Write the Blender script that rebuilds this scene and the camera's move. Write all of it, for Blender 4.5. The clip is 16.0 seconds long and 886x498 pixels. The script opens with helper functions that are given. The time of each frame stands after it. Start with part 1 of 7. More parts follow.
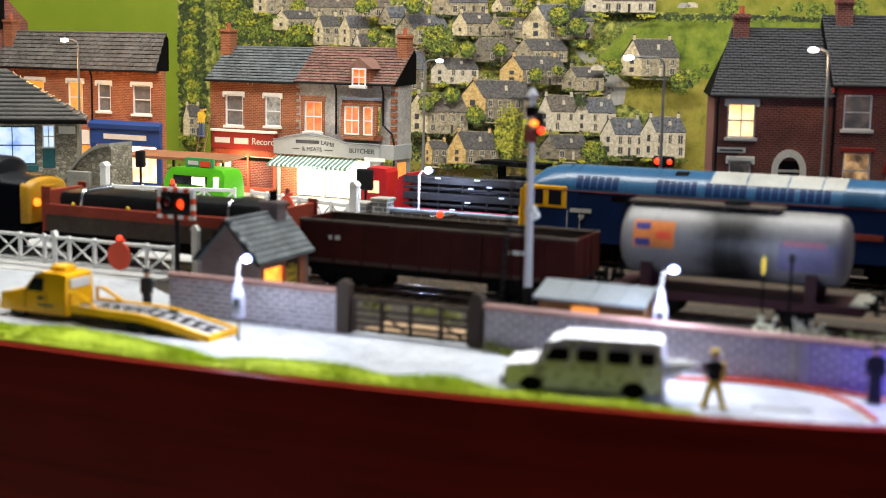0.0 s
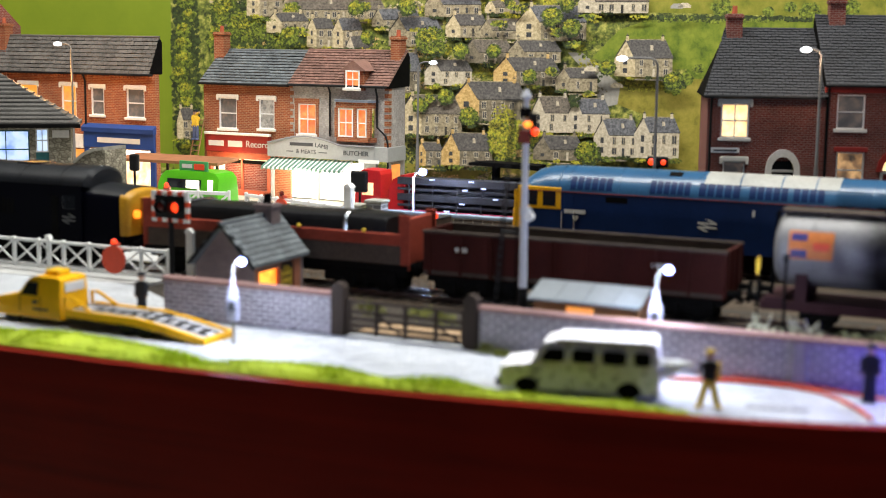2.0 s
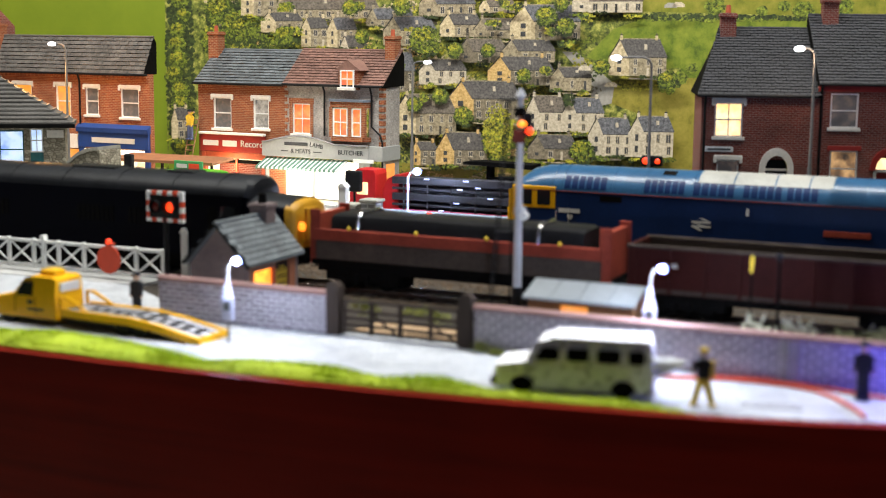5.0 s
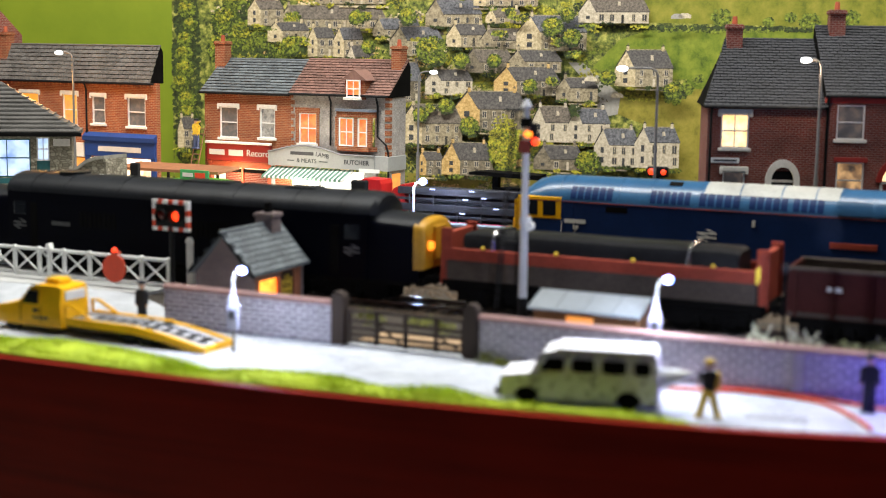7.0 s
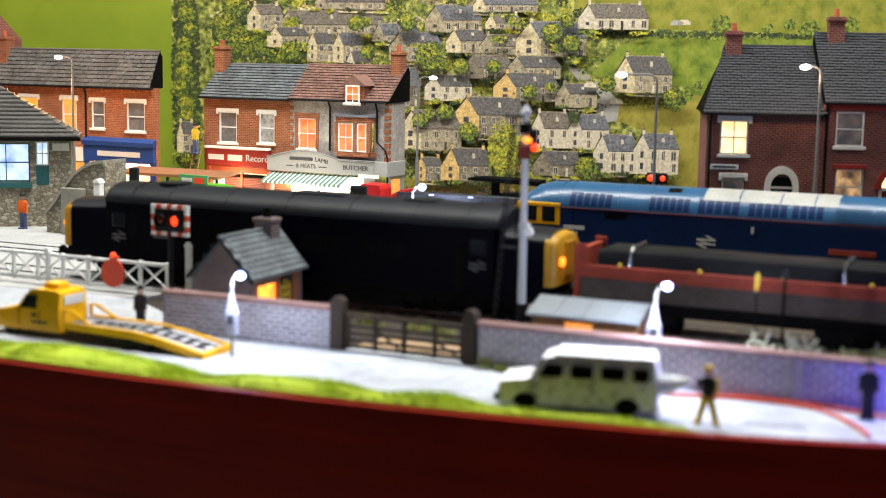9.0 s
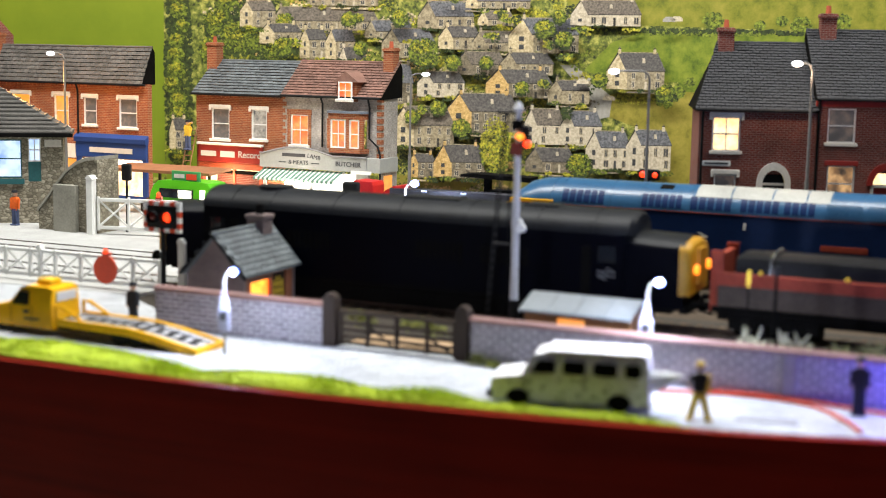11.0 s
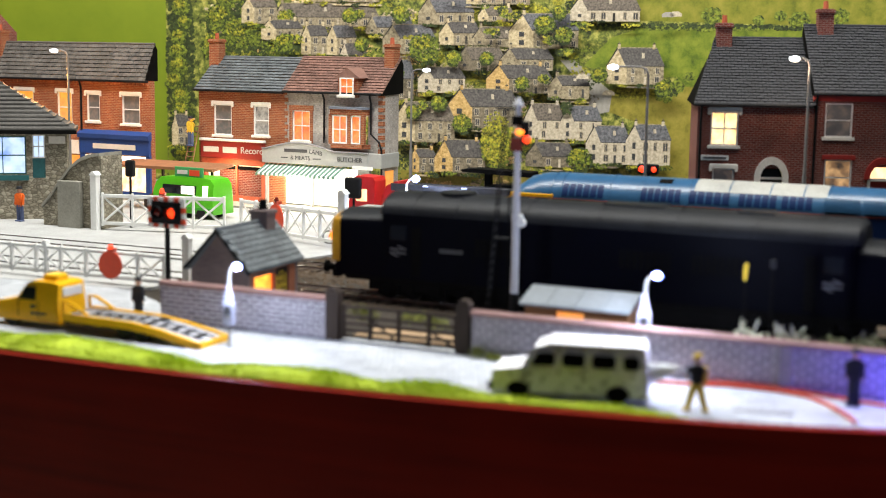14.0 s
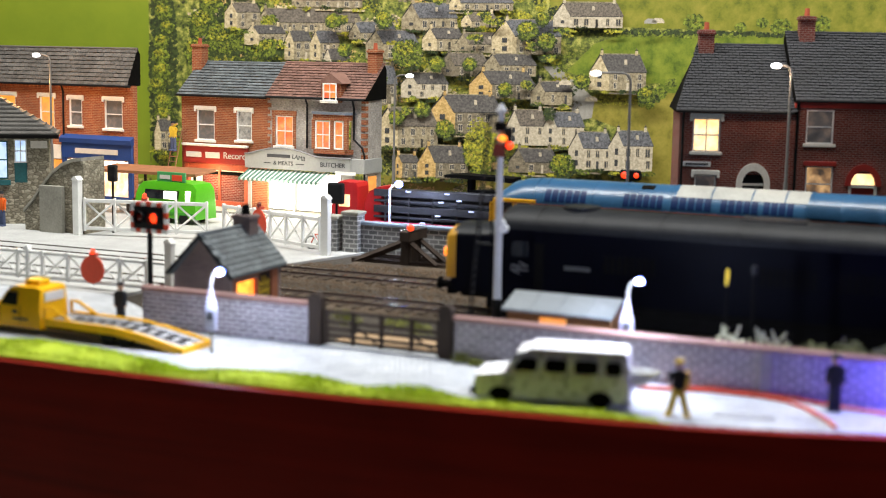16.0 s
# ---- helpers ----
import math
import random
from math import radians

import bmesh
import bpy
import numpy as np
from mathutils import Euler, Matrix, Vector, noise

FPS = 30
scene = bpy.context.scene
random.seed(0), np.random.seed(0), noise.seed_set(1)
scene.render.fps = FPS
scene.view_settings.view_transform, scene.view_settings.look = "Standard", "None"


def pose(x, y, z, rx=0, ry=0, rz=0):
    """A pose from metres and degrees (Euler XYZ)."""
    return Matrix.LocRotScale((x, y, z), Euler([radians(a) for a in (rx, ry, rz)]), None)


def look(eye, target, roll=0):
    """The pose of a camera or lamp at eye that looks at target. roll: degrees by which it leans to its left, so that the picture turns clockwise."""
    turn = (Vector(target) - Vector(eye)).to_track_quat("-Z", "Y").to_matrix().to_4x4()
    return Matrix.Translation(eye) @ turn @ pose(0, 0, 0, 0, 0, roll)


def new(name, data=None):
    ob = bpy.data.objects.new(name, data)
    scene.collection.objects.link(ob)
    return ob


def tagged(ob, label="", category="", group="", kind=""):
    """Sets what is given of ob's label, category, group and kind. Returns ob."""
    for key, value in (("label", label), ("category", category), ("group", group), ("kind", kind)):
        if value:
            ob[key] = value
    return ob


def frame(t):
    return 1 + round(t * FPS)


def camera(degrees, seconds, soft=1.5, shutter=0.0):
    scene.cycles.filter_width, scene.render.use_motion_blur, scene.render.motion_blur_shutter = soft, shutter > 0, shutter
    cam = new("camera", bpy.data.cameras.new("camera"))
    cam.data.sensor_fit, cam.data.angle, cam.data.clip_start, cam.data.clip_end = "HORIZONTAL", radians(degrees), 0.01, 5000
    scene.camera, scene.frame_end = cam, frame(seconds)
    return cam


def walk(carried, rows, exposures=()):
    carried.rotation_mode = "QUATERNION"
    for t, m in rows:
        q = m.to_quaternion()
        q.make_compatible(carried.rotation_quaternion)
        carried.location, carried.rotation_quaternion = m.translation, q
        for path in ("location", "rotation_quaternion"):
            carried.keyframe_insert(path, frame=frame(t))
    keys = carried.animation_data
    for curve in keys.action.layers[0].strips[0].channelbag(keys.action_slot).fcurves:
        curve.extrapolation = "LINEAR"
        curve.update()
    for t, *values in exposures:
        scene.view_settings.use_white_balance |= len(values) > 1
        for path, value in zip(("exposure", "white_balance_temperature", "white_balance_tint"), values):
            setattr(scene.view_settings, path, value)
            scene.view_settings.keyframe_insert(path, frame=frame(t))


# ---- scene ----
# A model railway in 1:76 scale: plans are in millimetres, MM turns them into metres.
MM = 0.001
cam = camera(2 * math.degrees(math.atan(784 / 2450)), 16.0, soft=1.0)
cam.data.dof.use_dof, cam.data.dof.focus_distance, cam.data.dof.aperture_fstop = True, 0.99, 11.5
EYE = (0, 0, 120)
TURNS = (  # seconds, yaw, pitch, lean to the left, creep forward in millimetres
    (0.0, 0.006, -8.597, 1.010, 2.8),
    (0.5, -0.066, -8.577, 0.890, 2.4),
    (1.0, -0.106, -8.545, 0.828, 2.5),
    (1.5, -0.179, -8.514, 0.779, 2.3),
    (2.0, -0.218, -8.523, 0.704, 2.6),
    (2.5, -0.422, -8.646, 0.700, 2.7),
    (3.0, -0.633, -8.642, 0.682, 1.2),
    (3.5, -0.615, -8.553, 0.798, 1.9),
    (4.0, -0.497, -8.567, 0.675, 1.8),
    (6.5, -0.376, -8.323, 0.655, 1.1),
    (7.0, -0.205, -8.139, 0.830, 1.8),
    (7.5, 0.113, -7.982, 0.976, 1.8),
    (8.0, 0.113, -7.833, 0.902, 1.6),
    (8.5, -0.392, -7.942, 0.930, 1.6),
    (9.0, -0.245, -7.905, 1.002, 2.1),
    (11.5, -0.743, -8.134, 1.194, 1.4),
    (12.0, -0.865, -8.202, 1.429, 1.4),
    (12.5, -0.919, -8.189, 1.064, 0.7),
    (13.0, -0.484, -8.188, 1.060, 0.9),
    (13.5, -0.409, -8.312, 1.010, -2.6),
    (14.0, -0.508, -8.277, 0.853, -6.2),
    (14.5, -0.650, -8.284, 0.871, -4.5),
    (15.0, -0.941, -8.261, 0.830, -7.3),
    (15.5, -1.047, -7.972, 0.933, -6.9),
    (16.0, -1.221, -8.037, 1.040, -6.9))
walk(cam, [(t, pose(EYE[0] * MM, (EYE[1] + c * math.cos(radians(p))) * MM, (EYE[2] + c * math.sin(radians(p))) * MM, 90 + p, 0, y) @ pose(0, 0, 0, 0, 0, r)) for t, y, p, r, c in TURNS],
     exposures=((0.0, 0.0), (4.0, 0.0), (7.0, 0.10), (12.5, 0.16), (14.0, 0.08), (16.0, 0.02)))

# ---- light: a dim hall, a strip of white lamps hung over the layout, an added lane fill ----
world = bpy.data.worlds.new("hall")
scene.world = world
world.use_nodes = True
bg = world.node_tree.nodes["Background"]
bg.inputs[0].default_value, bg.inputs[1].default_value = (0.95, 0.92, 0.95, 1), 0.021


def lamp(name, kind, m, power, colour, size=0.01, size_y=0.0):
    data = bpy.data.lights.new(name, kind)
    data.energy, data.color = power, colour
    if kind == "AREA":
        data.shape, data.size, data.size_y = "RECTANGLE", size, size_y or size
    else:
        data.shadow_soft_size = size
    ob = new(name, data)
    ob.matrix_world = m
    return ob


# Unseen area lamp added above the lane to brighten the foreground.
lamp("lane_fill_light", "AREA", look((0.10, 0.57, 0.70), (0.08, 0.55, 0.0)), 2.5, (0.86, 0.93, 1.0), 1.1, 0.14)
lamp("overhead_strip_light", "AREA", look((-0.02, 0.76, 0.72), (0.0, 0.93, 0.0)), 16.2, (0.98, 0.96, 0.88), 1.3, 0.10)

# ---- frames of the plan ----
TRACK = pose(-36 * MM, 662.6 * MM, 0, 0, 0, -24.47)


def at(s, n, z=0, turn=0):
    """A place by the running line: s along it, n behind it, z up (mm)."""
    return TRACK @ pose(s * MM, n * MM, z * MM, 0, 0, turn)


def spot(x, y, z=0, turn=0):
    return pose(x * MM, y * MM, z * MM, 0, 0, turn)


# ---- materials ----
def nodes_of(name):
    m = bpy.data.materials.new(name)
    m.use_nodes = True
    t = m.node_tree
    return m, t, t.nodes["Principled BSDF"]


def link(t, a, b):
    t.links.new(a, b)


def coords(t, upright=False):
    c = t.nodes.new("ShaderNodeTexCoord")
    if not upright:
        return c.outputs["Object"]
    sep, com = t.nodes.new("ShaderNodeSeparateXYZ"), t.nodes.new("ShaderNodeCombineXYZ")
    add = t.nodes.new("ShaderNodeMath")
    link(t, c.outputs["Object"], sep.inputs[0])
    link(t, sep.outputs[0], add.inputs[0])
    link(t, sep.outputs[1], add.inputs[1])
    link(t, add.outputs[0], com.inputs[0])
    link(t, sep.outputs[2], com.inputs[1])
    return com.outputs[0]


def noise_of(t, vec, scale, detail=4, rough=0.6):
    n = t.nodes.new("ShaderNodeTexNoise")
    n.inputs["Scale"].default_value, n.inputs["Detail"].default_value, n.inputs["Roughness"].default_value = scale, detail, rough
    link(t, vec, n.inputs["Vector"])
    return n.outputs["Fac"]


def ramp_of(t, fac, stops):
    r = t.nodes.new("ShaderNodeValToRGB")
    els = r.color_ramp.elements
    while len(els) < len(stops):
        els.new(0.5)
    for e, (p, c) in zip(els, stops):
        e.position, e.color = p, (*c, 1)
    link(t, fac, r.inputs[0])
    return r.outputs[0]


def mix_of(t, fac, a, b, how="MIX"):
    m = t.nodes.new("ShaderNodeMix")
    m.data_type, m.blend_type = "RGBA", how
    if isinstance(fac, float):
        m.inputs[0].default_value = fac
    else:
        link(t, fac, m.inputs[0])
    for sock, v in ((m.inputs[6], a), (m.inputs[7], b)):
        if isinstance(v, tuple):
            sock.default_value = (*v, 1)
        else:
            link(t, v, sock)
    return m.outputs[2]


def bump_of(t, p, height, strength=0.4, dist=0.0004):
    b = t.nodes.new("ShaderNodeBump")
    b.inputs["Strength"].default_value, b.inputs["Distance"].default_value = strength, dist
    link(t, height, b.inputs["Height"])
    link(t, b.outputs[0], p.inputs["Normal"])


def shade(c, k):
    return tuple(min(1, v * k) for v in c)


def paint(name, colour, rough=0.5, metal=0.0, vary=0.25, fine=700, coarse=60, bump=0.15, random_by="", spec=0.4):
    """Painted or moulded surface: two scales of uneven colour and a fine relief."""
    m, t, p = nodes_of(name)
    v = coords(t)
    big = ramp_of(t, noise_of(t, v, coarse), ((0.3, shade(colour, 1 - vary)), (0.7, shade(colour, 1 + vary))))
    small = noise_of(t, v, fine)
    out = mix_of(t, 0.35, big, ramp_of(t, small, ((0.35, shade(colour, 1 - vary * 1.3)), (0.65, shade(colour, 1 + vary)))))
    if random_by:
        src = t.nodes.new("ShaderNodeObjectInfo" if random_by == "object" else "ShaderNodeNewGeometry")
        r = src.outputs["Random" if random_by == "object" else "Random Per Island"]
        out = mix_of(t, 0.8, out, ramp_of(t, r, ((0.0, (0.55, 0.55, 0.55)), (1.0, (1.0, 1.0, 1.0)))), "MULTIPLY")
    link(t, out, p.inputs["Base Color"])
    p.inputs["Roughness"].default_value, p.inputs["Metallic"].default_value = rough, metal
    p.inputs["Specular IOR Level"].default_value = spec
    if bump:
        bump_of(t, p, small, bump)
    return m


def glow(name, colour, strength, base=(0.8, 0.8, 0.8)):
    m, t, p = nodes_of(name)
    p.inputs["Base Color"].default_value = (*base, 1)
    p.inputs["Emission Color"].default_value = (*colour, 1)
    p.inputs["Emission Strength"].default_value = strength
    return m


def lit_room(name, colours, strength, scale=160):
    """A lit room behind a small window: uneven light."""
    m, t, p = nodes_of(name)
    n = noise_of(t, coords(t), scale, 2)
    link(t, ramp_of(t, n, tuple((0.3 + 0.4 * i / (len(colours) - 1), c) for i, c in enumerate(colours))), p.inputs["Emission Color"])
    p.inputs["Base Color"].default_value = (0.1, 0.1, 0.1, 1)
    p.inputs["Emission Strength"].default_value = strength
    return m


def bricks(name, a, b, mortar, width=3.6, height=1.3, joint=0.34, bump=0.6, vary=0.5):
    m, t, p = nodes_of(name)
    v = coords(t, True)
    k = t.nodes.new("ShaderNodeTexBrick")
    link(t, v, k.inputs["Vector"])
    for key, c in (("Color1", a), ("Color2", b), ("Mortar", mortar)):
        k.inputs[key].default_value = (*c, 1)
    k.inputs["Scale"].default_value = 1.0
    k.inputs["Mortar Size"].default_value = joint * MM * 0.5
    k.inputs["Brick Width"].default_value = width * MM
    k.inputs["Row Height"].default_value = height * MM
    stain = ramp_of(t, noise_of(t, coords(t), 45), ((0.3, (1 - vary, 1 - vary, 1 - vary)), (0.75, (1, 1, 1))))
    link(t, mix_of(t, 0.9, k.outputs["Color"], stain, "MULTIPLY"), p.inputs["Base Color"])
    p.inputs["Roughness"].default_value = 0.85
    bump_of(t, p, k.outputs["Fac"], -bump, 0.0002)
    return m


def ground_mat(name, stops, fine=900, coarse=25, bump=0.8):
    m, t, p = nodes_of(name)
    v = coords(t)
    f, c = noise_of(t, v, fine, 6, 0.7), noise_of(t, v, coarse)
    col = mix_of(t, 0.5, ramp_of(t, f, stops), ramp_of(t, c, stops))
    link(t, col, p.inputs["Base Color"])
    p.inputs["Roughness"].default_value = 0.95
    bump_of(t, p, f, bump, 0.0008)
    return m


def wood(name, dark, light, rough=0.35, along=(4, 60, 60)):
    m, t, p = nodes_of(name)
    mp = t.nodes.new("ShaderNodeMapping")
    mp.inputs["Scale"].default_value = along
    link(t, coords(t), mp.inputs[0])
    f = noise_of(t, mp.outputs[0], 2.0, 8, 0.65)
    g = noise_of(t, coords(t), 9.0)
    col = mix_of(t, 0.4, ramp_of(t, f, ((0.3, dark), (0.72, light))), ramp_of(t, g, ((0.3, dark), (0.7, light))))
    link(t, col, p.inputs["Base Color"])
    p.inputs["Roughness"].default_value = rough
    p.inputs["Specular IOR Level"].default_value = 0.2
    bump_of(t, p, f, 0.15, 0.0006)
    return m


def setts_mat():
    m, t, p = nodes_of("pale setts")
    k = t.nodes.new("ShaderNodeTexBrick")
    link(t, coords(t), k.inputs["Vector"])
    for key, c in (("Color1", (0.44, 0.46, 0.50)), ("Color2", (0.58, 0.60, 0.63)), ("Mortar", (0.15, 0.16, 0.18))):
        k.inputs[key].default_value = (*c, 1)
    k.inputs["Scale"].default_value = 1.0
    k.inputs["Mortar Size"].default_value, k.inputs["Brick Width"].default_value, k.inputs["Row Height"].default_value = 0.0003, 0.0046, 0.0027
    dirt = ramp_of(t, noise_of(t, coords(t), 30, 6), ((0.32, (0.62, 0.62, 0.63)), (0.6, (1, 1, 1))))
    link(t, mix_of(t, 0.8, k.outputs["Color"], dirt, "MULTIPLY"), p.inputs["Base Color"])
    p.inputs["Roughness"].default_value = 0.7
    bump_of(t, p, k.outputs["Fac"], -0.5, 0.0003)
    return m


FASCIA = wood("red-stained timber", (0.14, 0.0045, 0.0012), (0.42, 0.018, 0.004), 0.45, (3, 3, 70))
SETTS = setts_mat()
TARMAC = ground_mat("pale road", ((0.3, (0.22, 0.22, 0.22)), (0.7, (0.50, 0.50, 0.49))), bump=0.3)
EARTH = ground_mat("dark earth", ((0.3, (0.014, 0.011, 0.008)), (0.7, (0.055, 0.042, 0.03))))
BALLAST = ground_mat("brown ballast", ((0.3, (0.016, 0.011, 0.007)), (0.7, (0.12, 0.085, 0.055))), 1500, 40)
GRASS = ground_mat("grass scatter", ((0.3, (0.20, 0.29, 0.010)), (0.7, (0.56, 0.66, 0.04))), 1100, 50)
BLADES = paint("grass fibres", (0.54, 0.66, 0.04), 0.9, vary=0.35, random_by="island")
MOSS = paint("olive foliage", (0.22, 0.23, 0.045), 0.9, vary=0.4, random_by="island")
TWIG = paint("pale twigs", (0.42, 0.42, 0.30), 0.9)
GREYBRICK = paint("grey brick", (0.35, 0.31, 0.345), 0.85, vary=0.3, random_by="object")
GREYBRICKS = paint("grey bricks", (0.35, 0.31, 0.345), 0.85, vary=0.3, random_by="island")
MORTAR = paint("pale mortar", (0.80, 0.78, 0.80), 0.9, vary=0.15)
COPING = paint("red-brown coping", (0.23, 0.13, 0.12), 0.8)
DARKWOOD = wood("dark fence timber", (0.02, 0.014, 0.011), (0.07, 0.05, 0.04), 0.8, (60, 60, 6))
SLEEPER = wood("sleeper timber", (0.022, 0.015, 0.011), (0.07, 0.05, 0.035), 0.85)
RAIL = paint("rusty rail", (0.045, 0.024, 0.016), 0.6, 0.2)
STEEL = paint("bright steel", (0.62, 0.62, 0.62), 0.25, 1.0, 0.1)
WHITE = paint("white paint", (0.78, 0.78, 0.76), 0.5, vary=0.1)
OFFWHITE = paint("aged cream paint", (0.74, 0.71, 0.65), 0.6, vary=0.15)
BLACK = paint("black paint", (0.010, 0.010, 0.011), 0.5, vary=0.4, spec=0.15)
SOOT = paint("weathered black", (0.005, 0.0047, 0.0045), 0.8, vary=0.5, spec=0.04)
REDDISC = paint("red paint", (0.62, 0.06, 0.02), 0.5, vary=0.12)
YELLOW = paint("yellow paint", (0.80, 0.40, 0.004), 0.35, vary=0.12)
LOCOYELLOW = paint("weathered loco yellow", (0.42, 0.21, 0.006), 0.5, vary=0.25)
# Blue set far darker than rail blue: the sides' shade is in the colour.
LOCOBLUE = paint("rail blue darkened for shade", (0.0003, 0.0005, 0.0032), 0.55, vary=0.35, spec=0.05)
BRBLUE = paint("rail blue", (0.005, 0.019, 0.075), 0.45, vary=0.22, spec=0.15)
# Roof blue lighter than the body's: light from above put into the colour.
ROOFBLUE = paint("weathered blue roof paled for top light", (0.024, 0.080, 0.165), 0.28, vary=0.22)
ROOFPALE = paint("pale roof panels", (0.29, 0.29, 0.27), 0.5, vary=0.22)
LOCOROOF = paint("sooty grey roof", (0.0095, 0.0105, 0.013), 0.5, vary=0.5, spec=0.14)
MAROON = paint("bauxite wagon paint", (0.042, 0.007, 0.005), 0.65, vary=0.35, spec=0.12)
RUSTRED = paint("faded red wagon paint", (0.26, 0.045, 0.026), 0.65, vary=0.3, spec=0.15)
WAGONGREY = paint("grey-brown wagon side", (0.07, 0.055, 0.045), 0.75, vary=0.35, spec=0.1)


def tank_mat():
    """Silver-grey tank paint with a soft oil stain run down the middle."""
    m = paint("silver grey tank", (0.20, 0.195, 0.195), 0.5, 0.2, vary=0.25, coarse=35)
    t = m.node_tree
    p = t.nodes["Principled BSDF"]
    c = t.nodes.new("ShaderNodeTexCoord")
    sep = t.nodes.new("ShaderNodeSeparateXYZ")
    link(t, c.outputs["Object"], sep.inputs[0])
    off = t.nodes.new("ShaderNodeMath")
    off.operation = "MULTIPLY_ADD"
    off.inputs[1].default_value = 0.014
    link(t, noise_of(t, c.outputs["Object"], 60), off.inputs[0])
    link(t, sep.outputs[0], off.inputs[2])
    run = ramp_of(t, off.outputs[0], ((0.040, (1, 1, 1)), (0.050, (0.05, 0.05, 0.05)), (0.064, (0.05, 0.05, 0.05)), (0.078, (1, 1, 1))))
    old = p.inputs["Base Color"].links[0].from_socket
    link(t, mix_of(t, 1.0, old, run, "MULTIPLY"), p.inputs["Base Color"])
    return m


TANKGREY = tank_mat()
ORANGE = paint("orange print", (0.55, 0.16, 0.03), 0.5)
NAVY = paint("navy print", (0.02, 0.03, 0.16), 0.5)
PALEPRINT = paint("pale print", (0.55, 0.54, 0.50), 0.5, vary=0.1)
SLATE = paint("grey slate", (0.125, 0.14, 0.15), 0.7, vary=0.35, random_by="island")
DARKSLATE = paint("dark slate", (0.017, 0.018, 0.023), 0.7, vary=0.35, random_by="island")
BROWNTILE = paint("brown clay tile", (0.21, 0.11, 0.085), 0.75, vary=0.35, random_by="island")
GREYTILE = paint("weathered roof tile", (0.115, 0.108, 0.10), 0.75, vary=0.35, random_by="island")
LEADROOF = paint("pale felt roof", (0.16, 0.175, 0.185), 0.75, vary=0.2)
REDBRICK = bricks("orange-red brick", (0.27, 0.052, 0.014), (0.40, 0.105, 0.030), (0.44, 0.25, 0.14))
DARKBRICK = bricks("dark red brick", (0.16, 0.021, 0.012), (0.25, 0.046, 0.027), (0.34, 0.22, 0.19), 3.4, 1.3)
FLINT = bricks("grey knapped flint", (0.30, 0.285, 0.28), (0.60, 0.56, 0.53), (0.46, 0.41, 0.37), 1.7, 1.3, 0.45)
HUTBRICK = bricks("mauve brick", (0.17, 0.12, 0.12), (0.23, 0.16, 0.15), (0.25, 0.20, 0.19), 3.2, 1.1)


def rubble(name, stops, size=4.2):
    """Uneven field stones: cells of their own shade between dark joints."""
    m, t, p = nodes_of(name)
    mp = t.nodes.new("ShaderNodeMapping")
    mp.inputs["Scale"].default_value = (0.7, 0.7, 1.25)
    link(t, coords(t), mp.inputs[0])
    cell, edge = t.nodes.new("ShaderNodeTexVoronoi"), t.nodes.new("ShaderNodeTexVoronoi")
    edge.feature = "DISTANCE_TO_EDGE"
    for v in (cell, edge):
        v.inputs["Scale"].default_value = 1000 / size
        link(t, mp.outputs[0], v.inputs["Vector"])
    grain = noise_of(t, coords(t), 600)
    col = mix_of(t, 0.35, ramp_of(t, cell.outputs["Color"], stops), ramp_of(t, grain, stops))
    joint = ramp_of(t, edge.outputs["Distance"], ((0.02, (0.5, 0.49, 0.46)), (0.12, (1, 1, 1))))
    link(t, mix_of(t, 1.0, col, joint, "MULTIPLY"), p.inputs["Base Color"])
    p.inputs["Roughness"].default_value = 0.9
    bump_of(t, p, edge.outputs["Distance"], 0.8, 0.0008)
    return m


STONE = rubble("rubble stone", ((0.2, (0.16, 0.14, 0.105)), (0.55, (0.30, 0.27, 0.20)), (0.85, (0.46, 0.42, 0.33))), 2.4)
CONCRETE = paint("stained concrete", (0.27, 0.26, 0.22), 0.9, vary=0.3)
GREYBLOCK = bricks("grey block", (0.16, 0.16, 0.165), (0.27, 0.27, 0.27), (0.58, 0.58, 0.56), 6.2, 2.8, 0.8)
SHOPRED = paint("shop red", (0.27, 0.022, 0.015), 0.45, vary=0.15)
SHOPBLUE = paint("shop blue", (0.014, 0.045, 0.19), 0.45, vary=0.2)
SHOPGREY = paint("pale grey signboard", (0.36, 0.365, 0.36), 0.5, vary=0.12)
TEAL = paint("teal joinery", (0.02, 0.11, 0.12), 0.5)
LIME = paint("lime green van", (0.085, 0.42, 0.014), 0.3, vary=0.12)
LORRYRED = paint("lorry red", (0.52, 0.015, 0.02), 0.3, vary=0.12)
PINKRED = paint("trailer side rail", (0.42, 0.03, 0.09), 0.4, vary=0.15)
DECK = paint("dark trailer deck", (0.06, 0.062, 0.075), 0.4, 0.4, vary=0.3)
SKIN = paint("painted flesh", (0.50, 0.30, 0.20), 0.7)
CLOTHBLACK = paint("black cloth paint", (0.015, 0.016, 0.02), 0.8)
CLOTHYELLOW = paint("yellow cloth paint", (0.62, 0.42, 0.03), 0.8)
CLOTHBLUE = paint("blue cloth paint", (0.06, 0.08, 0.16), 0.8)
HIVIS = paint("orange vest paint", (0.75, 0.12, 0.01), 0.7)
HOSE = paint("red hose", (0.55, 0.06, 0.03), 0.5)
SPRAY = paint("white fibre spray", (0.85, 0.88, 0.92), 0.9, vary=0.05)
POLE = paint("grey lamp post", (0.20, 0.19, 0.18), 0.5, 0.3)
WARM = lit_room("warm lit room", ((1.0, 0.10, 0.005), (1.0, 0.20, 0.015), (1.0, 0.36, 0.06)), 1.1)
AMBER = lit_room("amber lit room", ((1.0, 0.26, 0.015), (1.0, 0.42, 0.04)), 1.05)
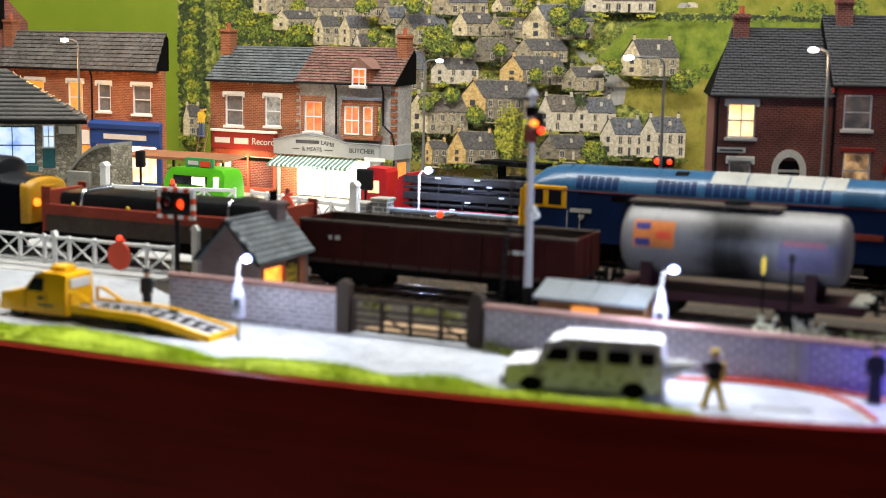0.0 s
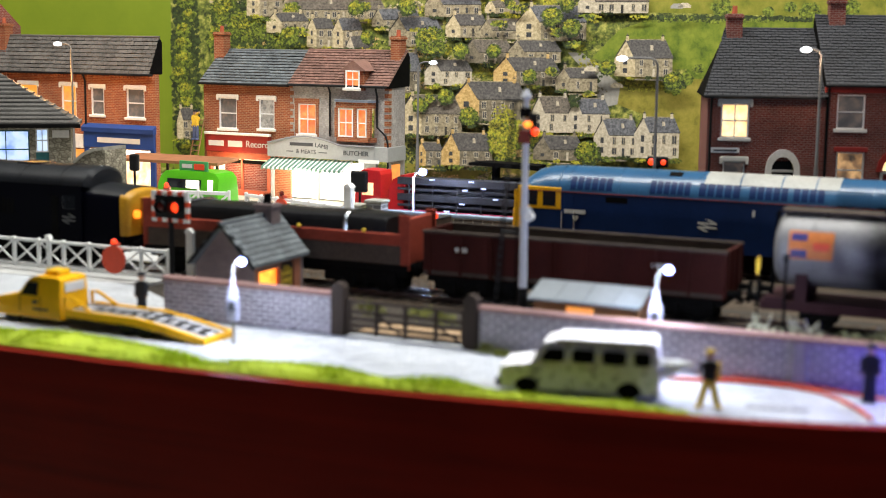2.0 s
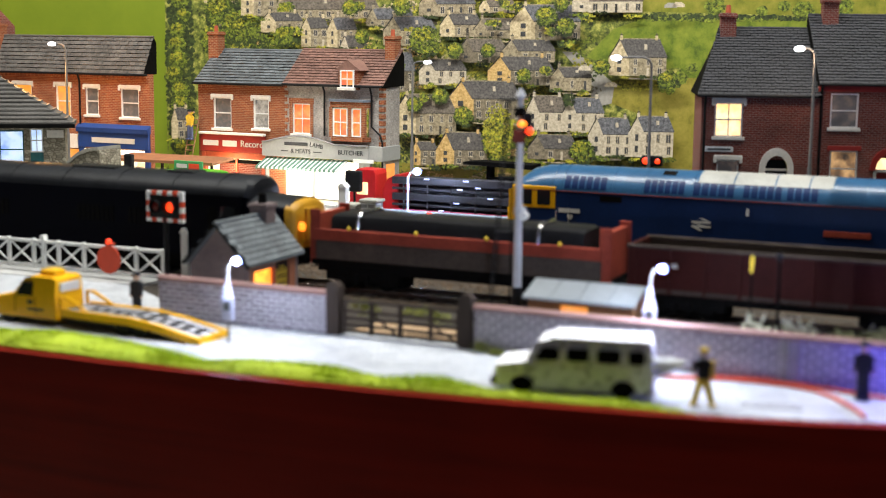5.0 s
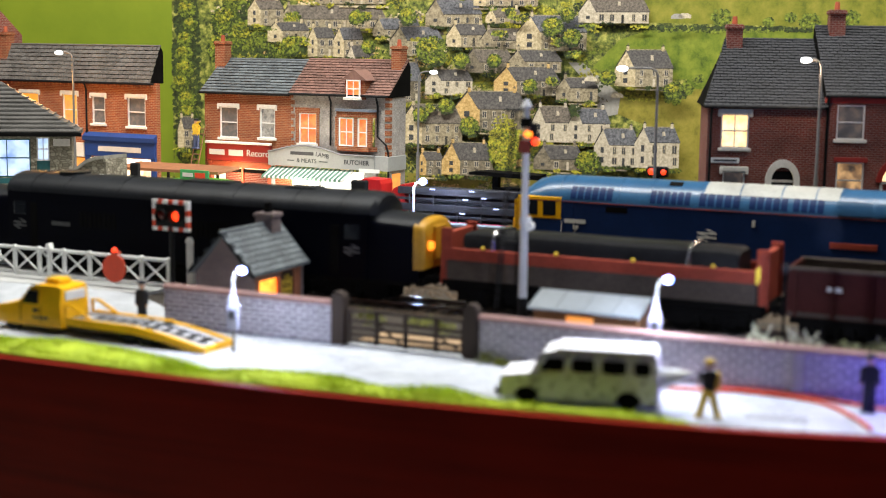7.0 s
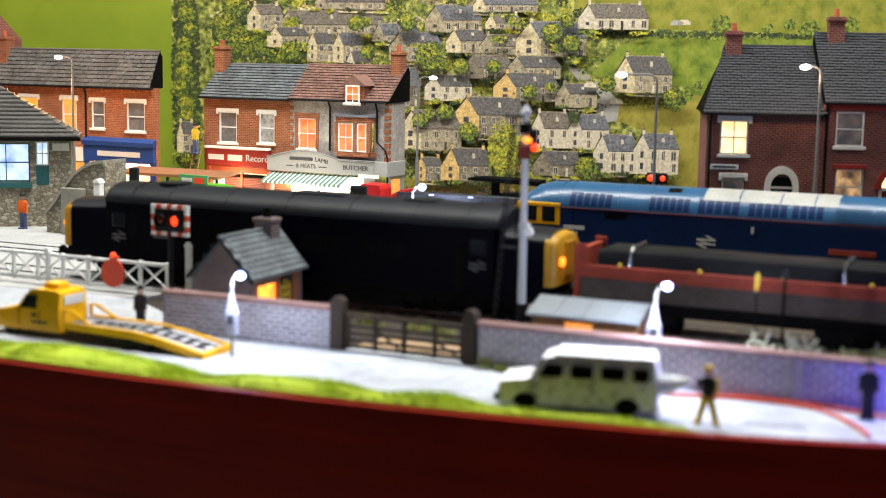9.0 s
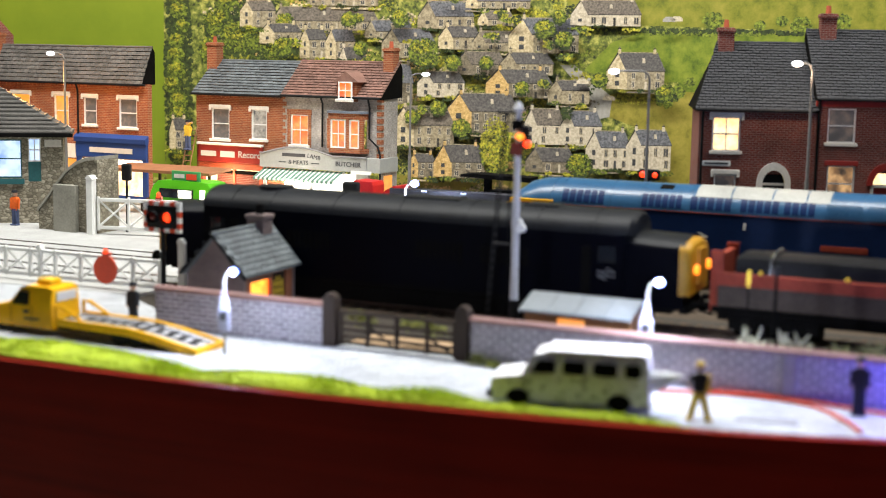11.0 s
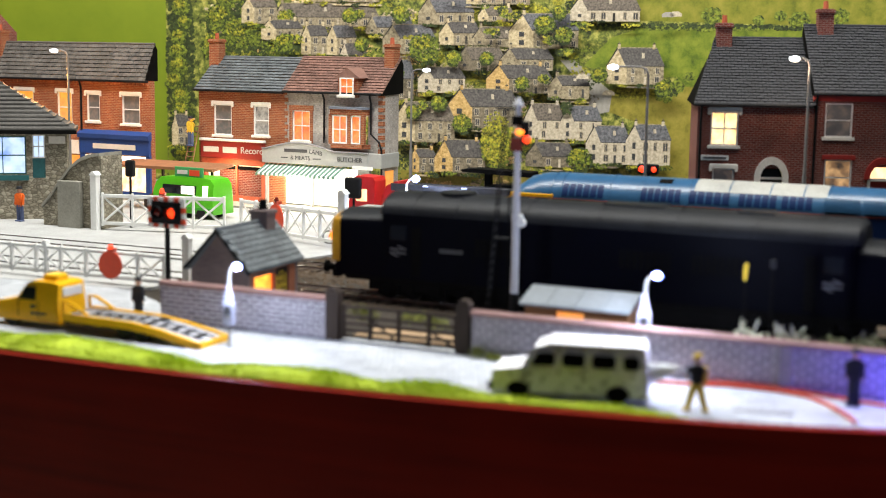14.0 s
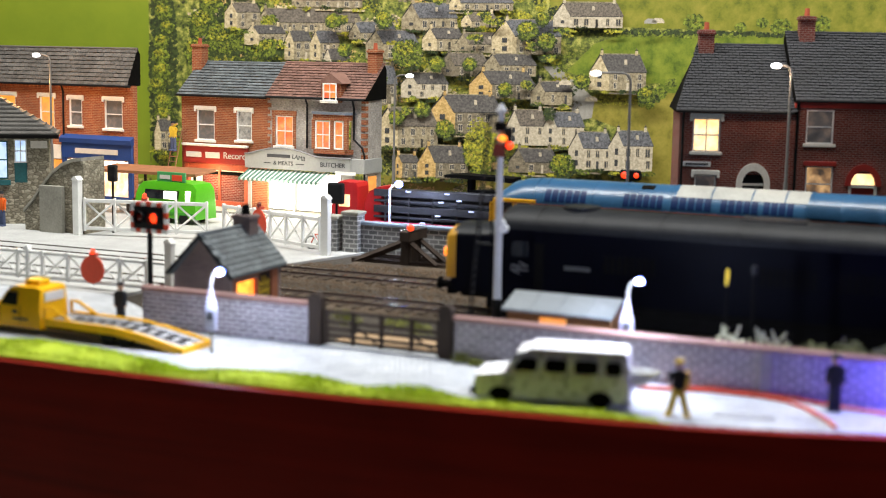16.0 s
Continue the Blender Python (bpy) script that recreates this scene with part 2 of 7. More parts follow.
CREAMLIGHT = lit_room("cream lit room", ((1.0, 0.52, 0.16), (1.0, 0.80, 0.45)), 1.7)
SHOPLIGHT = lit_room("bright shop", ((1.0, 0.80, 0.55), (1.0, 0.93, 0.78), (1.0, 1.0, 0.92)), 3.2, 90)
SHOPWARM = lit_room("warm shop", ((0.9, 0.35, 0.12), (1.0, 0.72, 0.38), (1.0, 0.9, 0.7)), 1.8, 120)
COOLROOM = lit_room("cool lit room", ((0.25, 0.42, 0.95), (0.60, 0.78, 1.0), (0.75, 0.85, 1.0)), 1.1, 90)
DIMROOM = lit_room("dim room", ((0.01, 0.01, 0.012), (0.06, 0.05, 0.05), (0.22, 0.15, 0.11)), 0.5, 200)
REDGLOW = glow("red signal light", (1.0, 0.05, 0.008), 2.2, (0.3, 0.01, 0.01))
ORANGEGLOW = glow("amber marker light", (1.0, 0.24, 0.015), 2.4, (0.4, 0.12, 0.02))
BLUEWHITE = glow("cold white lamp", (0.11, 0.19, 1.0), 15.0)
COOLHEAD = glow("street lamp head", (0.92, 0.96, 1.0), 3.5)
DULLRED = paint("dark red lens", (0.10, 0.008, 0.005), 0.2)
DARKGLASS = paint("dark glazing", (0.012, 0.014, 0.018), 0.08, vary=0.2, bump=0)


def burnt_mat():
    m, t, p = nodes_of("scorched pale bodywork")
    v = coords(t)
    n = noise_of(t, v, 330, 8, 0.75)
    link(t, ramp_of(t, n, ((0.34, (0.02, 0.02, 0.02)), (0.41, (0.40, 0.40, 0.41)), (0.46, (0.90, 0.89, 0.95)))), p.inputs["Base Color"])
    p.inputs["Roughness"].default_value = 0.8
    bump_of(t, p, n, 0.5, 0.0005)
    return m


BURNT = burnt_mat()


# ---- mesh builder, in millimetres ----
class Solid:
    def __init__(self):
        self.bm = bmesh.new()

    def box(self, x0, x1, y0, y1, z0, z1, bevel=0.0, m=None):
        r = bmesh.ops.create_cube(self.bm, size=1.0)
        vs = r["verts"]
        bmesh.ops.transform(self.bm, verts=vs, matrix=Matrix.LocRotScale(((x0 + x1) / 2, (y0 + y1) / 2, (z0 + z1) / 2), None, (x1 - x0, y1 - y0, z1 - z0)))
        if bevel:
            es = list({e for v in vs for e in v.link_edges})
            vs = list({v for f in bmesh.ops.bevel(self.bm, geom=es, offset=bevel, segments=2, affect="EDGES", profile=0.5)["faces"] for v in f.verts})
        if m is not None:
            bmesh.ops.transform(self.bm, verts=vs, matrix=m)
        return self

    def rod(self, a, b, r0, r1=None, n=10, caps=True):
        a, b = Vector(a), Vector(b)
        d = b - a
        q = d.to_track_quat("Z", "Y").to_matrix().to_4x4()
        bmesh.ops.create_cone(self.bm, cap_ends=caps, segments=n, radius1=r0, radius2=r0 if r1 is None else r1, depth=d.length,
                              matrix=Matrix.Translation((a + b) / 2) @ q)
        return self

    def ball(self, c, r, sx=1, sy=1, sz=1, n=2):
        bmesh.ops.create_icosphere(self.bm, subdivisions=n, radius=r, matrix=Matrix.LocRotScale(c, None, (sx, sy, sz)))
        return self

    def prism(self, pts, axis, lo, hi):
        """A polygon of (a, b) pairs drawn out along an axis: x takes (y, z), y takes (x, z), z takes (x, y)."""
        def place(p, d):
            return {"x": (d, p[0], p[1]), "y": (p[0], d, p[1]), "z": (p[0], p[1], d)}[axis]
        u = [self.bm.verts.new(place(p, lo)) for p in pts]
        w = [self.bm.verts.new(place(p, hi)) for p in pts]
        k = len(pts)
        fs = [self.bm.faces.new(u), self.bm.faces.new(w[::-1])]
        fs += [self.bm.faces.new((u[i], w[i], w[(i + 1) % k], u[(i + 1) % k])) for i in range(k)]
        bmesh.ops.recalc_face_normals(self.bm, faces=fs)
        return self

    def loft(self, rings):
        """Rings of equal length, joined one to the next and closed at both ends."""
        vs = [[self.bm.verts.new(p) for p in r] for r in rings]
        fs, k = [], len(rings[0])
        for a, b in zip(vs, vs[1:]):
            fs += [self.bm.faces.new((a[i], b[i], b[(i + 1) % k], a[(i + 1) % k])) for i in range(k)]
        fs += [self.bm.faces.new(vs[0][::-1]), self.bm.faces.new(vs[-1])]
        bmesh.ops.recalc_face_normals(self.bm, faces=fs)
        return self

    def path(self, pts, r, n=6):
        """One bent tube through the points."""
        ps = [Vector(p) for p in pts]
        rings, u = [], None
        for i, p in enumerate(ps):
            t = (ps[min(i + 1, len(ps) - 1)] - ps[max(i - 1, 0)]).normalized()
            u = t.orthogonal() if u is None else u - t * u.dot(t)
            u.normalize()
            w = t.cross(u)
            rings.append([p + (u * math.cos(6.28319 * k / n) + w * math.sin(6.28319 * k / n)) * r for k in range(n)])
        return self.loft(rings)

    def mesh(self, name, mat, smooth=False):
        bmesh.ops.scale(self.bm, vec=(MM, MM, MM), verts=self.bm.verts)
        me = bpy.data.meshes.new(name)
        self.bm.to_mesh(me)
        self.bm.free()
        me.materials.append(mat)
        if smooth:
            me.polygons.foreach_set("use_smooth", [True] * len(me.polygons))
            me.set_sharp_from_angle(angle=radians(40))
        return me


def part(name, solid, mat, parent, label="", smooth=False, m=None, kind=""):
    ob = new(name, solid.mesh(name, mat, smooth))
    ob.parent = parent
    if m is not None:
        ob.matrix_basis = m
    return tagged(ob, label, kind=kind)


def thing(name, m, label, category, group="", kind=""):
    ob = new(name)
    ob.empty_display_size = 0.005
    ob.matrix_basis = m
    return tagged(ob, label, category, group, kind)


def single(name, solid, mat, m, label, category, group="", kind="", smooth=False):
    ob = new(name, solid.mesh(name, mat, smooth))
    ob.matrix_basis = m
    return tagged(ob, label, category, group, kind)


def words(name, text, size, mat, parent, m, depth=0.15):
    c = bpy.data.curves.new(name, "FONT")
    c.body, c.size, c.extrude, c.align_x, c.align_y = text, size * MM, depth * MM, "CENTER", "CENTER"
    tmp = bpy.data.objects.new(name, c)
    me = bpy.data.meshes.new_from_object(tmp)
    bpy.data.objects.remove(tmp)
    me.materials.append(mat)
    ob = new(name, me)
    ob.parent, ob.matrix_basis = parent, m
    return ob


FACE = pose(0, 0, 0, 90)  # stands lettering upright, read from the front


def arc(r_y, r_z, cy, cz, a0, a1, k):
    return [(cy + r_y * math.cos(radians(a0 + (a1 - a0) * i / k)), cz + r_z * math.sin(radians(a0 + (a1 - a0) * i / k))) for i in range(k + 1)]


# ---- the baseboard, road and tracks ----
EDGE = ((-640, 745), (-300, 588), (-173, 530.4), (-123, 508.2), (-78, 490), (-46, 477.8), (-16, 467), (14, 457.5), (42, 449.4), (69, 442), (95, 435.8), (122, 431), (142, 428.8), (440, 398))


def front_edge(x):
    return float(np.interp(x, [a for a, _ in EDGE], [b for _, b in EDGE]))


def along_edge(x0, x1, off):
    """The curved front edge between two places, set back by off."""
    return [(x0, front_edge(x0) + off)] + [(a, b + off) for a, b in EDGE if x0 < a < x1] + [(x1, front_edge(x1) + off)]


base = single("ground", Solid().prism(along_edge(-620, 430, 0) + [(430, 1330), (-620, 1330)], "z", -8, -1.2), EARTH, pose(0, 0, 0),
              "dark earth-covered baseboard of the model railway", "ground", kind="structure")
single("table_top", Solid().box(-760, 620, 200, 1420, -215, -190), CONCRETE, pose(0, 0, 0), "plain grey table that carries the layout", "table", kind="structure")
fas = Solid()
fas.prism(along_edge(-640, 440, -3) + along_edge(-640, 440, 0.5)[::-1], "z", -190, 0.2)
single("fascia_board", fas, FASCIA, pose(0, 0, 0), "dark red-stained timber fascia along the layout's front", "fascia board", kind="structure")

# the lane between the boundary wall and the grass verge, in the world's axes
lane = Solid()
lane.prism(along_edge(-620, 430, 3) + [(430, 400), (193, 466), (131, 494), (-44, 572), (-108, 601), (-125, 632), (-146, 668), (-300, 760), (-620, 900)], "z", -1.2, 0.0)
single("road", lane, SETTS, pose(0, 0, 0), "pale setted lane in front of the boundary wall", "road", kind="structure")
cross = Solid()
cross.prism([(-420, -60), (-101, -38), (-95, 40), (-70, 128), (-60, 165), (-60, 330), (-480, 330), (-480, 150), (-420, 100)], "z", -1.2, 0.25)
single("road_crossing", cross, TARMAC, TRACK, "pale worn road over the level crossing", "road", kind="structure")
pave = Solid()
pave.box(-480, -60, 282, 420, -1.2, 1.8, 0.3)
single("pavement", pave, CONCRETE, TRACK, "grey pavement before the shops", "pavement", kind="structure")
bank = Solid()
bank.prism([(60, -1.2), (430, -1.2), (430, 26), (90, 26)], "y", 170, 420)
single("ground_terrace", bank, EARTH, TRACK, "raised ground behind the siding", "ground", kind="structure")

TRACKS = ((0, -480, 430), (66, -480, 430), (134, -52, 430))
for n, s0, s1 in TRACKS:
    bed = Solid()
    edge = -100 if n < 100 else s0
    bed.prism([(n - 24, -1.2), (n - 17, 0.0), (n + 17, 0.0), (n + 24, -1.2)], "x", edge, s1)
    b = single("ballast", bed, BALLAST, TRACK, "brown stone ballast under the track", "ballast", kind="structure")
    line = thing("railway_track", at(0, n), "rusty rails on dark timber sleepers", "railway track", "parallel tracks", "structure")
    sl = Solid().box(-1.6, 1.6, -15, 15, -0.6, 0.7, 0.15).mesh("sleeper", SLEEPER)
    s = edge + 4
    while s < s1:
        ob = new("sleeper", sl)
        ob.parent = line
        ob.matrix_basis = pose(s * MM, random.uniform(-.4, .4) * MM, 0, 0, 0, random.uniform(-1, 1))
        s += 8.6
    for side in (-8.25, 8.25):
        r = Solid()
        r.prism([(side - 0.9, 0.6), (side + 0.9, 0.6), (side + 0.3, 1.1), (side + 0.5, 1.75), (side + 0.45, 2.0), (side - 0.45, 2.0), (side - 0.5, 1.75), (side - 0.3, 1.1)], "x", s0, s1)
        part("rail", r, RAIL, line)
        part("rail_head", Solid().box(s0, s1, side - 0.3, side + 0.3, 1.95, 2.06), STEEL, line, "polished running surface")
    if n < 100:
        for a, w in ((0, 6.6), (-13.5, 3.4), (13.5, 3.4)):
            for k in range(9):
                part("crossing_panel", Solid().box(-345 + k * 27.5, -345 + k * 27.5 + 27, a - w, a + w, 0.3, 1.7, 0.2), TARMAC, line, "grey crossing panel")

stones = Solid()
for _ in range(11000):
    q = random.uniform(-24, 158)
    s = random.uniform(-92, 330) if q < 30 else random.uniform(-92 if q < 110 else -50, 70)
    r, o = random.uniform(0.4, 0.95), random.uniform(0, 6.28)
    lo = [stones.bm.verts.new((s + r * math.cos(o + k * 1.5708) * random.uniform(0.6, 1.1), q + r * math.sin(o + k * 1.5708) * random.uniform(0.6, 1.1), -0.1 if 24 > abs(q) or abs(q - 66) < 24 else -1.1)) for k in range(4)]
    top = stones.bm.verts.new((s + random.uniform(-0.3, 0.3), q + random.uniform(-0.3, 0.3), lo[0].co.z + r * 1.15))
    for k in range(4):
        stones.bm.faces.new((lo[k], lo[(k + 1) % 4], top))
single("ballast_stones", stones, paint("ballast stone", (0.13, 0.088, 0.055), 0.9, vary=0.6, random_by="island"), TRACK, "loose brown ballast stones between the sleepers", "ballast", kind="stuff")


# ---- rolling stock ----
NOSE = ((0.0, -194), (1.5, -142.5), (3.5, -75.5), (7.0, 39.8), (9.0, 104.5), (11.5, 184.2), (12.5, 215.8), (14.0, 265.6), (14.5, 283), (15.0, 300), (16.0, 334.5))
MOVING = []      # things that run with the train, and their place behind its leading nose
WHEELS = []      # wheelsets that roll


def wheelset(parent, x, r=6.4, rolls=True):
    w = part("wheelset", Solid().rod((0, -8.6, 0), (0, -6.4, 0), r, n=20).rod((0, 6.4, 0), (0, 8.6, 0), r, n=20).rod((0, -12, 0), (0, 12, 0), 1.2, n=8)
             .rod((0, -9.2, 0), (0, -8.5, 0), r * 0.75, n=12), SOOT, parent, "black steel wheels", smooth=True, m=pose(x * MM, 0, r * MM))
    if rolls:
        WHEELS.append((w, x, r))
    return w


def bogie(parent, x, span=(-17, 0, 17), r=6.4, rolls=True):
    f = Solid()
    a, b = span[0] - 8, span[-1] + 8
    for side in (-1, 1):
        y0, y1 = sorted((side * 11.5, side * 14.0))
        f.box(x + a, x + b, y0, y1, 4.6, 10.8, 0.5)
        for q in span:
            f.box(x + q - 3, x + q + 3, y0 - 0.6, y1 + 0.6, 3.8, 8.6, 0.4)
        for q in (span[0] + 8, span[-1] - 8):
            f.rod((x + q, side * 14.2, 3.4), (x + q, side * 14.2, 8), 1.3, n=8)
    # Deep centre box is a dark blocker standing in for shade below.
    f.box(x + a + 1, x + b - 1, -6, 6, 1.2, 10, 0.3)
    part("bogie_frame", f, SOOT, parent, "grimy black bogie frame with a dark block for shade")
    for q in span:
        wheelset(parent, x + q, r, rolls)


def buffers(parent, x, way):
    for y in (-11, 11):
        b = Solid().rod((x, y, 13.5), (x + way * 4.5, y, 13.5), 1.5, n=10).rod((x + way * 4.5, y, 13.5), (x + way * 5.6, y, 13.5), 3.0, n=14)
        part("buffer", b, SOOT, parent, "black buffer")
    part("coupling", Solid().path([(x, 0, 12.5), (x + way * 3, 0, 11), (x + way * 4.2, 0, 8)], 0.7), SOOT, parent, "black coupling hook")


def arrow_sign(parent, x, y, z, k=1.0, mat=None):
    """The railway's two-arrow emblem as plain bars."""
    b = Solid()
    b.box(-5 * k, 5 * k, -0.15, 0.1, 0.6 * k, 1.6 * k).box(-5 * k, 5 * k, -0.15, 0.1, -1.6 * k, -0.6 * k)
    for p in ([(-1, 3.2), (1.2, 3.2), (4.6, 1.6), (2.4, 1.6)], [(1, -3.2), (-1.2, -3.2), (-4.6, -1.6), (-2.4, -1.6)], [(-4.4, 0.6), (-2.2, 0.6), (2.2, -0.6), (0, -0.6)]):
        b.prism([(a * k, c * k) for a, c in p], "y", -0.15, 0.1)
    part("emblem", b, mat or PALEPRINT, parent, "pale two-arrow emblem", m=pose(x * MM, y * MM, z * MM))


def class_40():
    t = thing("diesel_locomotive", at(0, 0, 2), "long blue diesel locomotive, sides darkened for shade, grey roof, yellow noses", "locomotive")
    W, L = 17.2, 272
    roof = arc(W, 9.6, 0, 39.6, 0, 180, 18)
    LIFT = 1.8
    side = [(-W, 12), (W, 12), (W, 34.6)]
    body = Solid()
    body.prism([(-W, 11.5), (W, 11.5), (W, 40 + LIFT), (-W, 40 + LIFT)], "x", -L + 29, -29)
    part("body", body, LOCOBLUE, t, "blue body side, darkened in colour for shade")
    top = Solid()
    ring = lambda x, k, dz: [(x, y * k, 39.8 + LIFT + (z - 39.6) * (0.55 + 0.45 * k) - dz) for y, z in roof]
    top.loft([ring(-L + 26, 0.80, 0.8), ring(-L + 28, 0.96, 0), ring(-L + 32, 1.003, 0), ring(-32, 1.003, 0), ring(-28, 0.96, 0), ring(-26, 0.80, 0.8)])
    part("roof", top, LOCOROOF, t, "sooty dark grey rounded roof", True)
    part("roof_fan", Solid().rod((-212, 0, 46), (-212, 0, 52.0), 8.5, n=24), LOCOROOF, t, "round roof fan", True)
    for a, b in ((-140, -112), (-80, -64)):
        part("roof_hatch", Solid().box(a, b, -6, 6, 48, 51.6, 0.5), LOCOROOF, t, "raised roof hatch")
    for x in (-44, -70, -104, -138, -172, -206, -228):
        det = Solid()
        det.prism([(y * 1.012, 39.8 + LIFT + (z - 39.5) * 1.03) for y, z in roof] + [(y * 0.99, 39.8 + LIFT + (z - 39.5) * 0.98) for y, z in roof[::-1]], "x", x - 0.35, x + 0.35)
        part("roof_rib", det, LOCOROOF, t, "roof rib")
    for end in (1, -1):
        nose = Solid()
        x = lambda v: -L / 2 + end * (L / 2 - v)
        def nring(v, w, h, z0):
            return [(x(v), -w, z0), (x(v), w, z0)] + [(x(v), yy, zz) for yy, zz in arc(w, 5, 0, h - 5, 0, 180, 10)]
        nose.loft([nring(30, 16.2, 42.2, 11.5), nring(6, 15.8, 41.2, 11.5), nring(3.2, 15.6, 40.8, 11.5)])
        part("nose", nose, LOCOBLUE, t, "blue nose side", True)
        lid = Solid()
        lid.loft([[(x(v), yy, zz) for yy, zz in arc(w * 0.97, 5.2, 0, h - 5, 12, 168, 10)] for v, w, h in ((30, 16.3, 42.5), (3.6, 15.9, 41.6))])
        part("nose_top", lid, LOCOROOF, t, "grey nose top", True)
        yf = Solid()
        yf.loft([nring(5.5, 16.2, 41.4, 17.4), nring(2.4, 15.9, 41.1, 17.4), nring(0.7, 15.0, 40.2, 17.4), nring(0, 14, 39.2, 17.8)])
        part("nose_end", yf, LOCOYELLOW, t, "weathered yellow nose end", True)
        bx = Solid()
        a, b = sorted((x(0.4), x(-1.2)))
        bx.box(a, b, -6.0, 6.0, 21, 37, 0.4)
        part("headcode_box", bx, LOCOYELLOW, t, "yellow nose doors")
        for y in (-10.5, 10.5):
            part("marker_light", Solid().rod((x(-0.2), y, 28.5), (x(-1.9), y, 28.5), 2.1, n=14), ORANGEGLOW, t, "glowing amber marker light")
        part("windscreen", Solid().box(min(x(29.4), x(26.4)), max(x(29.4), x(26.4)), -11, 11, 43.2, 47.2, 0.4), DARKGLASS, t, "dark cab windscreen")
        w = Solid()
        a, b = sorted((x(33), x(41)))
        w.box(a, b, -W - 0.25, W + 0.25, 29.5, 36.5, 0.3)
        part("cab_window", w, DARKGLASS, t, "dark cab side window")
        a, b = sorted((x(44), x(48.5)))
        part("cab_door", Solid().box(a, b, -W - 0.2, W + 0.2, 13, 36, 0.2), SOOT, t, "dark recessed cab door")
        buffers(t, x(1), end)
        beam = Solid()
        a, b = sorted((x(1), x(5)))
        beam.box(a, b, -15, 15, 9.5, 13.2, 0.3)
        part("buffer_beam", beam, SOOT, t, "black buffer beam")
        arrow_sign(t, x(37), -W - 0.2, 24.5, 0.85, paint("grimed emblem", (0.075, 0.075, 0.08), 0.6))
    for x0 in (-96, -128, -196):
        gr = Solid()
        for k in range(8):
            gr.box(x0 + k * 3, x0 + k * 3 + 2, -W - 0.25, -W + 0.1, 25, 33)
        part("bodyside_grille", gr, SOOT, t, "black bodyside grille")
    part("number_bar", Solid().box(-L + 58, -L + 70, -W - 0.2, -W, 25, 27), paint("grimed print", (0.06, 0.06, 0.06), 0.6), t, "small pale number")
    # Tank box stretched between the bogies to give the dark of shade beneath.
    und = Solid().box(-L + 8, -8, -15.5, 15.5, 9.2, 11.6, 0.3).box(-198, -74, -15.8, 15.8, 1.4, 9.4, 1.0)
    part("underframe", und, SOOT, t, "black underframe and tanks")
    bogie(t, -48, (-20, -7, 7, 20))
    bogie(t, -L + 48, (-20, -7, 7, 20))
    return t


def steel_wagon():
    """Drop-side wagon with a sheeted black load, 160 mm long."""
    t = thing("steel_wagon", at(0, 0, 2), "long red and grey bogie wagon carrying a strapped black sheeted load", "wagon")
    L, W = 148, 15.5
    part("floor", Solid().box(0, L, -W, W, 12, 14.5, 0.3), SOOT, t, "black wagon floor")
    for s in (-1, 1):
        y0, y1 = sorted((s * W, s * (W - 1.4)))
        part("drop_side", Solid().box(1, L - 4, y0, y1, 14.6, 23.5, 0.3), WAGONGREY, t, "grimy grey-brown side")
        y0, y1 = sorted((s * (W + 0.3), s * (W - 1.6)))
        part("top_rail", Solid().box(1, L - 4, y0, y1, 23.5, 29, 0.3), RUSTRED, t, "faded red top plank")
        for k in range(4):
            part("stake_cap", Solid().ball((20 + k * 35, s * W, 29.8), 1.0), CLOTHYELLOW if s < 0 else WAGONGREY, t, "small cream stake cap", True)
    load = Solid()
    prof = [(-12.5, 15), (12.5, 15), (13, 33), (11.8, 35.4), (9, 36.4), (-9, 36.4), (-11.8, 35.4), (-13, 33)]
    load.loft([[(x, y * k, 15 + (z - 15) * h) for y, z in prof] for x, k, h in ((9, 0.96, 0.95), (11, 1, 0.99), (55, 1, 1.0), (84, 1, 0.985), (112, 1, 1.0), (133, 1, 0.99), (135, 0.96, 0.95))])
    part("sheeted_load", load, paint("black sheeting", (0.010, 0.010, 0.011), 0.5, vary=0.4, bump=0.5, fine=220, spec=0.08), t, "black sheeted load", True)
    strap = [(-13.6, 24), (-13.5, 33), (-12.2, 35.9), (-9, 37), (9, 37), (12.2, 35.9), (13.5, 33), (13.6, 24)]
    for x in (24, 114):
        part("strap", Solid().path([(x, y, z) for y, z in strap], 1.0), STEEL, t, "bright steel strap", True)
    for x in (L - 4, 0):
        e = Solid().box(x, x + 3, -W, W, 14.5, 36, 0.4)
        for y in (-W + 0.3, W - 1.7):
            e.box(x - 1, x + 4.4, y, y + 1.4, 12, 38, 0.3)
        part("bulkhead", e, RUSTRED, t, "faded red end bulkhead")
    part("solebar", Solid().box(2, L - 2, -13, 13, 8.5, 12, 0.3), SOOT, t, "black solebar")
    buffers(t, L, 1)
    buffers(t, 0, -1)
    bogie(t, 26, (-11, 11))
    bogie(t, L - 26, (-11, 11))
    return t


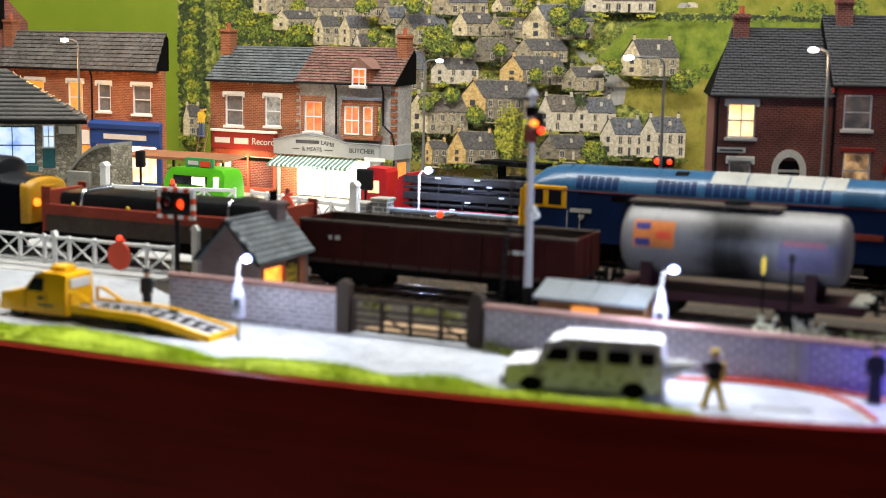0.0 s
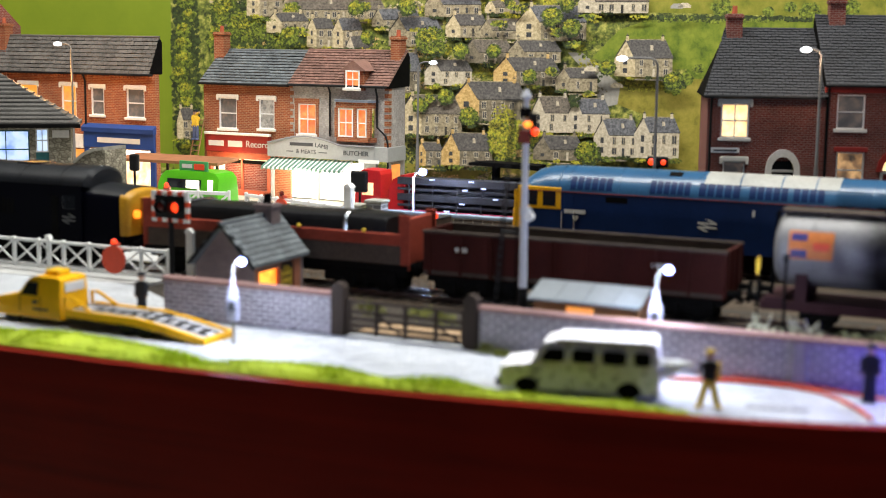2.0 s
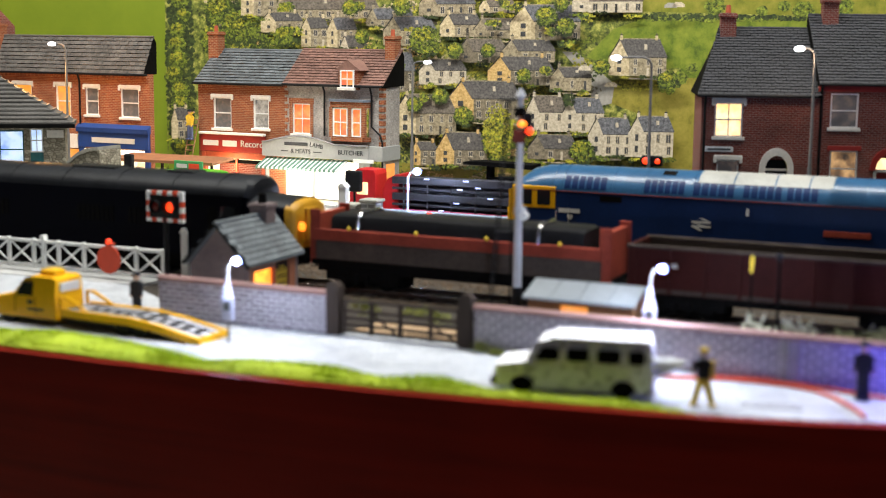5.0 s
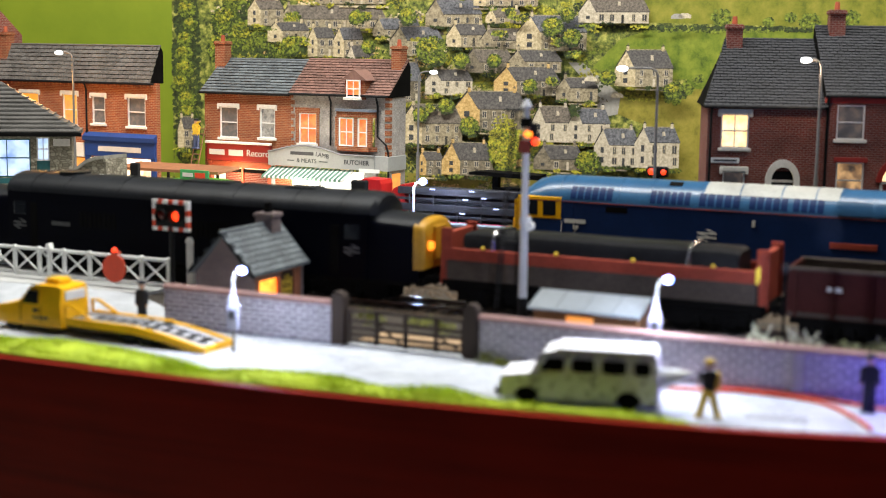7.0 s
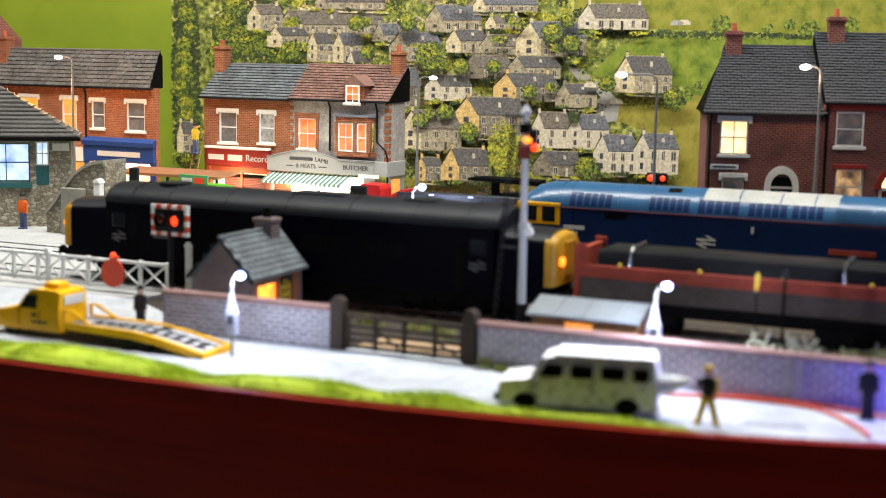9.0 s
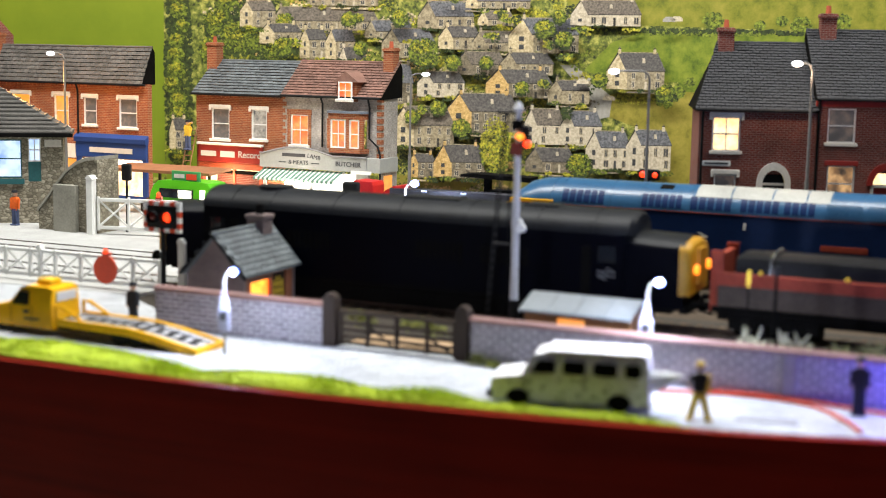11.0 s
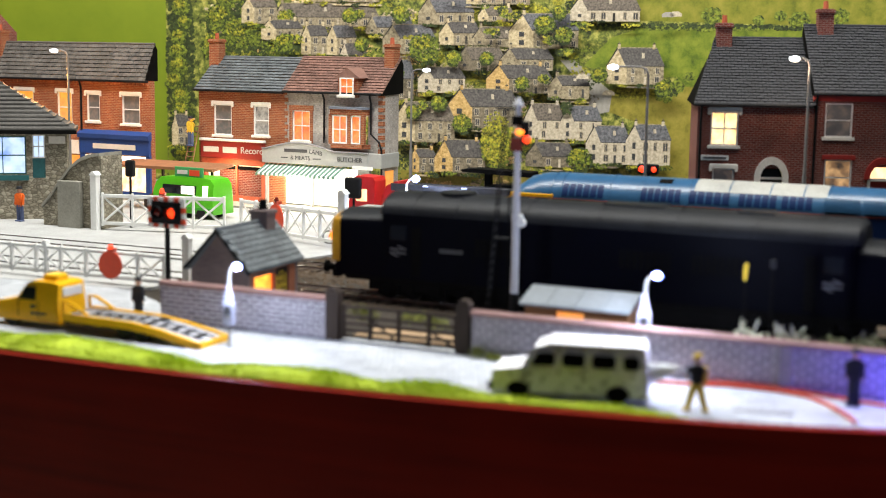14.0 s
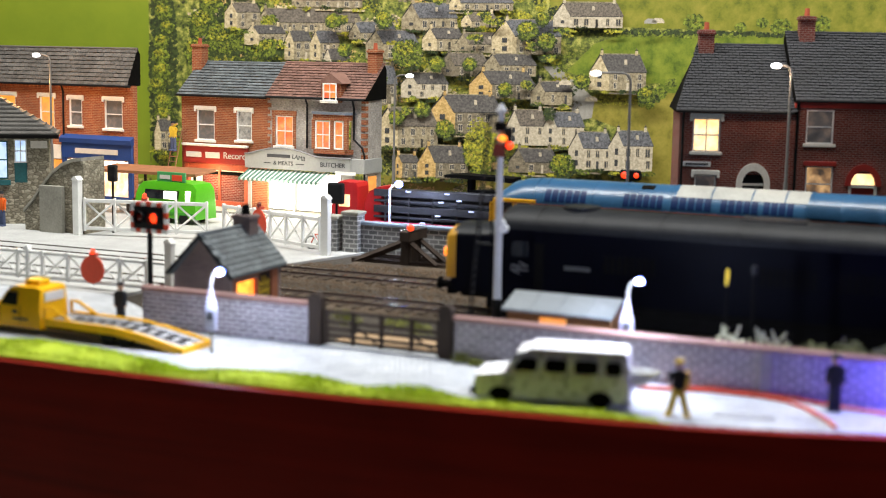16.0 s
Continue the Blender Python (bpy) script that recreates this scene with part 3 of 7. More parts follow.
def open_wagon():
    t = thing("open_wagon", at(0, 0, 2), "dark bauxite-brown open bogie wagon with an empty grey inside", "wagon")
    L, W = 140, 15.8
    part("floor", Solid().box(0, L, -W, W, 11.5, 14, 0.3), WAGONGREY, t, "grey-brown wagon floor")
    for s in (-1, 1):
        y0, y1 = sorted((s * W, s * (W - 1.2)))
        part("side", Solid().box(0, L, y0, y1, 11.5, 31, 0.25), MAROON, t, "bauxite-brown side sheet")
        y0, y1 = sorted((s * (W - 1.25), s * (W - 1.5)))
        part("lining", Solid().box(1.6, L - 1.6, y0, y1, 14, 30.6), WAGONGREY, t, "worn grey inner face")
        y0, y1 = sorted((s * (W + 0.5), s * (W - 1.4)))
        part("rim", Solid().box(-0.3, L + 0.3, y0, y1, 31, 32.3, 0.25), WAGONGREY, t, "scuffed top rim")
        for k in range(10):
            y0, y1 = sorted((s * W, s * (W + 0.9)))
            part("rib", Solid().box(3 + k * 15.1, 4.2 + k * 15.1, y0, y1, 12, 31, 0.2), MAROON, t)
    for x in (0, L - 1.4):
        part("end", Solid().box(x, x + 1.4, -W + 1.2, W - 1.2, 11.5, 32, 0.25).box(x - 0.6, x + 2, -5, -3.5, 11.5, 32).box(x - 0.6, x + 2, 3.5, 5, 11.5, 32), MAROON, t, "brown end with posts")
    for x, w in ((108, 9), (16, 6)):
        part("lettering_bar", Solid().box(x, x + w, -W - 0.15, -W, 23, 25), PALEPRINT, t, "faded white lettering")
    part("solebar", Solid().box(1, L - 1, -13, 13, 8, 11.5, 0.3), SOOT, t, "black solebar")
    buffers(t, L, 1)
    buffers(t, 0, -1)
    bogie(t, 24, (-11, 11))
    bogie(t, L - 24, (-11, 11))
    return t


def tank_wagon():
    t = thing("tank_wagon", at(0, 0, 2), "grimy silver-grey oil tank wagon with black spill stains", "wagon")
    L, R, CZ = 100, 15.2, 33.5
    tank = Solid()
    prof = ((2, 0.55), (2.8, 0.80), (4.2, 0.93), (6.5, 1.0), (L - 6.5, 1.0), (L - 4.2, 0.93), (L - 2.8, 0.80), (L - 2, 0.55))
    tank.loft([[(x, R * k * math.cos(a * math.pi / 18), CZ + R * k * math.sin(a * math.pi / 18)) for a in range(36)] for x, k in prof])
    part("tank", tank, TANKGREY, t, "silver-grey tank barrel", True)
    for x in (18, 50, L - 18):
        b = Solid()
        b.prism([(R * 1.012 * math.cos(a * math.pi / 18), CZ + R * 1.012 * math.sin(a * math.pi / 18)) for a in range(36)], "x", x - 0.6, x + 0.6)
        part("band", b, TANKGREY, t, "raised tank band", True)
    wk = Solid().box(4, 70, -6, 6, CZ + R + 0.6, CZ + R + 1.6, 0.2)
    for x in (6, 22, 44, 66):
        wk.box(x, x + 1.2, -5, 5, CZ + R - 2, CZ + R + 0.8)
    part("walkway", wk, WAGONGREY, t, "grey top walkway")
    part("hatch", Solid().rod((50, 0, CZ + R - 1), (50, 0, CZ + R + 3), 5.5, n=20), SOOT, t, "black filler hatch")
    lad = Solid()
    for y in (-8, -3):
        lad.rod((1, y, 12), (3, y, CZ + R + 1), 0.45, n=6)
    for k in range(9):
        lad.rod((1 + k * .22, -8, 15 + k * 3.8), (1 + k * .22, -3, 15 + k * 3.8), 0.4, n=6)
    part("ladder", lad, SOOT, t, "black end ladder")

    def plate(name, x0, x1, a0, a1, mat, label):
        s = Solid()
        k = 6
        pts = [(R * 1.02 * math.cos(radians(180 - a0 - (a1 - a0) * i / k)), CZ + R * 1.02 * math.sin(radians(180 - a0 - (a1 - a0) * i / k))) for i in range(k + 1)]
        pts += [(y * 0.985, CZ + (z - CZ) * 0.985) for y, z in pts[::-1]]
        s.prism(pts, "x", x0, x1)
        part(name, s, mat, t, label)
    plate("logo_panel", 9, 27, -8, 36, ORANGE, "orange panel of the tank's emblem")
    for x0, a0 in ((10, 20), (10, -6), (19, 6)):
        plate("logo_square", x0, x0 + 6.5, a0, a0 + 12, NAVY if x0 == 10 else REDDISC, "printed square")
    plate("panel", 71, 93, -30, 14, paint("violet-grey panel", (0.13, 0.12, 0.20), 0.5), "dull violet lettered panel")
    plate("panel_lettering", 73, 90, 10, 18, paint("red-grey print", (0.32, 0.12, 0.16), 0.5), "red and white lettering bar")
    fr = Solid().box(-2, L + 6, -14, 14, 9, 13, 0.4).box(0, 8, -14, 14, 13, 14.5)
    frame_red = paint("dark maroon frame", (0.04, 0.014, 0.017), 0.7, spec=0.15)
    for x in (12, L - 18):
        part("saddle", Solid().prism([(-14, 13), (14, 13), (12, 26), (-12, 26)], "x", x, x + 5), frame_red, t, "dark maroon tank saddle")
    part("underframe", fr, frame_red, t, "dark maroon underframe")
    part("end_platform", Solid().box(L + 0.5, L + 8, -14, 14, 13, 14.2, 0.3), CONCRETE, t, "pale end platform")
    buffers(t, L + 6, 1)
    buffers(t, -2, -1)
    wheelset(t, 22)
    wheelset(t, L - 22)
    for x in (22, L - 22):
        for y in (-12, 10.5):
            part("spring", Solid().box(x - 8, x + 8, y, y + 1.5, 5.5, 9, 0.5), SOOT, t, "black leaf spring")
    return t


def class_47():
    t = thing("diesel_locomotive", at(30, 134, 2), "rail-blue diesel locomotive, roof painted paler for top light, yellow cab", "locomotive")
    W, L = 17, 256
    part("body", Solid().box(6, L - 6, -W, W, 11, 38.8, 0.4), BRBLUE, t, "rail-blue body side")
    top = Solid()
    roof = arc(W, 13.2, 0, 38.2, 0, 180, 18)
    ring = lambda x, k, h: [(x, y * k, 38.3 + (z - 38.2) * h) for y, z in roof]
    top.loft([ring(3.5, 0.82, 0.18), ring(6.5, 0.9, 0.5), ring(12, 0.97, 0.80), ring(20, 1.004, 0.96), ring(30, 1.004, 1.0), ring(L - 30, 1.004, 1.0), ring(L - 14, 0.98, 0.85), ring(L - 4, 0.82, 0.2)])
    part("roof", top, ROOFBLUE, t, "weathered rounded blue roof, painted paler for light from above", True)

    def strip(name, x0, x1, a0, a1, mat, label, proud=1.012, k=8):
        s = Solid()
        pts = [(W * proud * math.cos(radians(a0 + (a1 - a0) * i / k)), 38.3 + 13.2 * proud * math.sin(radians(a0 + (a1 - a0) * i / k))) for i in range(k + 1)]
        pts += [(y * 0.975, 38.3 + (z - 38.3) * 0.975) for y, z in pts[::-1]]
        s.prism(pts, "x", x0, x1)
        part(name, s, mat, t, label, True)
    gaps = [(34, 58, 6), (78, 100, 6), (104, 126, 5), (130, 150, 5), (152, 168, 4)]
    for a, b, k in gaps:
        for i in range(k):
            w = (b - a) / k
            strip("roof_grille", a + i * w, a + i * w + w * 0.78, 141, 172, BRBLUE, "dark blue roof-side grille panel")
    for i in range(4):
        for j in range(6):
            strip("louvre", 173 + i * 19, 173 + i * 19 + 17, 142 + j * 5.4, 145.4 + j * 5.4, ROOFBLUE, "pale blue louvre", 1.06, 3)
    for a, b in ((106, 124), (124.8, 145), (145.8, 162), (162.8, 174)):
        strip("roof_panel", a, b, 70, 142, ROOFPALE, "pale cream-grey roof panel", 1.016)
    strip("roof_hatch", 86, 93, 108, 124, SOOT, "small black roof hatch", 1.02)
    for x in (27, 32.5, 60, 77, 103, 175, 190, 210, 230):
        strip("roof_rib", x, x + 0.7, 3, 177, ROOFBLUE, "roof rib", 1.02, 14)
    part("gutter", Solid().box(8, L - 8, -W - 0.4, -W + 0.2, 38.3, 38.7), RUSTRED, t, "thin rusty cantrail line")
    cab = Solid()
    cab.loft([[(x, -w, 12), (x, w, 12), (x, w, 38), (x, w * 0.9, h), (x, -w * 0.9, h), (x, -w, 38)] for x, w, h in ((0, 13.5, 26.5), (1.5, 15.8, 28), (6.5, 16.9, 39.6), (8, 17.1, 40))][1:])
    part("cab_front", cab, YELLOW, t, "bright yellow cab front", True)
    part("cab_nose", Solid().box(0.2, 3.0, -15, 15, 12, 28, 1.0), YELLOW, t, "yellow cab nose")
    part("cab_side", Solid().box(4, 29, -W - 0.25, W + 0.25, 28.6, 40.6, 0.4), YELLOW, t, "yellow cab window surround")
    for a, b in ((8, 15.5), (18.5, 26)):
        part("cab_window", Solid().box(a, b, -W - 0.45, W + 0.45, 30.4, 38.6, 0.3), DARKGLASS, t, "dark cab side window")
    part("windscreen", Solid().box(2.6, 4.6, -13, 13, 30, 38.3, 0.3), DARKGLASS, t, "dark windscreen")
    for x in (30.5, L - 38):
        part("cab_door", Solid().box(x, x + 5.5, -W - 0.2, -W + 0.1, 13, 37.5, 0.2), BRBLUE, t, "blue cab door")
        part("handrail", Solid().rod((x - 0.8, -W - 0.6, 16), (x - 0.8, -W - 0.6, 28), 0.3, n=6).rod((x + 6.3, -W - 0.6, 16), (x + 6.3, -W - 0.6, 28), 0.3, n=6), STEEL, t, "steel handrail")
    part("number_bar", Solid().box(31, 43, -W - 0.4, -W - 0.2, 27, 29.2), PALEPRINT, t, "small white number")
    part("shield", Solid().prism([(36, 26), (39, 26), (39, 24.5), (37.5, 23), (36, 24.5)], "y", -W - 0.4, -W - 0.2), PALEPRINT, t, "small pale shield")
    arrow_sign(t, 109, -W - 0.2, 25.2, 1.0)
    part("nameplate", Solid().box(171, 194, -W - 0.6, -W, 23, 26, 0.2), RUSTRED, t, "red nameplate")
    part("lamp_bracket", Solid().box(132, 133.5, -W - 0.6, -W, 31, 34.5, 0.2), PALEPRINT, t, "small cream fitting")
    part("step_recess", Solid().box(54, 66, -W - 0.12, -W + 0.1, 34, 37), SOOT, t, "dark bodyside vent")
    part("underframe", Solid().box(6, L - 6, -15, 15, 8.5, 11.2, 0.3).box(104, 150, -14, 14, 3, 9, 0.8), SOOT, t, "black underframe and tanks")
    bogie(t, 46, (-17, 0, 17), rolls=False)
    bogie(t, L - 46, (-17, 0, 17), rolls=False)
    buffers(t, 2, -1)
    return t


MOVING += [(class_40(), 0), (steel_wagon(), 9), (open_wagon(), 165), (tank_wagon(), 321)]
class_47()


# ---- printed backdrop: one flat sheet with its printed village ----
def print_mat(name, stops, scale=120, detail=5):
    m, t, p = nodes_of(name)
    v = coords(t)
    a = noise_of(t, v, scale, detail, 0.7)
    src = t.nodes.new("ShaderNodeNewGeometry")
    col = ramp_of(t, a, stops)
    col = mix_of(t, 0.55, col, ramp_of(t, src.outputs["Random Per Island"], ((0, (0.45, 0.45, 0.45)), (1, (1.25, 1.25, 1.25)))), "MULTIPLY")
    link(t, col, p.inputs["Base Color"])
    p.inputs["Roughness"].default_value = 0.55
    return m


BACK = pose(0, 1180 * MM, 0, 0, 0, -12)
sheet = print_mat("printed hillside", ((0.38, (0.012, 0.018, 0.006)), (0.5, (0.14, 0.165, 0.025)), (0.62, (0.46, 0.42, 0.10))), 150, 8)
backdrop = single("backdrop", Solid().box(-560, 470, 0, 3, -2, 235), sheet, BACK, "flat printed photograph of a stone hillside village", "backdrop", kind="structure")
PRINT = {
    "lime": print_mat("printed lime grass", ((0.3, (0.18, 0.25, 0.010)), (0.7, (0.25, 0.32, 0.016))), 14),
    "field": print_mat("printed pasture", ((0.34, (0.12, 0.14, 0.010)), (0.45, (0.22, 0.23, 0.018)), (0.66, (0.36, 0.32, 0.045))), 70, 8),
    "green": print_mat("printed green field", ((0.34, (0.06, 0.10, 0.008)), (0.45, (0.16, 0.22, 0.014)), (0.66, (0.30, 0.34, 0.035))), 80, 8),
    "ochre": print_mat("printed dry field", ((0.34, (0.14, 0.13, 0.014)), (0.45, (0.28, 0.24, 0.028)), (0.66, (0.42, 0.34, 0.06))), 80, 8),
    "leaf": print_mat("printed leaves", ((0.40, (0.014, 0.030, 0.005)), (0.62, (0.30, 0.36, 0.04))), 330, 7),
    "bright": print_mat("printed bright leaves", ((0.38, (0.08, 0.09, 0.008)), (0.62, (0.62, 0.56, 0.05))), 330, 7),
    "deep": print_mat("printed dark leaves", ((0.36, (0.006, 0.012, 0.004)), (0.66, (0.075, 0.105, 0.025))), 300, 6),
    "grey": print_mat("printed grey stone", ((0.36, (0.16, 0.125, 0.075)), (0.64, (0.54, 0.45, 0.29))), 450, 7),
    "tan": print_mat("printed tan stone", ((0.36, (0.40, 0.30, 0.155)), (0.64, (0.86, 0.72, 0.46))), 450, 7),
    "gold": print_mat("printed golden stone", ((0.36, (0.42, 0.24, 0.06)), (0.64, (0.90, 0.62, 0.26))), 450, 7),
    "white": print_mat("printed pale render", ((0.36, (0.42, 0.35, 0.25)), (0.64, (0.78, 0.68, 0.51))), 450, 6),
    "dark": print_mat("printed dark stone", ((0.36, (0.085, 0.07, 0.045)), (0.64, (0.34, 0.28, 0.19))), 450, 7),
    "roof": print_mat("printed slate", ((0.34, (0.042, 0.040, 0.042)), (0.66, (0.21, 0.19, 0.175))), 550, 7),
    "slate": print_mat("printed blue slate", ((0.36, (0.055, 0.057, 0.066)), (0.64, (0.26, 0.26, 0.28))), 550, 7),
    "stoneroof": print_mat("printed stone roof", ((0.36, (0.075, 0.062, 0.05)), (0.64, (0.30, 0.25, 0.20))), 550, 7),
    "line": print_mat("printed dark line", ((0.3, (0.018, 0.016, 0.014)), (0.7, (0.05, 0.045, 0.035))), 300),
    "pane": print_mat("printed window", ((0.3, (0.02, 0.02, 0.025)), (0.7, (0.09, 0.09, 0.09))), 500),
    "road": print_mat("printed lane", ((0.3, (0.30, 0.28, 0.25)), (0.7, (0.46, 0.43, 0.38))), 300),
}
layer = [0]


def flat(name, pts, key, depth=None):
    layer[0] += 1
    d = depth if depth is not None else 0.30 + 0.012 * layer[0]
    part(name, Solid().prism(pts, "y", -d, -d + 0.01), PRINT[key], backdrop)


def blob(cu, cz, ru, rz, key, count, size, depth):
    s = Solid()
    for _ in range(count):
        a, r = random.uniform(0, 6.283), math.sqrt(random.random())
        u, z = cu + ru * r * math.cos(a), cz + rz * r * math.sin(a)
        k = size * random.uniform(0.5, 1.2)
        o = random.uniform(0, 6)
        d = -depth - random.uniform(0, 0.18)
        pts = [(u + k * random.uniform(0.6, 1.1) * math.cos(o + i * 1.0472), z + k * random.uniform(0.5, 0.95) * math.sin(o + i * 1.0472)) for i in range(6)]
        s.bm.faces.new([s.bm.verts.new((p, d, q)) for p, q in pts])
    part("printed_foliage", s, PRINT[key], backdrop, "printed leaves", kind="stuff")


def cottage(u, z, w, h, r, key):
    """A printed stone house: gable, long wall, slate roof, windows, doors, chimneys and its garden."""
    u, w, r = u - w * 0.02, w * 1.04, r * 1.08
    g = min(w * 0.36, h * 1.5)
    cover = random.choice(("roof", "roof", "slate", "slate", "stoneroof"))
    # Tan and gold houses: shade drawn in as darker stone on the long wall.
    side = {"gold": "dark", "dark": "dark", "white": "white", "tan": "grey"}.get(key, "grey")
    flat("printed_wall", [(u + g, z), (u + w, z + 0.3), (u + w, z + h), (u + g, z + h)], side)
    flat("printed_gable", [(u, z + 0.5), (u + g, z), (u + g, z + h), (u + g * 0.55, z + h + r * 0.95), (u, z + h * 0.95)], key)
    # Dark strip below the roof edge is the eave's shadow drawn in.
    flat("printed_eaves", [(u + g * 0.93, z + h - 1.2), (u + w + 0.6, z + h - 0.9), (u + w + 0.6, z + h), (u + g * 0.93, z + h)], "line")
    flat("printed_roof", [(u + g * 0.93, z + h - 0.6), (u + w + 0.8, z + h - 0.3), (u + w - g * 0.35, z + h + r), (u + g * 0.5, z + h + r)], cover)
    flat("printed_verge", [(u - 0.5, z + h * 0.95 - 0.4), (u + g * 0.5, z + h + r + 0.2), (u + g * 0.62, z + h + r + 0.2), (u + g * 0.55, z + h + r * 0.93), (u + 0.2, z + h * 0.95 - 0.6)], "line")
    flat("printed_ridge", [(u + g * 0.5, z + h + r - 0.25), (u + w - g * 0.35, z + h + r - 0.25), (u + w - g * 0.36, z + h + r + 0.45), (u + g * 0.5, z + h + r + 0.45)], "grey")
    n = max(2, int((w - g) / 7.5))
    step = (w - g) / n
    rows = (0.14, 0.58) if h > 12 else (0.22,)
    for row in rows:
        for i in range(n):
            x = u + g + step * (i + 0.5) + random.uniform(-0.7, 0.7)
            hh, ww = h * (0.27 if h > 12 else 0.48), random.choice((0.95, 1.15, 1.6))
            lo = z + h * row
            if row == rows[0] and i == n // 2:
                flat("printed_door", [(x - 1.0, z + 0.1), (x + 1.0, z + 0.1), (x + 1.0, lo + hh), (x - 1.0, lo + hh)], random.choice(("line", "white", "pane")))
                continue
            flat("printed_window_surround", [(x - ww - 0.4, lo - 0.5), (x + ww + 0.4, lo - 0.6), (x + ww + 0.4, lo + hh + 0.5), (x - ww - 0.4, lo + hh + 0.5)], "white" if key != "white" else "grey")
            flat("printed_window", [(x - ww, lo), (x + ww, lo), (x + ww, lo + hh), (x - ww, lo + hh)], "pane")
            flat("printed_glazing_bar", [(x - 0.16, lo), (x + 0.16, lo), (x + 0.16, lo + hh), (x - 0.16, lo + hh)], "white")
    if g > 7:
        for zz in (0.2, 0.62) if h > 12 else (0.35,):
            flat("printed_window", [(u + g * 0.42, z + h * zz), (u + g * 0.62, z + h * zz), (u + g * 0.62, z + h * (zz + 0.24)), (u + g * 0.42, z + h * (zz + 0.24))], "pane")
    if w > 34:
        x = u + g + (w - g) * 0.4
        flat("printed_rooflight", [(x, z + h + r * 0.4), (x + 2.4, z + h + r * 0.4), (x + 2.0, z + h + r * 0.7), (x - 0.2, z + h + r * 0.7)], "white")
    for x in (u + g * 0.6, u + w - g * 0.5):
        flat("printed_chimney", [(x - 1.2, z + h + r - 1), (x + 1.2, z + h + r - 1), (x + 1.1, z + h + r + 3.2), (x - 1.1, z + h + r + 3.2)], key)
        flat("printed_chimney_cap", [(x - 1.4, z + h + r + 2.8), (x + 1.4, z + h + r + 2.8), (x + 1.2, z + h + r + 3.6), (x - 1.2, z + h + r + 3.6)], "line")
        flat("printed_chimney_pot", [(x - 0.4, z + h + r + 3.6), (x + 0.4, z + h + r + 3.6), (x + 0.3, z + h + r + 4.9), (x - 0.3, z + h + r + 4.9)], "stoneroof")
    d = 0.32 + 0.012 * layer[0]
    if random.random() < 0.5:
        a = u + random.uniform(-4, w * 0.4)
        flat("printed_garden_wall", [(a, z - 2.6), (a + w * 0.7, z - 3.0), (a + w * 0.7, z - 1.6), (a, z - 1.3)], random.choice(("grey", "dark", "tan")))
    for _ in range(5):
        blob(u + random.uniform(0, w), z + random.uniform(-2.6, 0.4), random.uniform(2.5, 7), random.uniform(0.9, 2.2), random.choice(("leaf", "deep", "deep", "bright", "bright")), 22, 1.0, d)


def tree(u, z, r, depth):
    """A printed tree: dark foot and heart, mid-green crown, sunlit top."""
    blob(u, z, r, r * 0.95, "deep", int(14 * r), 1.6, depth)
    blob(u - r * 0.05, z + r * 0.12, r * 0.9, r * 0.8, "leaf", int(20 * r), 1.15, depth + 0.2)
    blob(u - r * 0.2, z + r * 0.4, r * 0.6, r * 0.42, "bright", int(5 * r), 0.9, depth + 0.4)


flat("printed_field", [(118, 146), (470, 140), (470, 235), (100, 235), (112, 165)], "field", 0.05)
flat("printed_field", [(128, 108), (150, 131), (175, 140), (470, 139), (470, 20), (215, 20), (205, 100), (160, 97)], "green", 0.06)
flat("printed_field", [(140, 85), (165, 93), (215, 92), (470, 95), (470, 15), (190, 15), (178, 60), (150, 70)], "ochre", 0.07)
flat("printed_lane", [(108, 112), (120, 112), (152, 86), (150, 70), (132, 66), (134, 84)], "road", 0.09)
flat("printed_grass", [(-560, 75), (-253, 75), (-253, 235), (-560, 235)], "lime", 0.05)
flat("printed_grass", [(-253, 6), (-241, 6), (-241, 235), (-253, 235)], "lime", 0.08)
flat("printed_grass", [(-240, 4), (-206, 4), (-206, 40), (-240, 50)], "lime", 0.07)
flat("printed_grass", [(-30, -1), (110, -1), (110, 14), (-30, 16)], "ochre", 0.05)
blob(-228, 95, 13, 95, "deep", 900, 2.6, 0.12)
for k in range(13):
    tree(-228 + random.uniform(-5, 5), 22 + k * 13, random.uniform(7, 10), 0.32)
blob(-160, 128, 44, 30, "deep", 700, 2.6, 0.12)
for u, z, r in ((-190, 142, 15), (-172, 128, 17), (-150, 130, 16), (-136, 118, 14), (-196, 118, 13), (-160, 150, 13), (-182, 160, 12), (-130, 142, 10)):
    tree(u, z, r, 0.3)
blob(-165, 150, 30, 16, "deep", 200, 2.6, 0.10)
for _ in range(620):
    u, z = random.uniform(-200, 132), random.uniform(2, 185)
    blob(u, z, random.uniform(4, 11), random.uniform(2, 5), random.choice(("leaf", "bright", "deep", "leaf", "deep", "tan", "dark", "bright", "gold")), 30, 1.35, 0.12 + random.uniform(0, 0.1))
for z in (141, 139.5):
    blob(200, z, 85, 1.6, "deep" if z > 140 else "leaf", 220, 2.0, 0.14)
blob(300, 141, 90, 1.4, "deep", 160, 2.0, 0.14)
for u, z, r in ((231, 150, 8), (268, 146, 4), (330, 150, 8), (300, 146, 9), (205, 92, 6), (196, 86, 9), (186, 97, 7), (214, 100, 4), (285, 150, 4)):
    blob(u, z, r, r * 0.8, "leaf", 90, 1.8, 0.2)
blob(170, 86, 17, 5, "bright", 130, 1.8, 0.2)
blob(168, 99, 12, 4, "bright", 90, 1.8, 0.2)
cottage(-140, 137, 90, 9, 10, "grey")
cottage(-109, 158, 60, 7, 6, "grey")
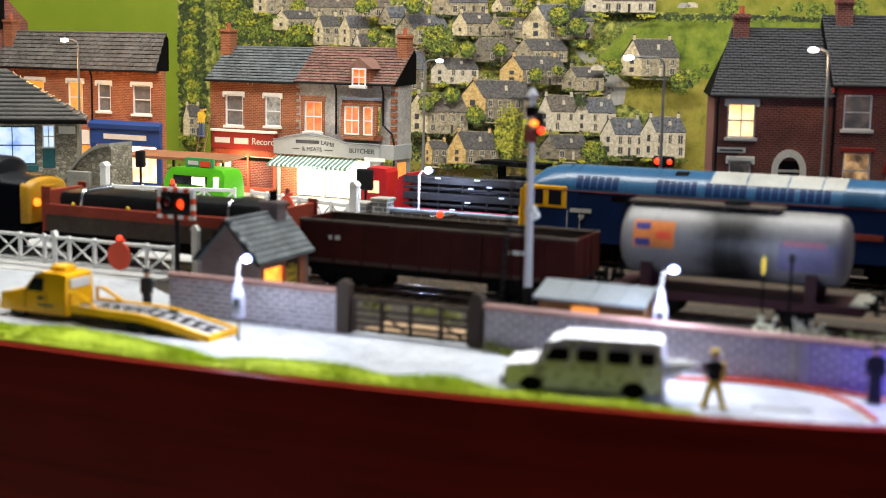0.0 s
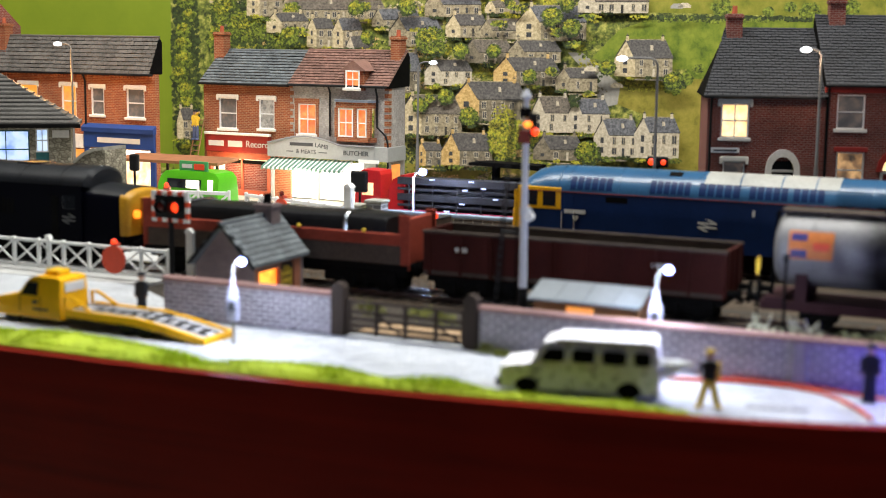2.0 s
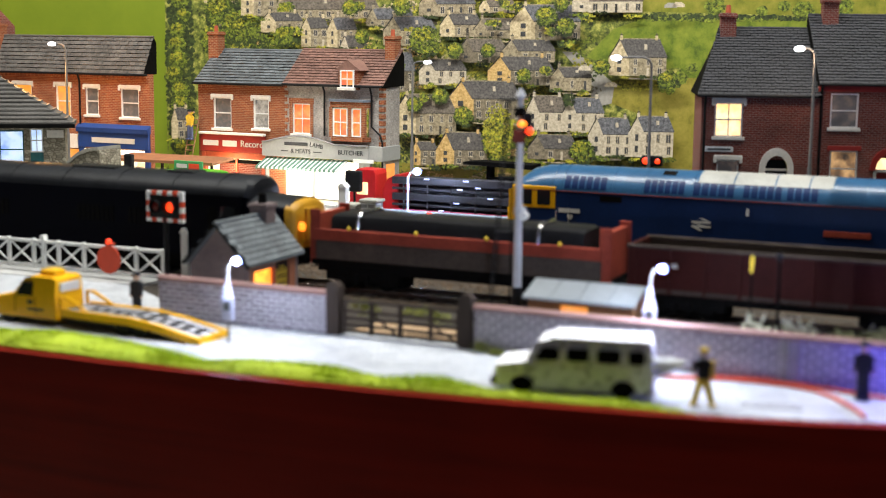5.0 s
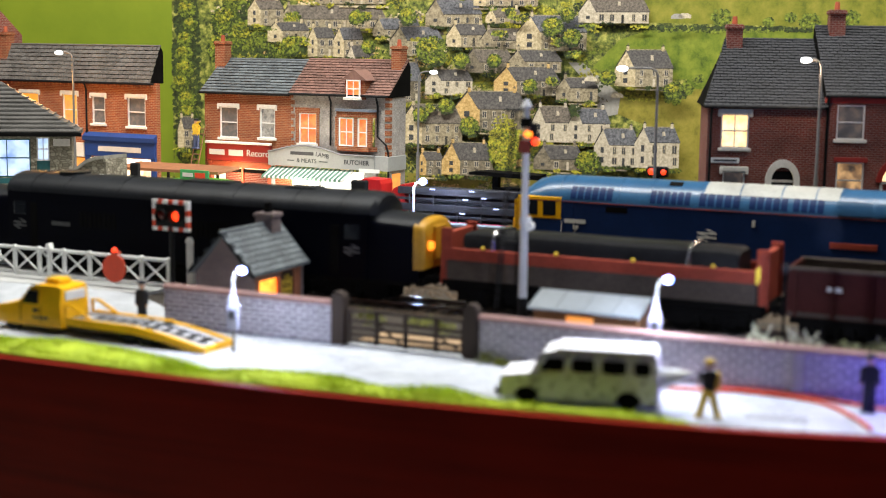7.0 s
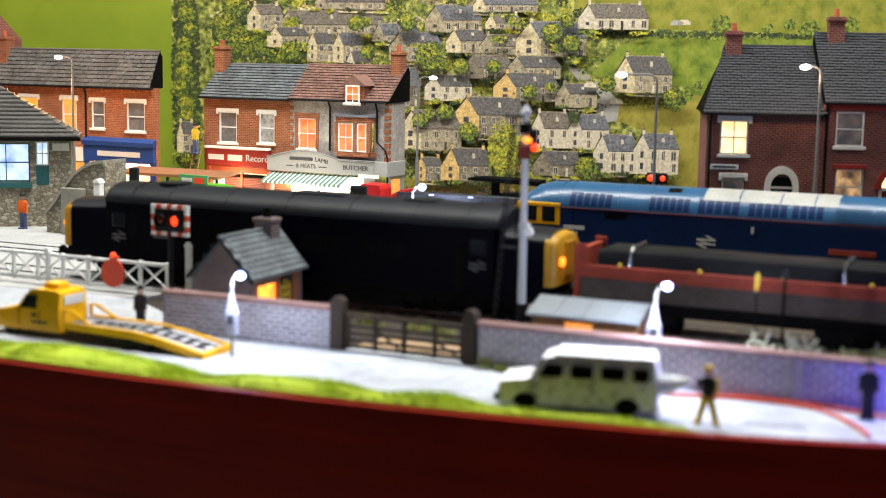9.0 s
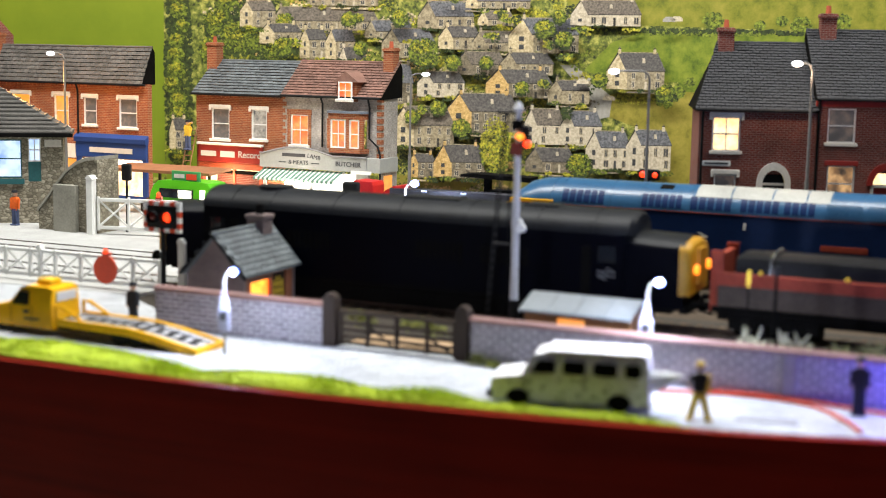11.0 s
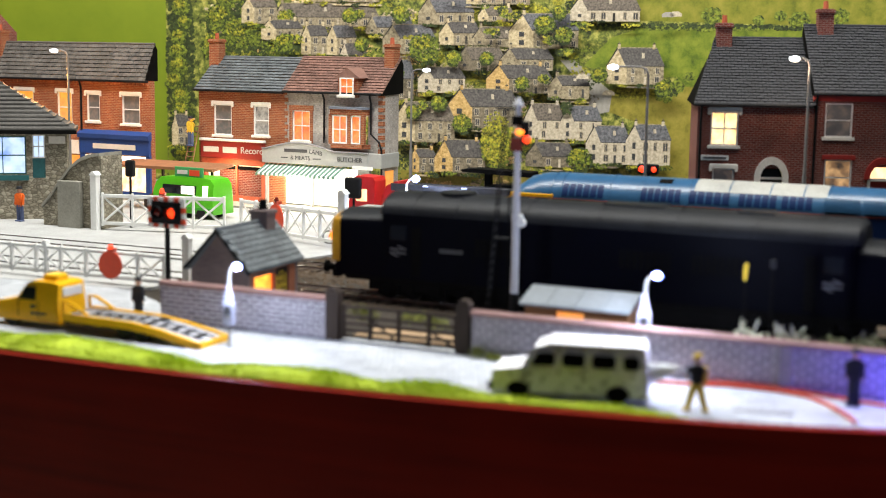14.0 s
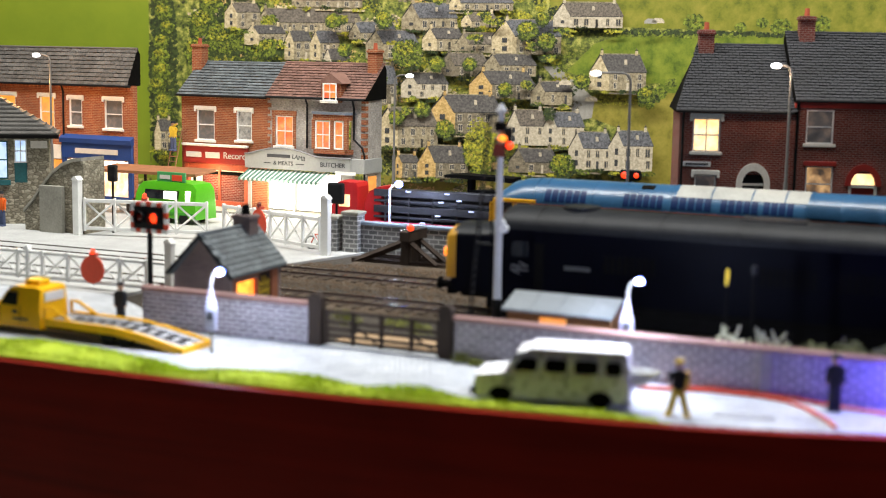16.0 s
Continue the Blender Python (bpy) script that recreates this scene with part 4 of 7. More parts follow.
cottage(-170, 139, 31, 15, 7, "tan")
cottage(-152, 125, 36, 11, 6, "tan")
cottage(-116, 113, 23, 17, 8, "tan")
cottage(-93, 113, 25, 16, 9, "tan")
cottage(-82, 107, 24, 6, 10, "white")
cottage(-58, 131, 40, 7, 8, "grey")
cottage(-43, 115, 44, 14, 10, "grey")
cottage(-12, 140, 46, 11, 11, "grey")
cottage(29, 157, 52, 7, 7, "tan")
cottage(39, 143, 29, 6, 6, "tan")
cottage(6, 123, 34, 11, 8, "tan")
cottage(35, 122, 50, 8, 8, "grey")
cottage(66, 121, 56, 16, 12, "tan")
cottage(117, 144, 55, 10, 10, "white")
cottage(21, 102, 41, 10, 9, "dark")
cottage(59, 103, 43, 10, 8, "grey")
cottage(-38, 76, 22, 19, 14, "dark")
cottage(-11, 83, 39, 13, 8, "white")
cottage(48, 84, 53, 13, 10, "gold")
cottage(100, 80, 33, 12, 7, "grey")
cottage(148, 93, 45, 16, 13, "tan")
cottage(14, 54, 61, 19, 13, "gold")
cottage(-32, 41, 52, 19, 14, "tan")
cottage(80, 46, 33, 17, 12, "white")
cottage(111, 46, 33, 17, 11, "white")
cottage(-17, 15, 22, 14, 6, "gold")
cottage(5, 16, 42, 14, 13, "gold")
cottage(83, 23, 40, 10, 10, "dark")
cottage(133, 27, 35, 19, 12, "white")
cottage(166, 27, 35, 22, 11, "white")
cottage(-232, 32, 16, 18, 9, "tan")
DEEP = 0.40 + 0.012 * layer[0]
tree(-5, 119, 14, DEEP)
blob(58, 40, 14, 20, "leaf", 420, 1.5, DEEP)
blob(57, 46, 13, 22, "bright", 420, 1.3, DEEP + 0.2)
tree(128, 30, 11, DEEP)
tree(28, 57, 9, DEEP)
for u, z, r in ((-70, 146, 7), (20, 112, 7), (-26, 148, 8), (96, 140, 9), (112, 132, 8), (48, 112, 6), (78, 92, 6), (-14, 66, 7), (108, 150, 6), (8, 74, 7), (-60, 122, 6), (-128, 122, 9), (142, 100, 7), (196, 90, 8)):
    tree(u, z, r, DEEP)
blob(116, 73, 5, 5, "deep", 60, 1.6, DEEP)
for u, z in ((-55, 112), (-60, 148), (52, 134), (0, 113), (68, 148), (100, 128), (98, 96), (-5, 73), (112, 118), (128, 140), (18, 165), (-118, 128), (95, 18), (60, 152), (-28, 98)):
    for key in ("deep", "leaf", "bright"):
        blob(u + random.uniform(-3, 3), z + random.uniform(-1, 1), random.uniform(3, 7), random.uniform(2, 4), key, 26, 1.3, DEEP)
for u, z, key in ((196, 148, "road"), (202, 148.5, "white"), (150, 84, "dark"), (138, 97, "grey"), (128, 97, "white")):
    flat("printed_car", [(u - 5, z), (u + 5, z), (u + 5, z + 2.2), (u + 2.5, z + 4), (u - 2.5, z + 4), (u - 5, z + 2)], key, DEEP)


# ---- buildings ----
def pierced(s, x0, x1, z0, z1, holes, y0=0.0, y1=3.0):
    """A wall with openings right through it."""
    xs = sorted({x0, x1, *[v for h in holes for v in (h[0], h[1]) if x0 < v < x1]})
    zs = sorted({z0, z1, *[v for h in holes for v in (h[2], h[3]) if z0 < v < z1]})
    for a, b in zip(xs, xs[1:]):
        for c, d in zip(zs, zs[1:]):
            mx, mz = (a + b) / 2, (c + d) / 2
            if not any(h[0] < mx < h[1] and h[2] < mz < h[3] for h in holes):
                s.box(a, b, y0, y1, c, d)
    bmesh.ops.remove_doubles(s.bm, verts=s.bm.verts, dist=0.001)
    return s


def sash(parent, x0, x1, z0, z1, room, head=OFFWHITE, sill=OFFWHITE, bars=1, mullion=False, frame_mat=WHITE, y=0.0):
    w = part("window", pierced(Solid(), x0, x1, z0, z1, [(x0 + 0.9, x1 - 0.9, z0 + 0.9, z1 - 0.9)], y + 0.5, y + 1.7), frame_mat, parent, "white sash window")
    b = Solid()
    for i in range(bars):
        zz = z0 + (z1 - z0) * (i + 1) / (bars + 1)
        b.box(x0 + 0.8, x1 - 0.8, y + 0.8, y + 1.5, zz - 0.4, zz + 0.4)
    if mullion:
        b.box((x0 + x1) / 2 - 0.3, (x0 + x1) / 2 + 0.3, y + 0.9, y + 1.4, z0 + 0.8, z1 - 0.8)
    part("glazing_bar", b, frame_mat, w)
    part("pane", Solid().box(x0 + 0.7, x1 - 0.7, y + 1.75, y + 2.1, z0 + 0.7, z1 - 0.7), room, w, "window with a room behind")
    if head:
        h = Solid().box(x0 - 1.6, x1 + 1.6, y - 0.9, y + 1.0, z1 - 0.2, z1 + 2.6, 0.3)
        if head is OFFWHITE:
            h.box(x0 - 1.9, x0 - 0.2, y - 1.1, y + 0.8, z1 - 1.8, z1 + 2.0, 0.2).box(x1 + 0.2, x1 + 1.9, y - 1.1, y + 0.8, z1 - 1.8, z1 + 2.0, 0.2)
        part("lintel", h, head, w, "raised window head")
    if sill:
        part("sill", Solid().box(x0 - 1.4, x1 + 1.4, y - 1.4, y + 1.0, z0 - 1.7, z0 + 0.3, 0.3), sill, w, "projecting sill")
    return w


def slate_roof(parent, x0, x1, y0, z0, y1, z1, mat, size=(4.6, 3.1), name="roof_covering", label="lapped roof slates", hip=0.0):
    under = [(y0, z0), (y1, z1), (y1 + 3, z1 - 4), (y1 + 3, z0), (y0 + 1, z0 - 1.2)]
    part("roof", Solid().loft([[(x0 + hip * (k in (1, 2)), y, z) for k, (y, z) in enumerate(under)], [(x1, y, z) for y, z in under]]), SOOT, parent, "dark roof slope under the slates")
    L = math.hypot(y1 - y0, z1 - z0)
    ang = math.atan2(z1 - z0, y1 - y0)
    rows = int(L / size[1])
    s = Solid()
    for r in range(rows):
        d = r * L / rows
        x = x0 + (0 if r % 2 else -size[0] / 2)
        while x < x1:
            a, b = max(x0 + hip * d / L, x), min(x1, x + size[0] - 0.42)
            if b - a > 0.4:
                lift = 0.62 + random.uniform(-0.12, 0.16)
                m = Matrix.Translation((0, y0, z0)) @ Matrix.Rotation(ang, 4, "X") @ Matrix.Translation((0, d, 0)) @ Matrix.Rotation(radians(-8), 4, "X")
                q = [(a, 0.0, 0.1), (b, random.uniform(-0.15, 0.15), 0.1), (b, size[1] * 0.86, 0.1), (a, size[1] * 0.86, 0.1)]
                lo = [s.bm.verts.new(m @ Vector(v)) for v in q]
                hi = [s.bm.verts.new(m @ Vector((v[0], v[1], v[2] + lift))) for v in q]
                s.bm.faces.new(hi)
                for i in range(4):
                    s.bm.faces.new((lo[i], lo[(i + 1) % 4], hi[(i + 1) % 4], hi[i]))
            x += size[0]
    part(name, s, mat, parent, label, kind="stuff")
    part("ridge", Solid().rod((x0 + hip, y1, z1 + 0.3), (x1, y1, z1 + 0.3), 0.9, n=8), mat, parent, "rounded ridge tiles", True)


def chimney(parent, x0, x1, y0, y1, z0, z1, mat, pots=2, pot_mat=None):
    c = Solid().box(x0, x1, y0, y1, z0, z1).box(x0 - 0.7, x1 + 0.7, y0 - 0.7, y1 + 0.7, z1 - 2.6, z1 - 0.6, 0.2)
    st = part("chimney", c, mat, parent, "brick chimney stack")
    for i in range(pots):
        x = x0 + (x1 - x0) * (i + 0.5) / pots
        part("chimney_pot", Solid().rod((x, (y0 + y1) / 2, z1 - 0.2), (x, (y0 + y1) / 2, z1 + 4.6), 1.7, 1.35, 12), pot_mat or REDDISC_POT, st, "clay chimney pot", True)


REDDISC_POT = paint("clay pot", (0.40, 0.09, 0.04), 0.8)


def downpipe(parent, pts):
    part("downpipe", Solid().path(pts, 0.75, 8), BLACK, parent, "black cast-iron downpipe", True)


def gutter(parent, x0, x1, y, z):
    part("gutter", Solid().rod((x0, y, z), (x1, y, z), 0.9, n=8), BLACK, parent, "black gutter", True)


# the record shop and the butcher, one frame of reference for both
SHOPS = spot(-123.3, 1040.9, 0, -27)
rec = thing("record_shop", SHOPS, "two-storey orange brick shop with grey slates and a red signboard", "shop")
wall = Solid()
holes = [(-50.5, -34, 52, 75.5), (-14, 0, 53, 75.5), (-58, -4, 6, 30)]
pierced(wall, -64.5, 14, 1.8, 86.5, holes)
wall.box(-64.5, -61.5, 3, 22, 1.8, 86.5)
part("wall", wall, REDBRICK, rec, "orange-red brick front")
corb = Solid()
for i in range(19):
    corb.box(-63 + i * 4.05, -61 + i * 4.05, -1.0, 0.1, 83.5, 86.5)
part("dentil_course", corb, REDBRICK, rec, "dentil brick course", kind="stuff")
sash(rec, -50.5, -34, 52, 75.5, DIMROOM)
sash(rec, -14, 0, 53, 75.5, lit_room("half lit room", ((0.10, 0.10, 0.10), (0.45, 0.40, 0.32), (0.7, 0.65, 0.55)), 0.6, 300))
slate_roof(rec, -67, 13, -3, 86.2, 28, 111, SLATE)
gutter(rec, -67, 14, -3.4, 86)
chimney(rec, -69, -60, 20, 29, 100, 125, REDBRICK, 1)
part("signboard", Solid().box(-61, -3, -3.2, -0.2, 34.5, 47.5, 0.4), SHOPRED, rec, "red shop signboard")
part("cornice", Solid().box(-62, -2.5, -4.2, -0.2, 47.5, 49.3, 0.3), OFFWHITE, rec, "cream cornice")
part("sign_bar", Solid().box(-58, -44, -3.6, -3.1, 39, 43).box(-40, -27, -3.6, -3.1, 38.7, 43.2), PALEPRINT, rec, "white painted name bars")
words("lettering", "Record", 7.0, PALEPRINT, rec, pose(-13.5 * MM, -3.3 * MM, 41 * MM) @ FACE)
part("shop_window", Solid().box(-57.5, -6, 2.2, 2.7, 6, 30), SHOPWARM, rec, "lit window full of goods")
sf = Solid().box(-61, -57.5, -1.5, 2, 1.8, 34).box(-6, -3, -1.5, 2, 1.8, 34).box(-30, -28.6, -1, 1.5, 6, 30).box(-60, -3, -1.5, 2, 1.8, 6).box(-60, -3, -1.2, 2, 29.5, 34)
part("shopfront", sf, paint("orange-red joinery", (0.45, 0.10, 0.05), 0.5), rec, "red timber shopfront")

but = thing("butcher_shop", SHOPS, "flint-fronted butcher shop with a brown tiled roof and lit orange windows", "shop")
wall = Solid()
holes = [(21, 36.5, 50.5, 73), (57, 86, 49, 71)]
pierced(wall, 14, 98, 34, 87.5, holes)
wall.box(95, 98, 3, 24, 1.8, 87.5)
part("wall", wall, FLINT, but, "knapped flint wall")
gab = Solid().prism([(0, 87.5), (24, 87.5), (24, 109)], "x", 95, 98)
part("gable", gab, FLINT, but, "flint gable end")
quoin = Solid()
for z in range(34, 87, 5):
    quoin.box(94.5, 98.4, -0.5, 3, z, z + 3.2).box(14, 17.5 if (z // 5) % 2 else 16.4, -0.5, 0.2, z, z + 3.2)
quoin.box(18, 39.5, -0.5, 0.2, 73, 77).box(18.4, 21, -0.5, 0.2, 49, 73).box(36.5, 39, -0.5, 0.2, 49, 73)
part("brick_dressing", quoin, REDBRICK, but, "red brick quoins and window dressings", kind="stuff")
sash(but, 21, 36.5, 50.5, 73, WARM, None, OFFWHITE, 1, True)
bay = Solid().prism([(54, 0), (58, -6), (84, -6), (88, 0)], "z", 47, 50.2).prism([(53.4, 0), (57.6, -6.6), (84.4, -6.6), (88.6, 0)], "z", 71.5, 75.5)
for x in (56.2, 72, 83.2):
    bay.box(x, x + 2.8, -6.3, -3.5, 50, 71.6)
part("bay", bay, REDBRICK, but, "brick bay window")
part("bay_roof", Solid().prism([(52.5, 0), (57, -7.6), (85, -7.6), (89.5, 0)], "z", 75.5, 77.2), paint("lead", (0.16, 0.18, 0.22), 0.5), but, "lead bay roof")
for a, b in ((59.2, 71.6), (75, 82.8)):
    sash(but, a, b, 50.5, 71, WARM, None, None, 1, a < 70, y=-6.6)
slate_roof(but, 14, 99, -3, 87, 26, 112, BROWNTILE, (3.6, 2.9), "roof_covering", "lapped clay tiles")
gutter(but, 14, 98, -3.4, 86.8)
part("dormer_cheek", Solid().box(62, 78.5, -2.5, 14, 84, 98.5), REDBRICK, but, "brick dormer cheeks")
part("dormer_roof", Solid().prism([(59.5, 98), (81, 98), (70.2, 105.5)], "y", -4, 16), BROWNTILE, but, "small tiled dormer roof")
sash(but, 64.5, 76, 85.5, 98.2, WARM, None, OFFWHITE, 1, True, y=-5.4)
chimney(but, 89, 97, 18, 27, 104, 123, REDBRICK, 1)
downpipe(but, [(49.5, -4, 86), (49.5, -1.6, 82), (49.5, -1.6, 50)])
downpipe(but, [(89, -4, 86), (89, -1.6, 80), (89, -1.6, 58), (97, -3, 52), (98.8, -3, 46), (98.8, -3, 3)])
fas = Solid()
arch = [(-3, 33.5), (88.5, 33.5), (88.5, 43.5)] + [(60 - 60 * i / 12, 43.5 + 5.2 * math.sin(math.pi * i / 12)) for i in range(13)] + [(-3, 43.5)]
fas.prism(arch, "y", -5, -1)
part("signboard", fas, SHOPGREY, but, "pale grey arched signboard")
trim = Solid().path([(88.8, -5.2, 44), (60, -5.2, 44)] + [(60 - 60 * i / 12, -5.2, 44 + 5.2 * math.sin(math.pi * i / 12)) for i in range(1, 13)] + [(-3, -5.2, 44)], 0.7)
part("sign_moulding", trim, paint("grey moulding", (0.20, 0.20, 0.21), 0.5), but, "dark grey moulding")
INK = paint("dark sign ink", (0.05, 0.05, 0.055), 0.6)
part("name_bar", Solid().box(17, 37, -5.4, -5, 42.2, 44.6), INK, but, "dark painted name bar")
words("lettering", "LAMB", 4.6, INK, but, pose(44.5 * MM, -5.15 * MM, 42.6 * MM, 0, 8, 0) @ FACE)
words("lettering", "& MEATS", 4.4, INK, but, pose(31 * MM, -5.15 * MM, 38 * MM) @ FACE)
words("lettering", "BUTCHER", 4.8, INK, but, pose(73.5 * MM, -5.15 * MM, 38.6 * MM) @ FACE)
for a, b in ((14, 20), (42, 49)):
    part("flourish", Solid().box(a, b, -5.3, -5, 37.6, 38.3), INK, but)
part("street_plate", Solid().box(76, 93, -5.6, -5.1, 32, 34.6), WHITE, but, "small white plate")
part("side_signboard", Solid().box(98, 100, -5, 22, 33.5, 44, 0.3), SHOPGREY, but, "pale grey side signboard")
part("corner_post", Solid().box(88, 98, -4.5, 0, 33.5, 44, 0.2), SHOPGREY, but, "pale grey corner signboard")
aw = part("awning", Solid().prism([(-2, 32.5), (-17, 26.5), (-17, 25.2), (-2, 31)], "x", -1, 69), WHITE, but, "striped canvas awning")
for i in range(18):
    part("stripe", Solid().prism([(-2, 32.8), (-17.2, 26.8), (-17.3, 24.6), (-17.1, 26), (-2, 32.4)], "x", i * 3.9 - 0.8, i * 3.9 + 1.1), paint("awning green", (0.10, 0.20, 0.15), 0.7) if i == 0 else bpy.data.materials["awning green"], aw)
part("shop_window", Solid().box(0, 78, 2.0, 2.6, 3, 31), SHOPLIGHT, but, "dazzling lit shop window")
for a, b in ((-2.5, 0), (38, 39.2), (78, 88)):
    part("shopfront_post", Solid().box(a, b, -1.5, 2, 1.8, 33.4), SHOPGREY, but, "grey timber shopfront post")
part("side_window", Solid().box(98.0, 98.5, 4, 16, 6, 31), AMBER, but, "amber lit side window")

# the blue-fronted terrace
LEFT = spot(-217.7, 1064.8, 0, -27)
for x0, x1, wins, shop in ((-68, 1, ((-62, -49, 59.5, 81), (-27, -9.5, 58.5, 81)), True), (-180, -68, ((-135.5, -117, 57, 82), (-92, -77, 57, 82)), False)):
    h = thing("terraced_shop", LEFT, "orange brick terrace with stone window heads" + (" over a blue shopfront" if shop else " and glowing upstairs windows"), "shop")
    pierced_wall = pierced(Solid(), x0, x1, 1.8, 92, [w for w in wins])
    pierced_wall.box(x1 - 3, x1, 3, 5, 1.8, 92)
    part("wall", pierced_wall, REDBRICK, h, "orange-red brick front")
    for w in wins:
        sash(h, *w, DIMROOM if shop else AMBER)
    slate_roof(h, x0 - (0 if shop else 2), x1 - (3 if shop else 0), -3, 92, 10, 120, GREYTILE, (4.4, 3.4))
    gutter(h, x0, x1, -3.4, 91.6)
    d = Solid()
    for i in range(int((x1 - x0) / 4)):
        d.box(x0 + 1 + i * 4, x0 + 3 + i * 4, -1, 0.1, 88.5, 91.6)
    part("dentil_course", d, REDBRICK, h, "dentil brick course", kind="stuff")
    if shop:
        downpipe(h, [(-67, -3, 91), (-67, -1, 86), (-67, -1, 48)])
        part("cornice", Solid().prism([(-4.6, 50), (-0.2, 53), (-0.2, 46.5), (-4.2, 46.5)], "x", -69, 1.5), SHOPBLUE, h, "blue shop cornice")
        part("signboard", Solid().box(-68, 1, -3, -0.2, 34.5, 46.5, 0.3), SHOPBLUE, h, "blue shop signboard")
        part("sign_bar", Solid().box(-54, -12, -3.4, -3, 38.5, 42.5), PALEPRINT, h, "faded gold name bar")
        part("shop_window", Solid().box(-64, -3, -0.6, -0.1, 4, 33), SHOPWARM, h, "lit shop window")
        part("blind", Solid().box(-60, -36, -1.1, -0.7, 26, 33.5, 0.1).box(-31, -3, -1.1, -0.7, 26, 33.5, 0.1), SHOPLIGHT, h, "bright window blind")
        part("shopfront", Solid().box(-68, -64, -2.4, 0, 1.8, 35).box(-3, 1, -2.4, 0, 1.8, 35).box(-35.5, -31.5, -2, 0, 1.8, 34).box(-48, -45, -1.4, 0, 1.8, 25).box(-68, 1, -2.2, 0, 1.8, 6), SHOPBLUE, h, "blue timber shopfront")
    else:
        part("shop_window", Solid().box(-120, -70, -0.6, -0.1, 4, 32), AMBER, h, "amber lit shop window")
        part("fascia", Solid().box(-180, -69, -2.5, 0, 33, 44, 0.3), OFFWHITE, h, "cream shop fascia")
        chimney(h, -163, -153.5, 4, 13, 104, 130, REDBRICK, 1)
bh = thing("brick_house", LEFT, "tall brown-red brick house with a steep tiled roof beside the terrace", "house")
part("gable", Solid().prism([(-30, 1.8), (34, 1.8), (34, 128), (4, 152), (-30, 124)], "x", -168, -165), DARKBRICK, bh, "dark red brick gable end")
part("wall", Solid().box(-230, -168, -30, -27, 1.8, 124), DARKBRICK, bh, "dark red brick front")
slate_roof(bh, -232, -164, -33, 122, 4, 153, BROWNTILE, (3.8, 3.2), "roof_covering", "lapped clay tiles")
part("bargeboard", Solid().prism([(-33.4, 120.4), (4, 151.6), (4, 153.2), (-33.4, 122)], "x", -164, -162.6), SOOT, bh, "dark bargeboard")

# the dark brick terrace on the high ground
RIGHT = spot(152.1, 790, 0, -6)
h1 = thing("terraced_house", RIGHT, "dark red brick terraced house with slate roof and stone arch", "house", "brick terrace")
pierced_wall = pierced(Solid(), 0, 64.5, 26, 91, [(7.5, 23.2, 67.5, 87), (9.5, 22, 35, 54.5), (36.5, 49.5, 26, 55)])
pierced_wall.box(0, 3, 3, 50, 26, 91)
part("wall", pierced_wall, DARKBRICK, h1, "dark red brick front")
sash(h1, 7.5, 23.2, 67.5, 87, CREAMLIGHT, OFFWHITE, OFFWHITE, 1, True)
sash(h1, 9.5, 22, 35, 54.5, DIMROOM, OFFWHITE, OFFWHITE)
slate_roof(h1, -2.5, 66, -3, 91.3, 50, 129, DARKSLATE, (4.2, 2.7), hip=15.0)
gutter(h1, -2.5, 64, -3.4, 91)
chimney(h1, 13, 22, 42, 51, 112, 138, DARKBRICK, 1)
downpipe(h1, [(1.8, -3.5, 90), (1.8, -1, 86), (1.8, -1, 27)])
ar = Solid()
outer, inner = arc(9.6, 12.2, 43, 49.5, 0, 180, 16), arc(6.2, 7.8, 43, 49.5, 0, 180, 16)
ar.prism(outer + inner[::-1], "y", -1.6, 0.6)
ar.box(33.4, 36.8, -1.6, 0.6, 26, 49.5).box(49.2, 52.6, -1.6, 0.6, 26, 49.5)
part("door_arch", ar, OFFWHITE, h1, "cream stone door arch")
part("door", Solid().box(36.8, 49.2, 1.2, 2.2, 26, 49).prism(arc(6.2, 7.8, 43, 49.5, 0, 180, 12), "y", 1.3, 2.0), BLACK, h1, "dark front door and fanlight")
part("door_head", Solid().box(36.8, 49.2, -0.4, 1.2, 48.6, 50, 0.2), OFFWHITE, h1, "cream door rail")
part("name_plate", Solid().box(2.6, 18.5, -0.8, -0.1, 59, 62, 0.2), WHITE, h1, "white street plate")
part("plate_bar", Solid().box(4, 17, -1.0, -0.75, 60, 61), INK, h1, "dark street name bar")
h2 = thing("terraced_house", RIGHT, "taller dark red brick house with red-painted window heads", "house", "brick terrace")
pierced_wall = pierced(Solid(), 64.6, 150, 26, 98, [(71.5, 87, 73.5, 93), (72.5, 88, 40, 61), (98, 112, 26, 57)])
part("wall", pierced_wall, DARKBRICK, h2, "dark red brick front")
sash(h2, 71.5, 87, 73.5, 93, DIMROOM, None, OFFWHITE)
part("eaves_band", Solid().box(64.6, 150, -0.7, 0, 94, 98), paint("red painted band", (0.34, 0.03, 0.02), 0.6), h2, "red painted band")
sash(h2, 72.5, 88, 40, 61, lit_room("curtained room", ((0.02, 0.02, 0.02), (0.30, 0.16, 0.07), (0.75, 0.45, 0.2)), 0.9, 140), SHOPRED, OFFWHITE)
slate_roof(h2, 64.5, 152, -3, 98.3, 50, 137, DARKSLATE, (4.2, 2.7))
gutter(h2, 64.5, 152, -3.4, 98)
chimney(h2, 72, 81, 42, 51, 120, 147, DARKBRICK, 1)
downpipe(h2, [(66.2, -3.5, 97), (66.2, -1, 93), (66.2, -1, 27)])
ar = Solid()
outer, inner = arc(10.2, 12.6, 105, 50, 0, 180, 16), arc(7, 9, 105, 50, 0, 180, 16)
ar.prism(outer + inner[::-1], "y", -1.4, 0.6)
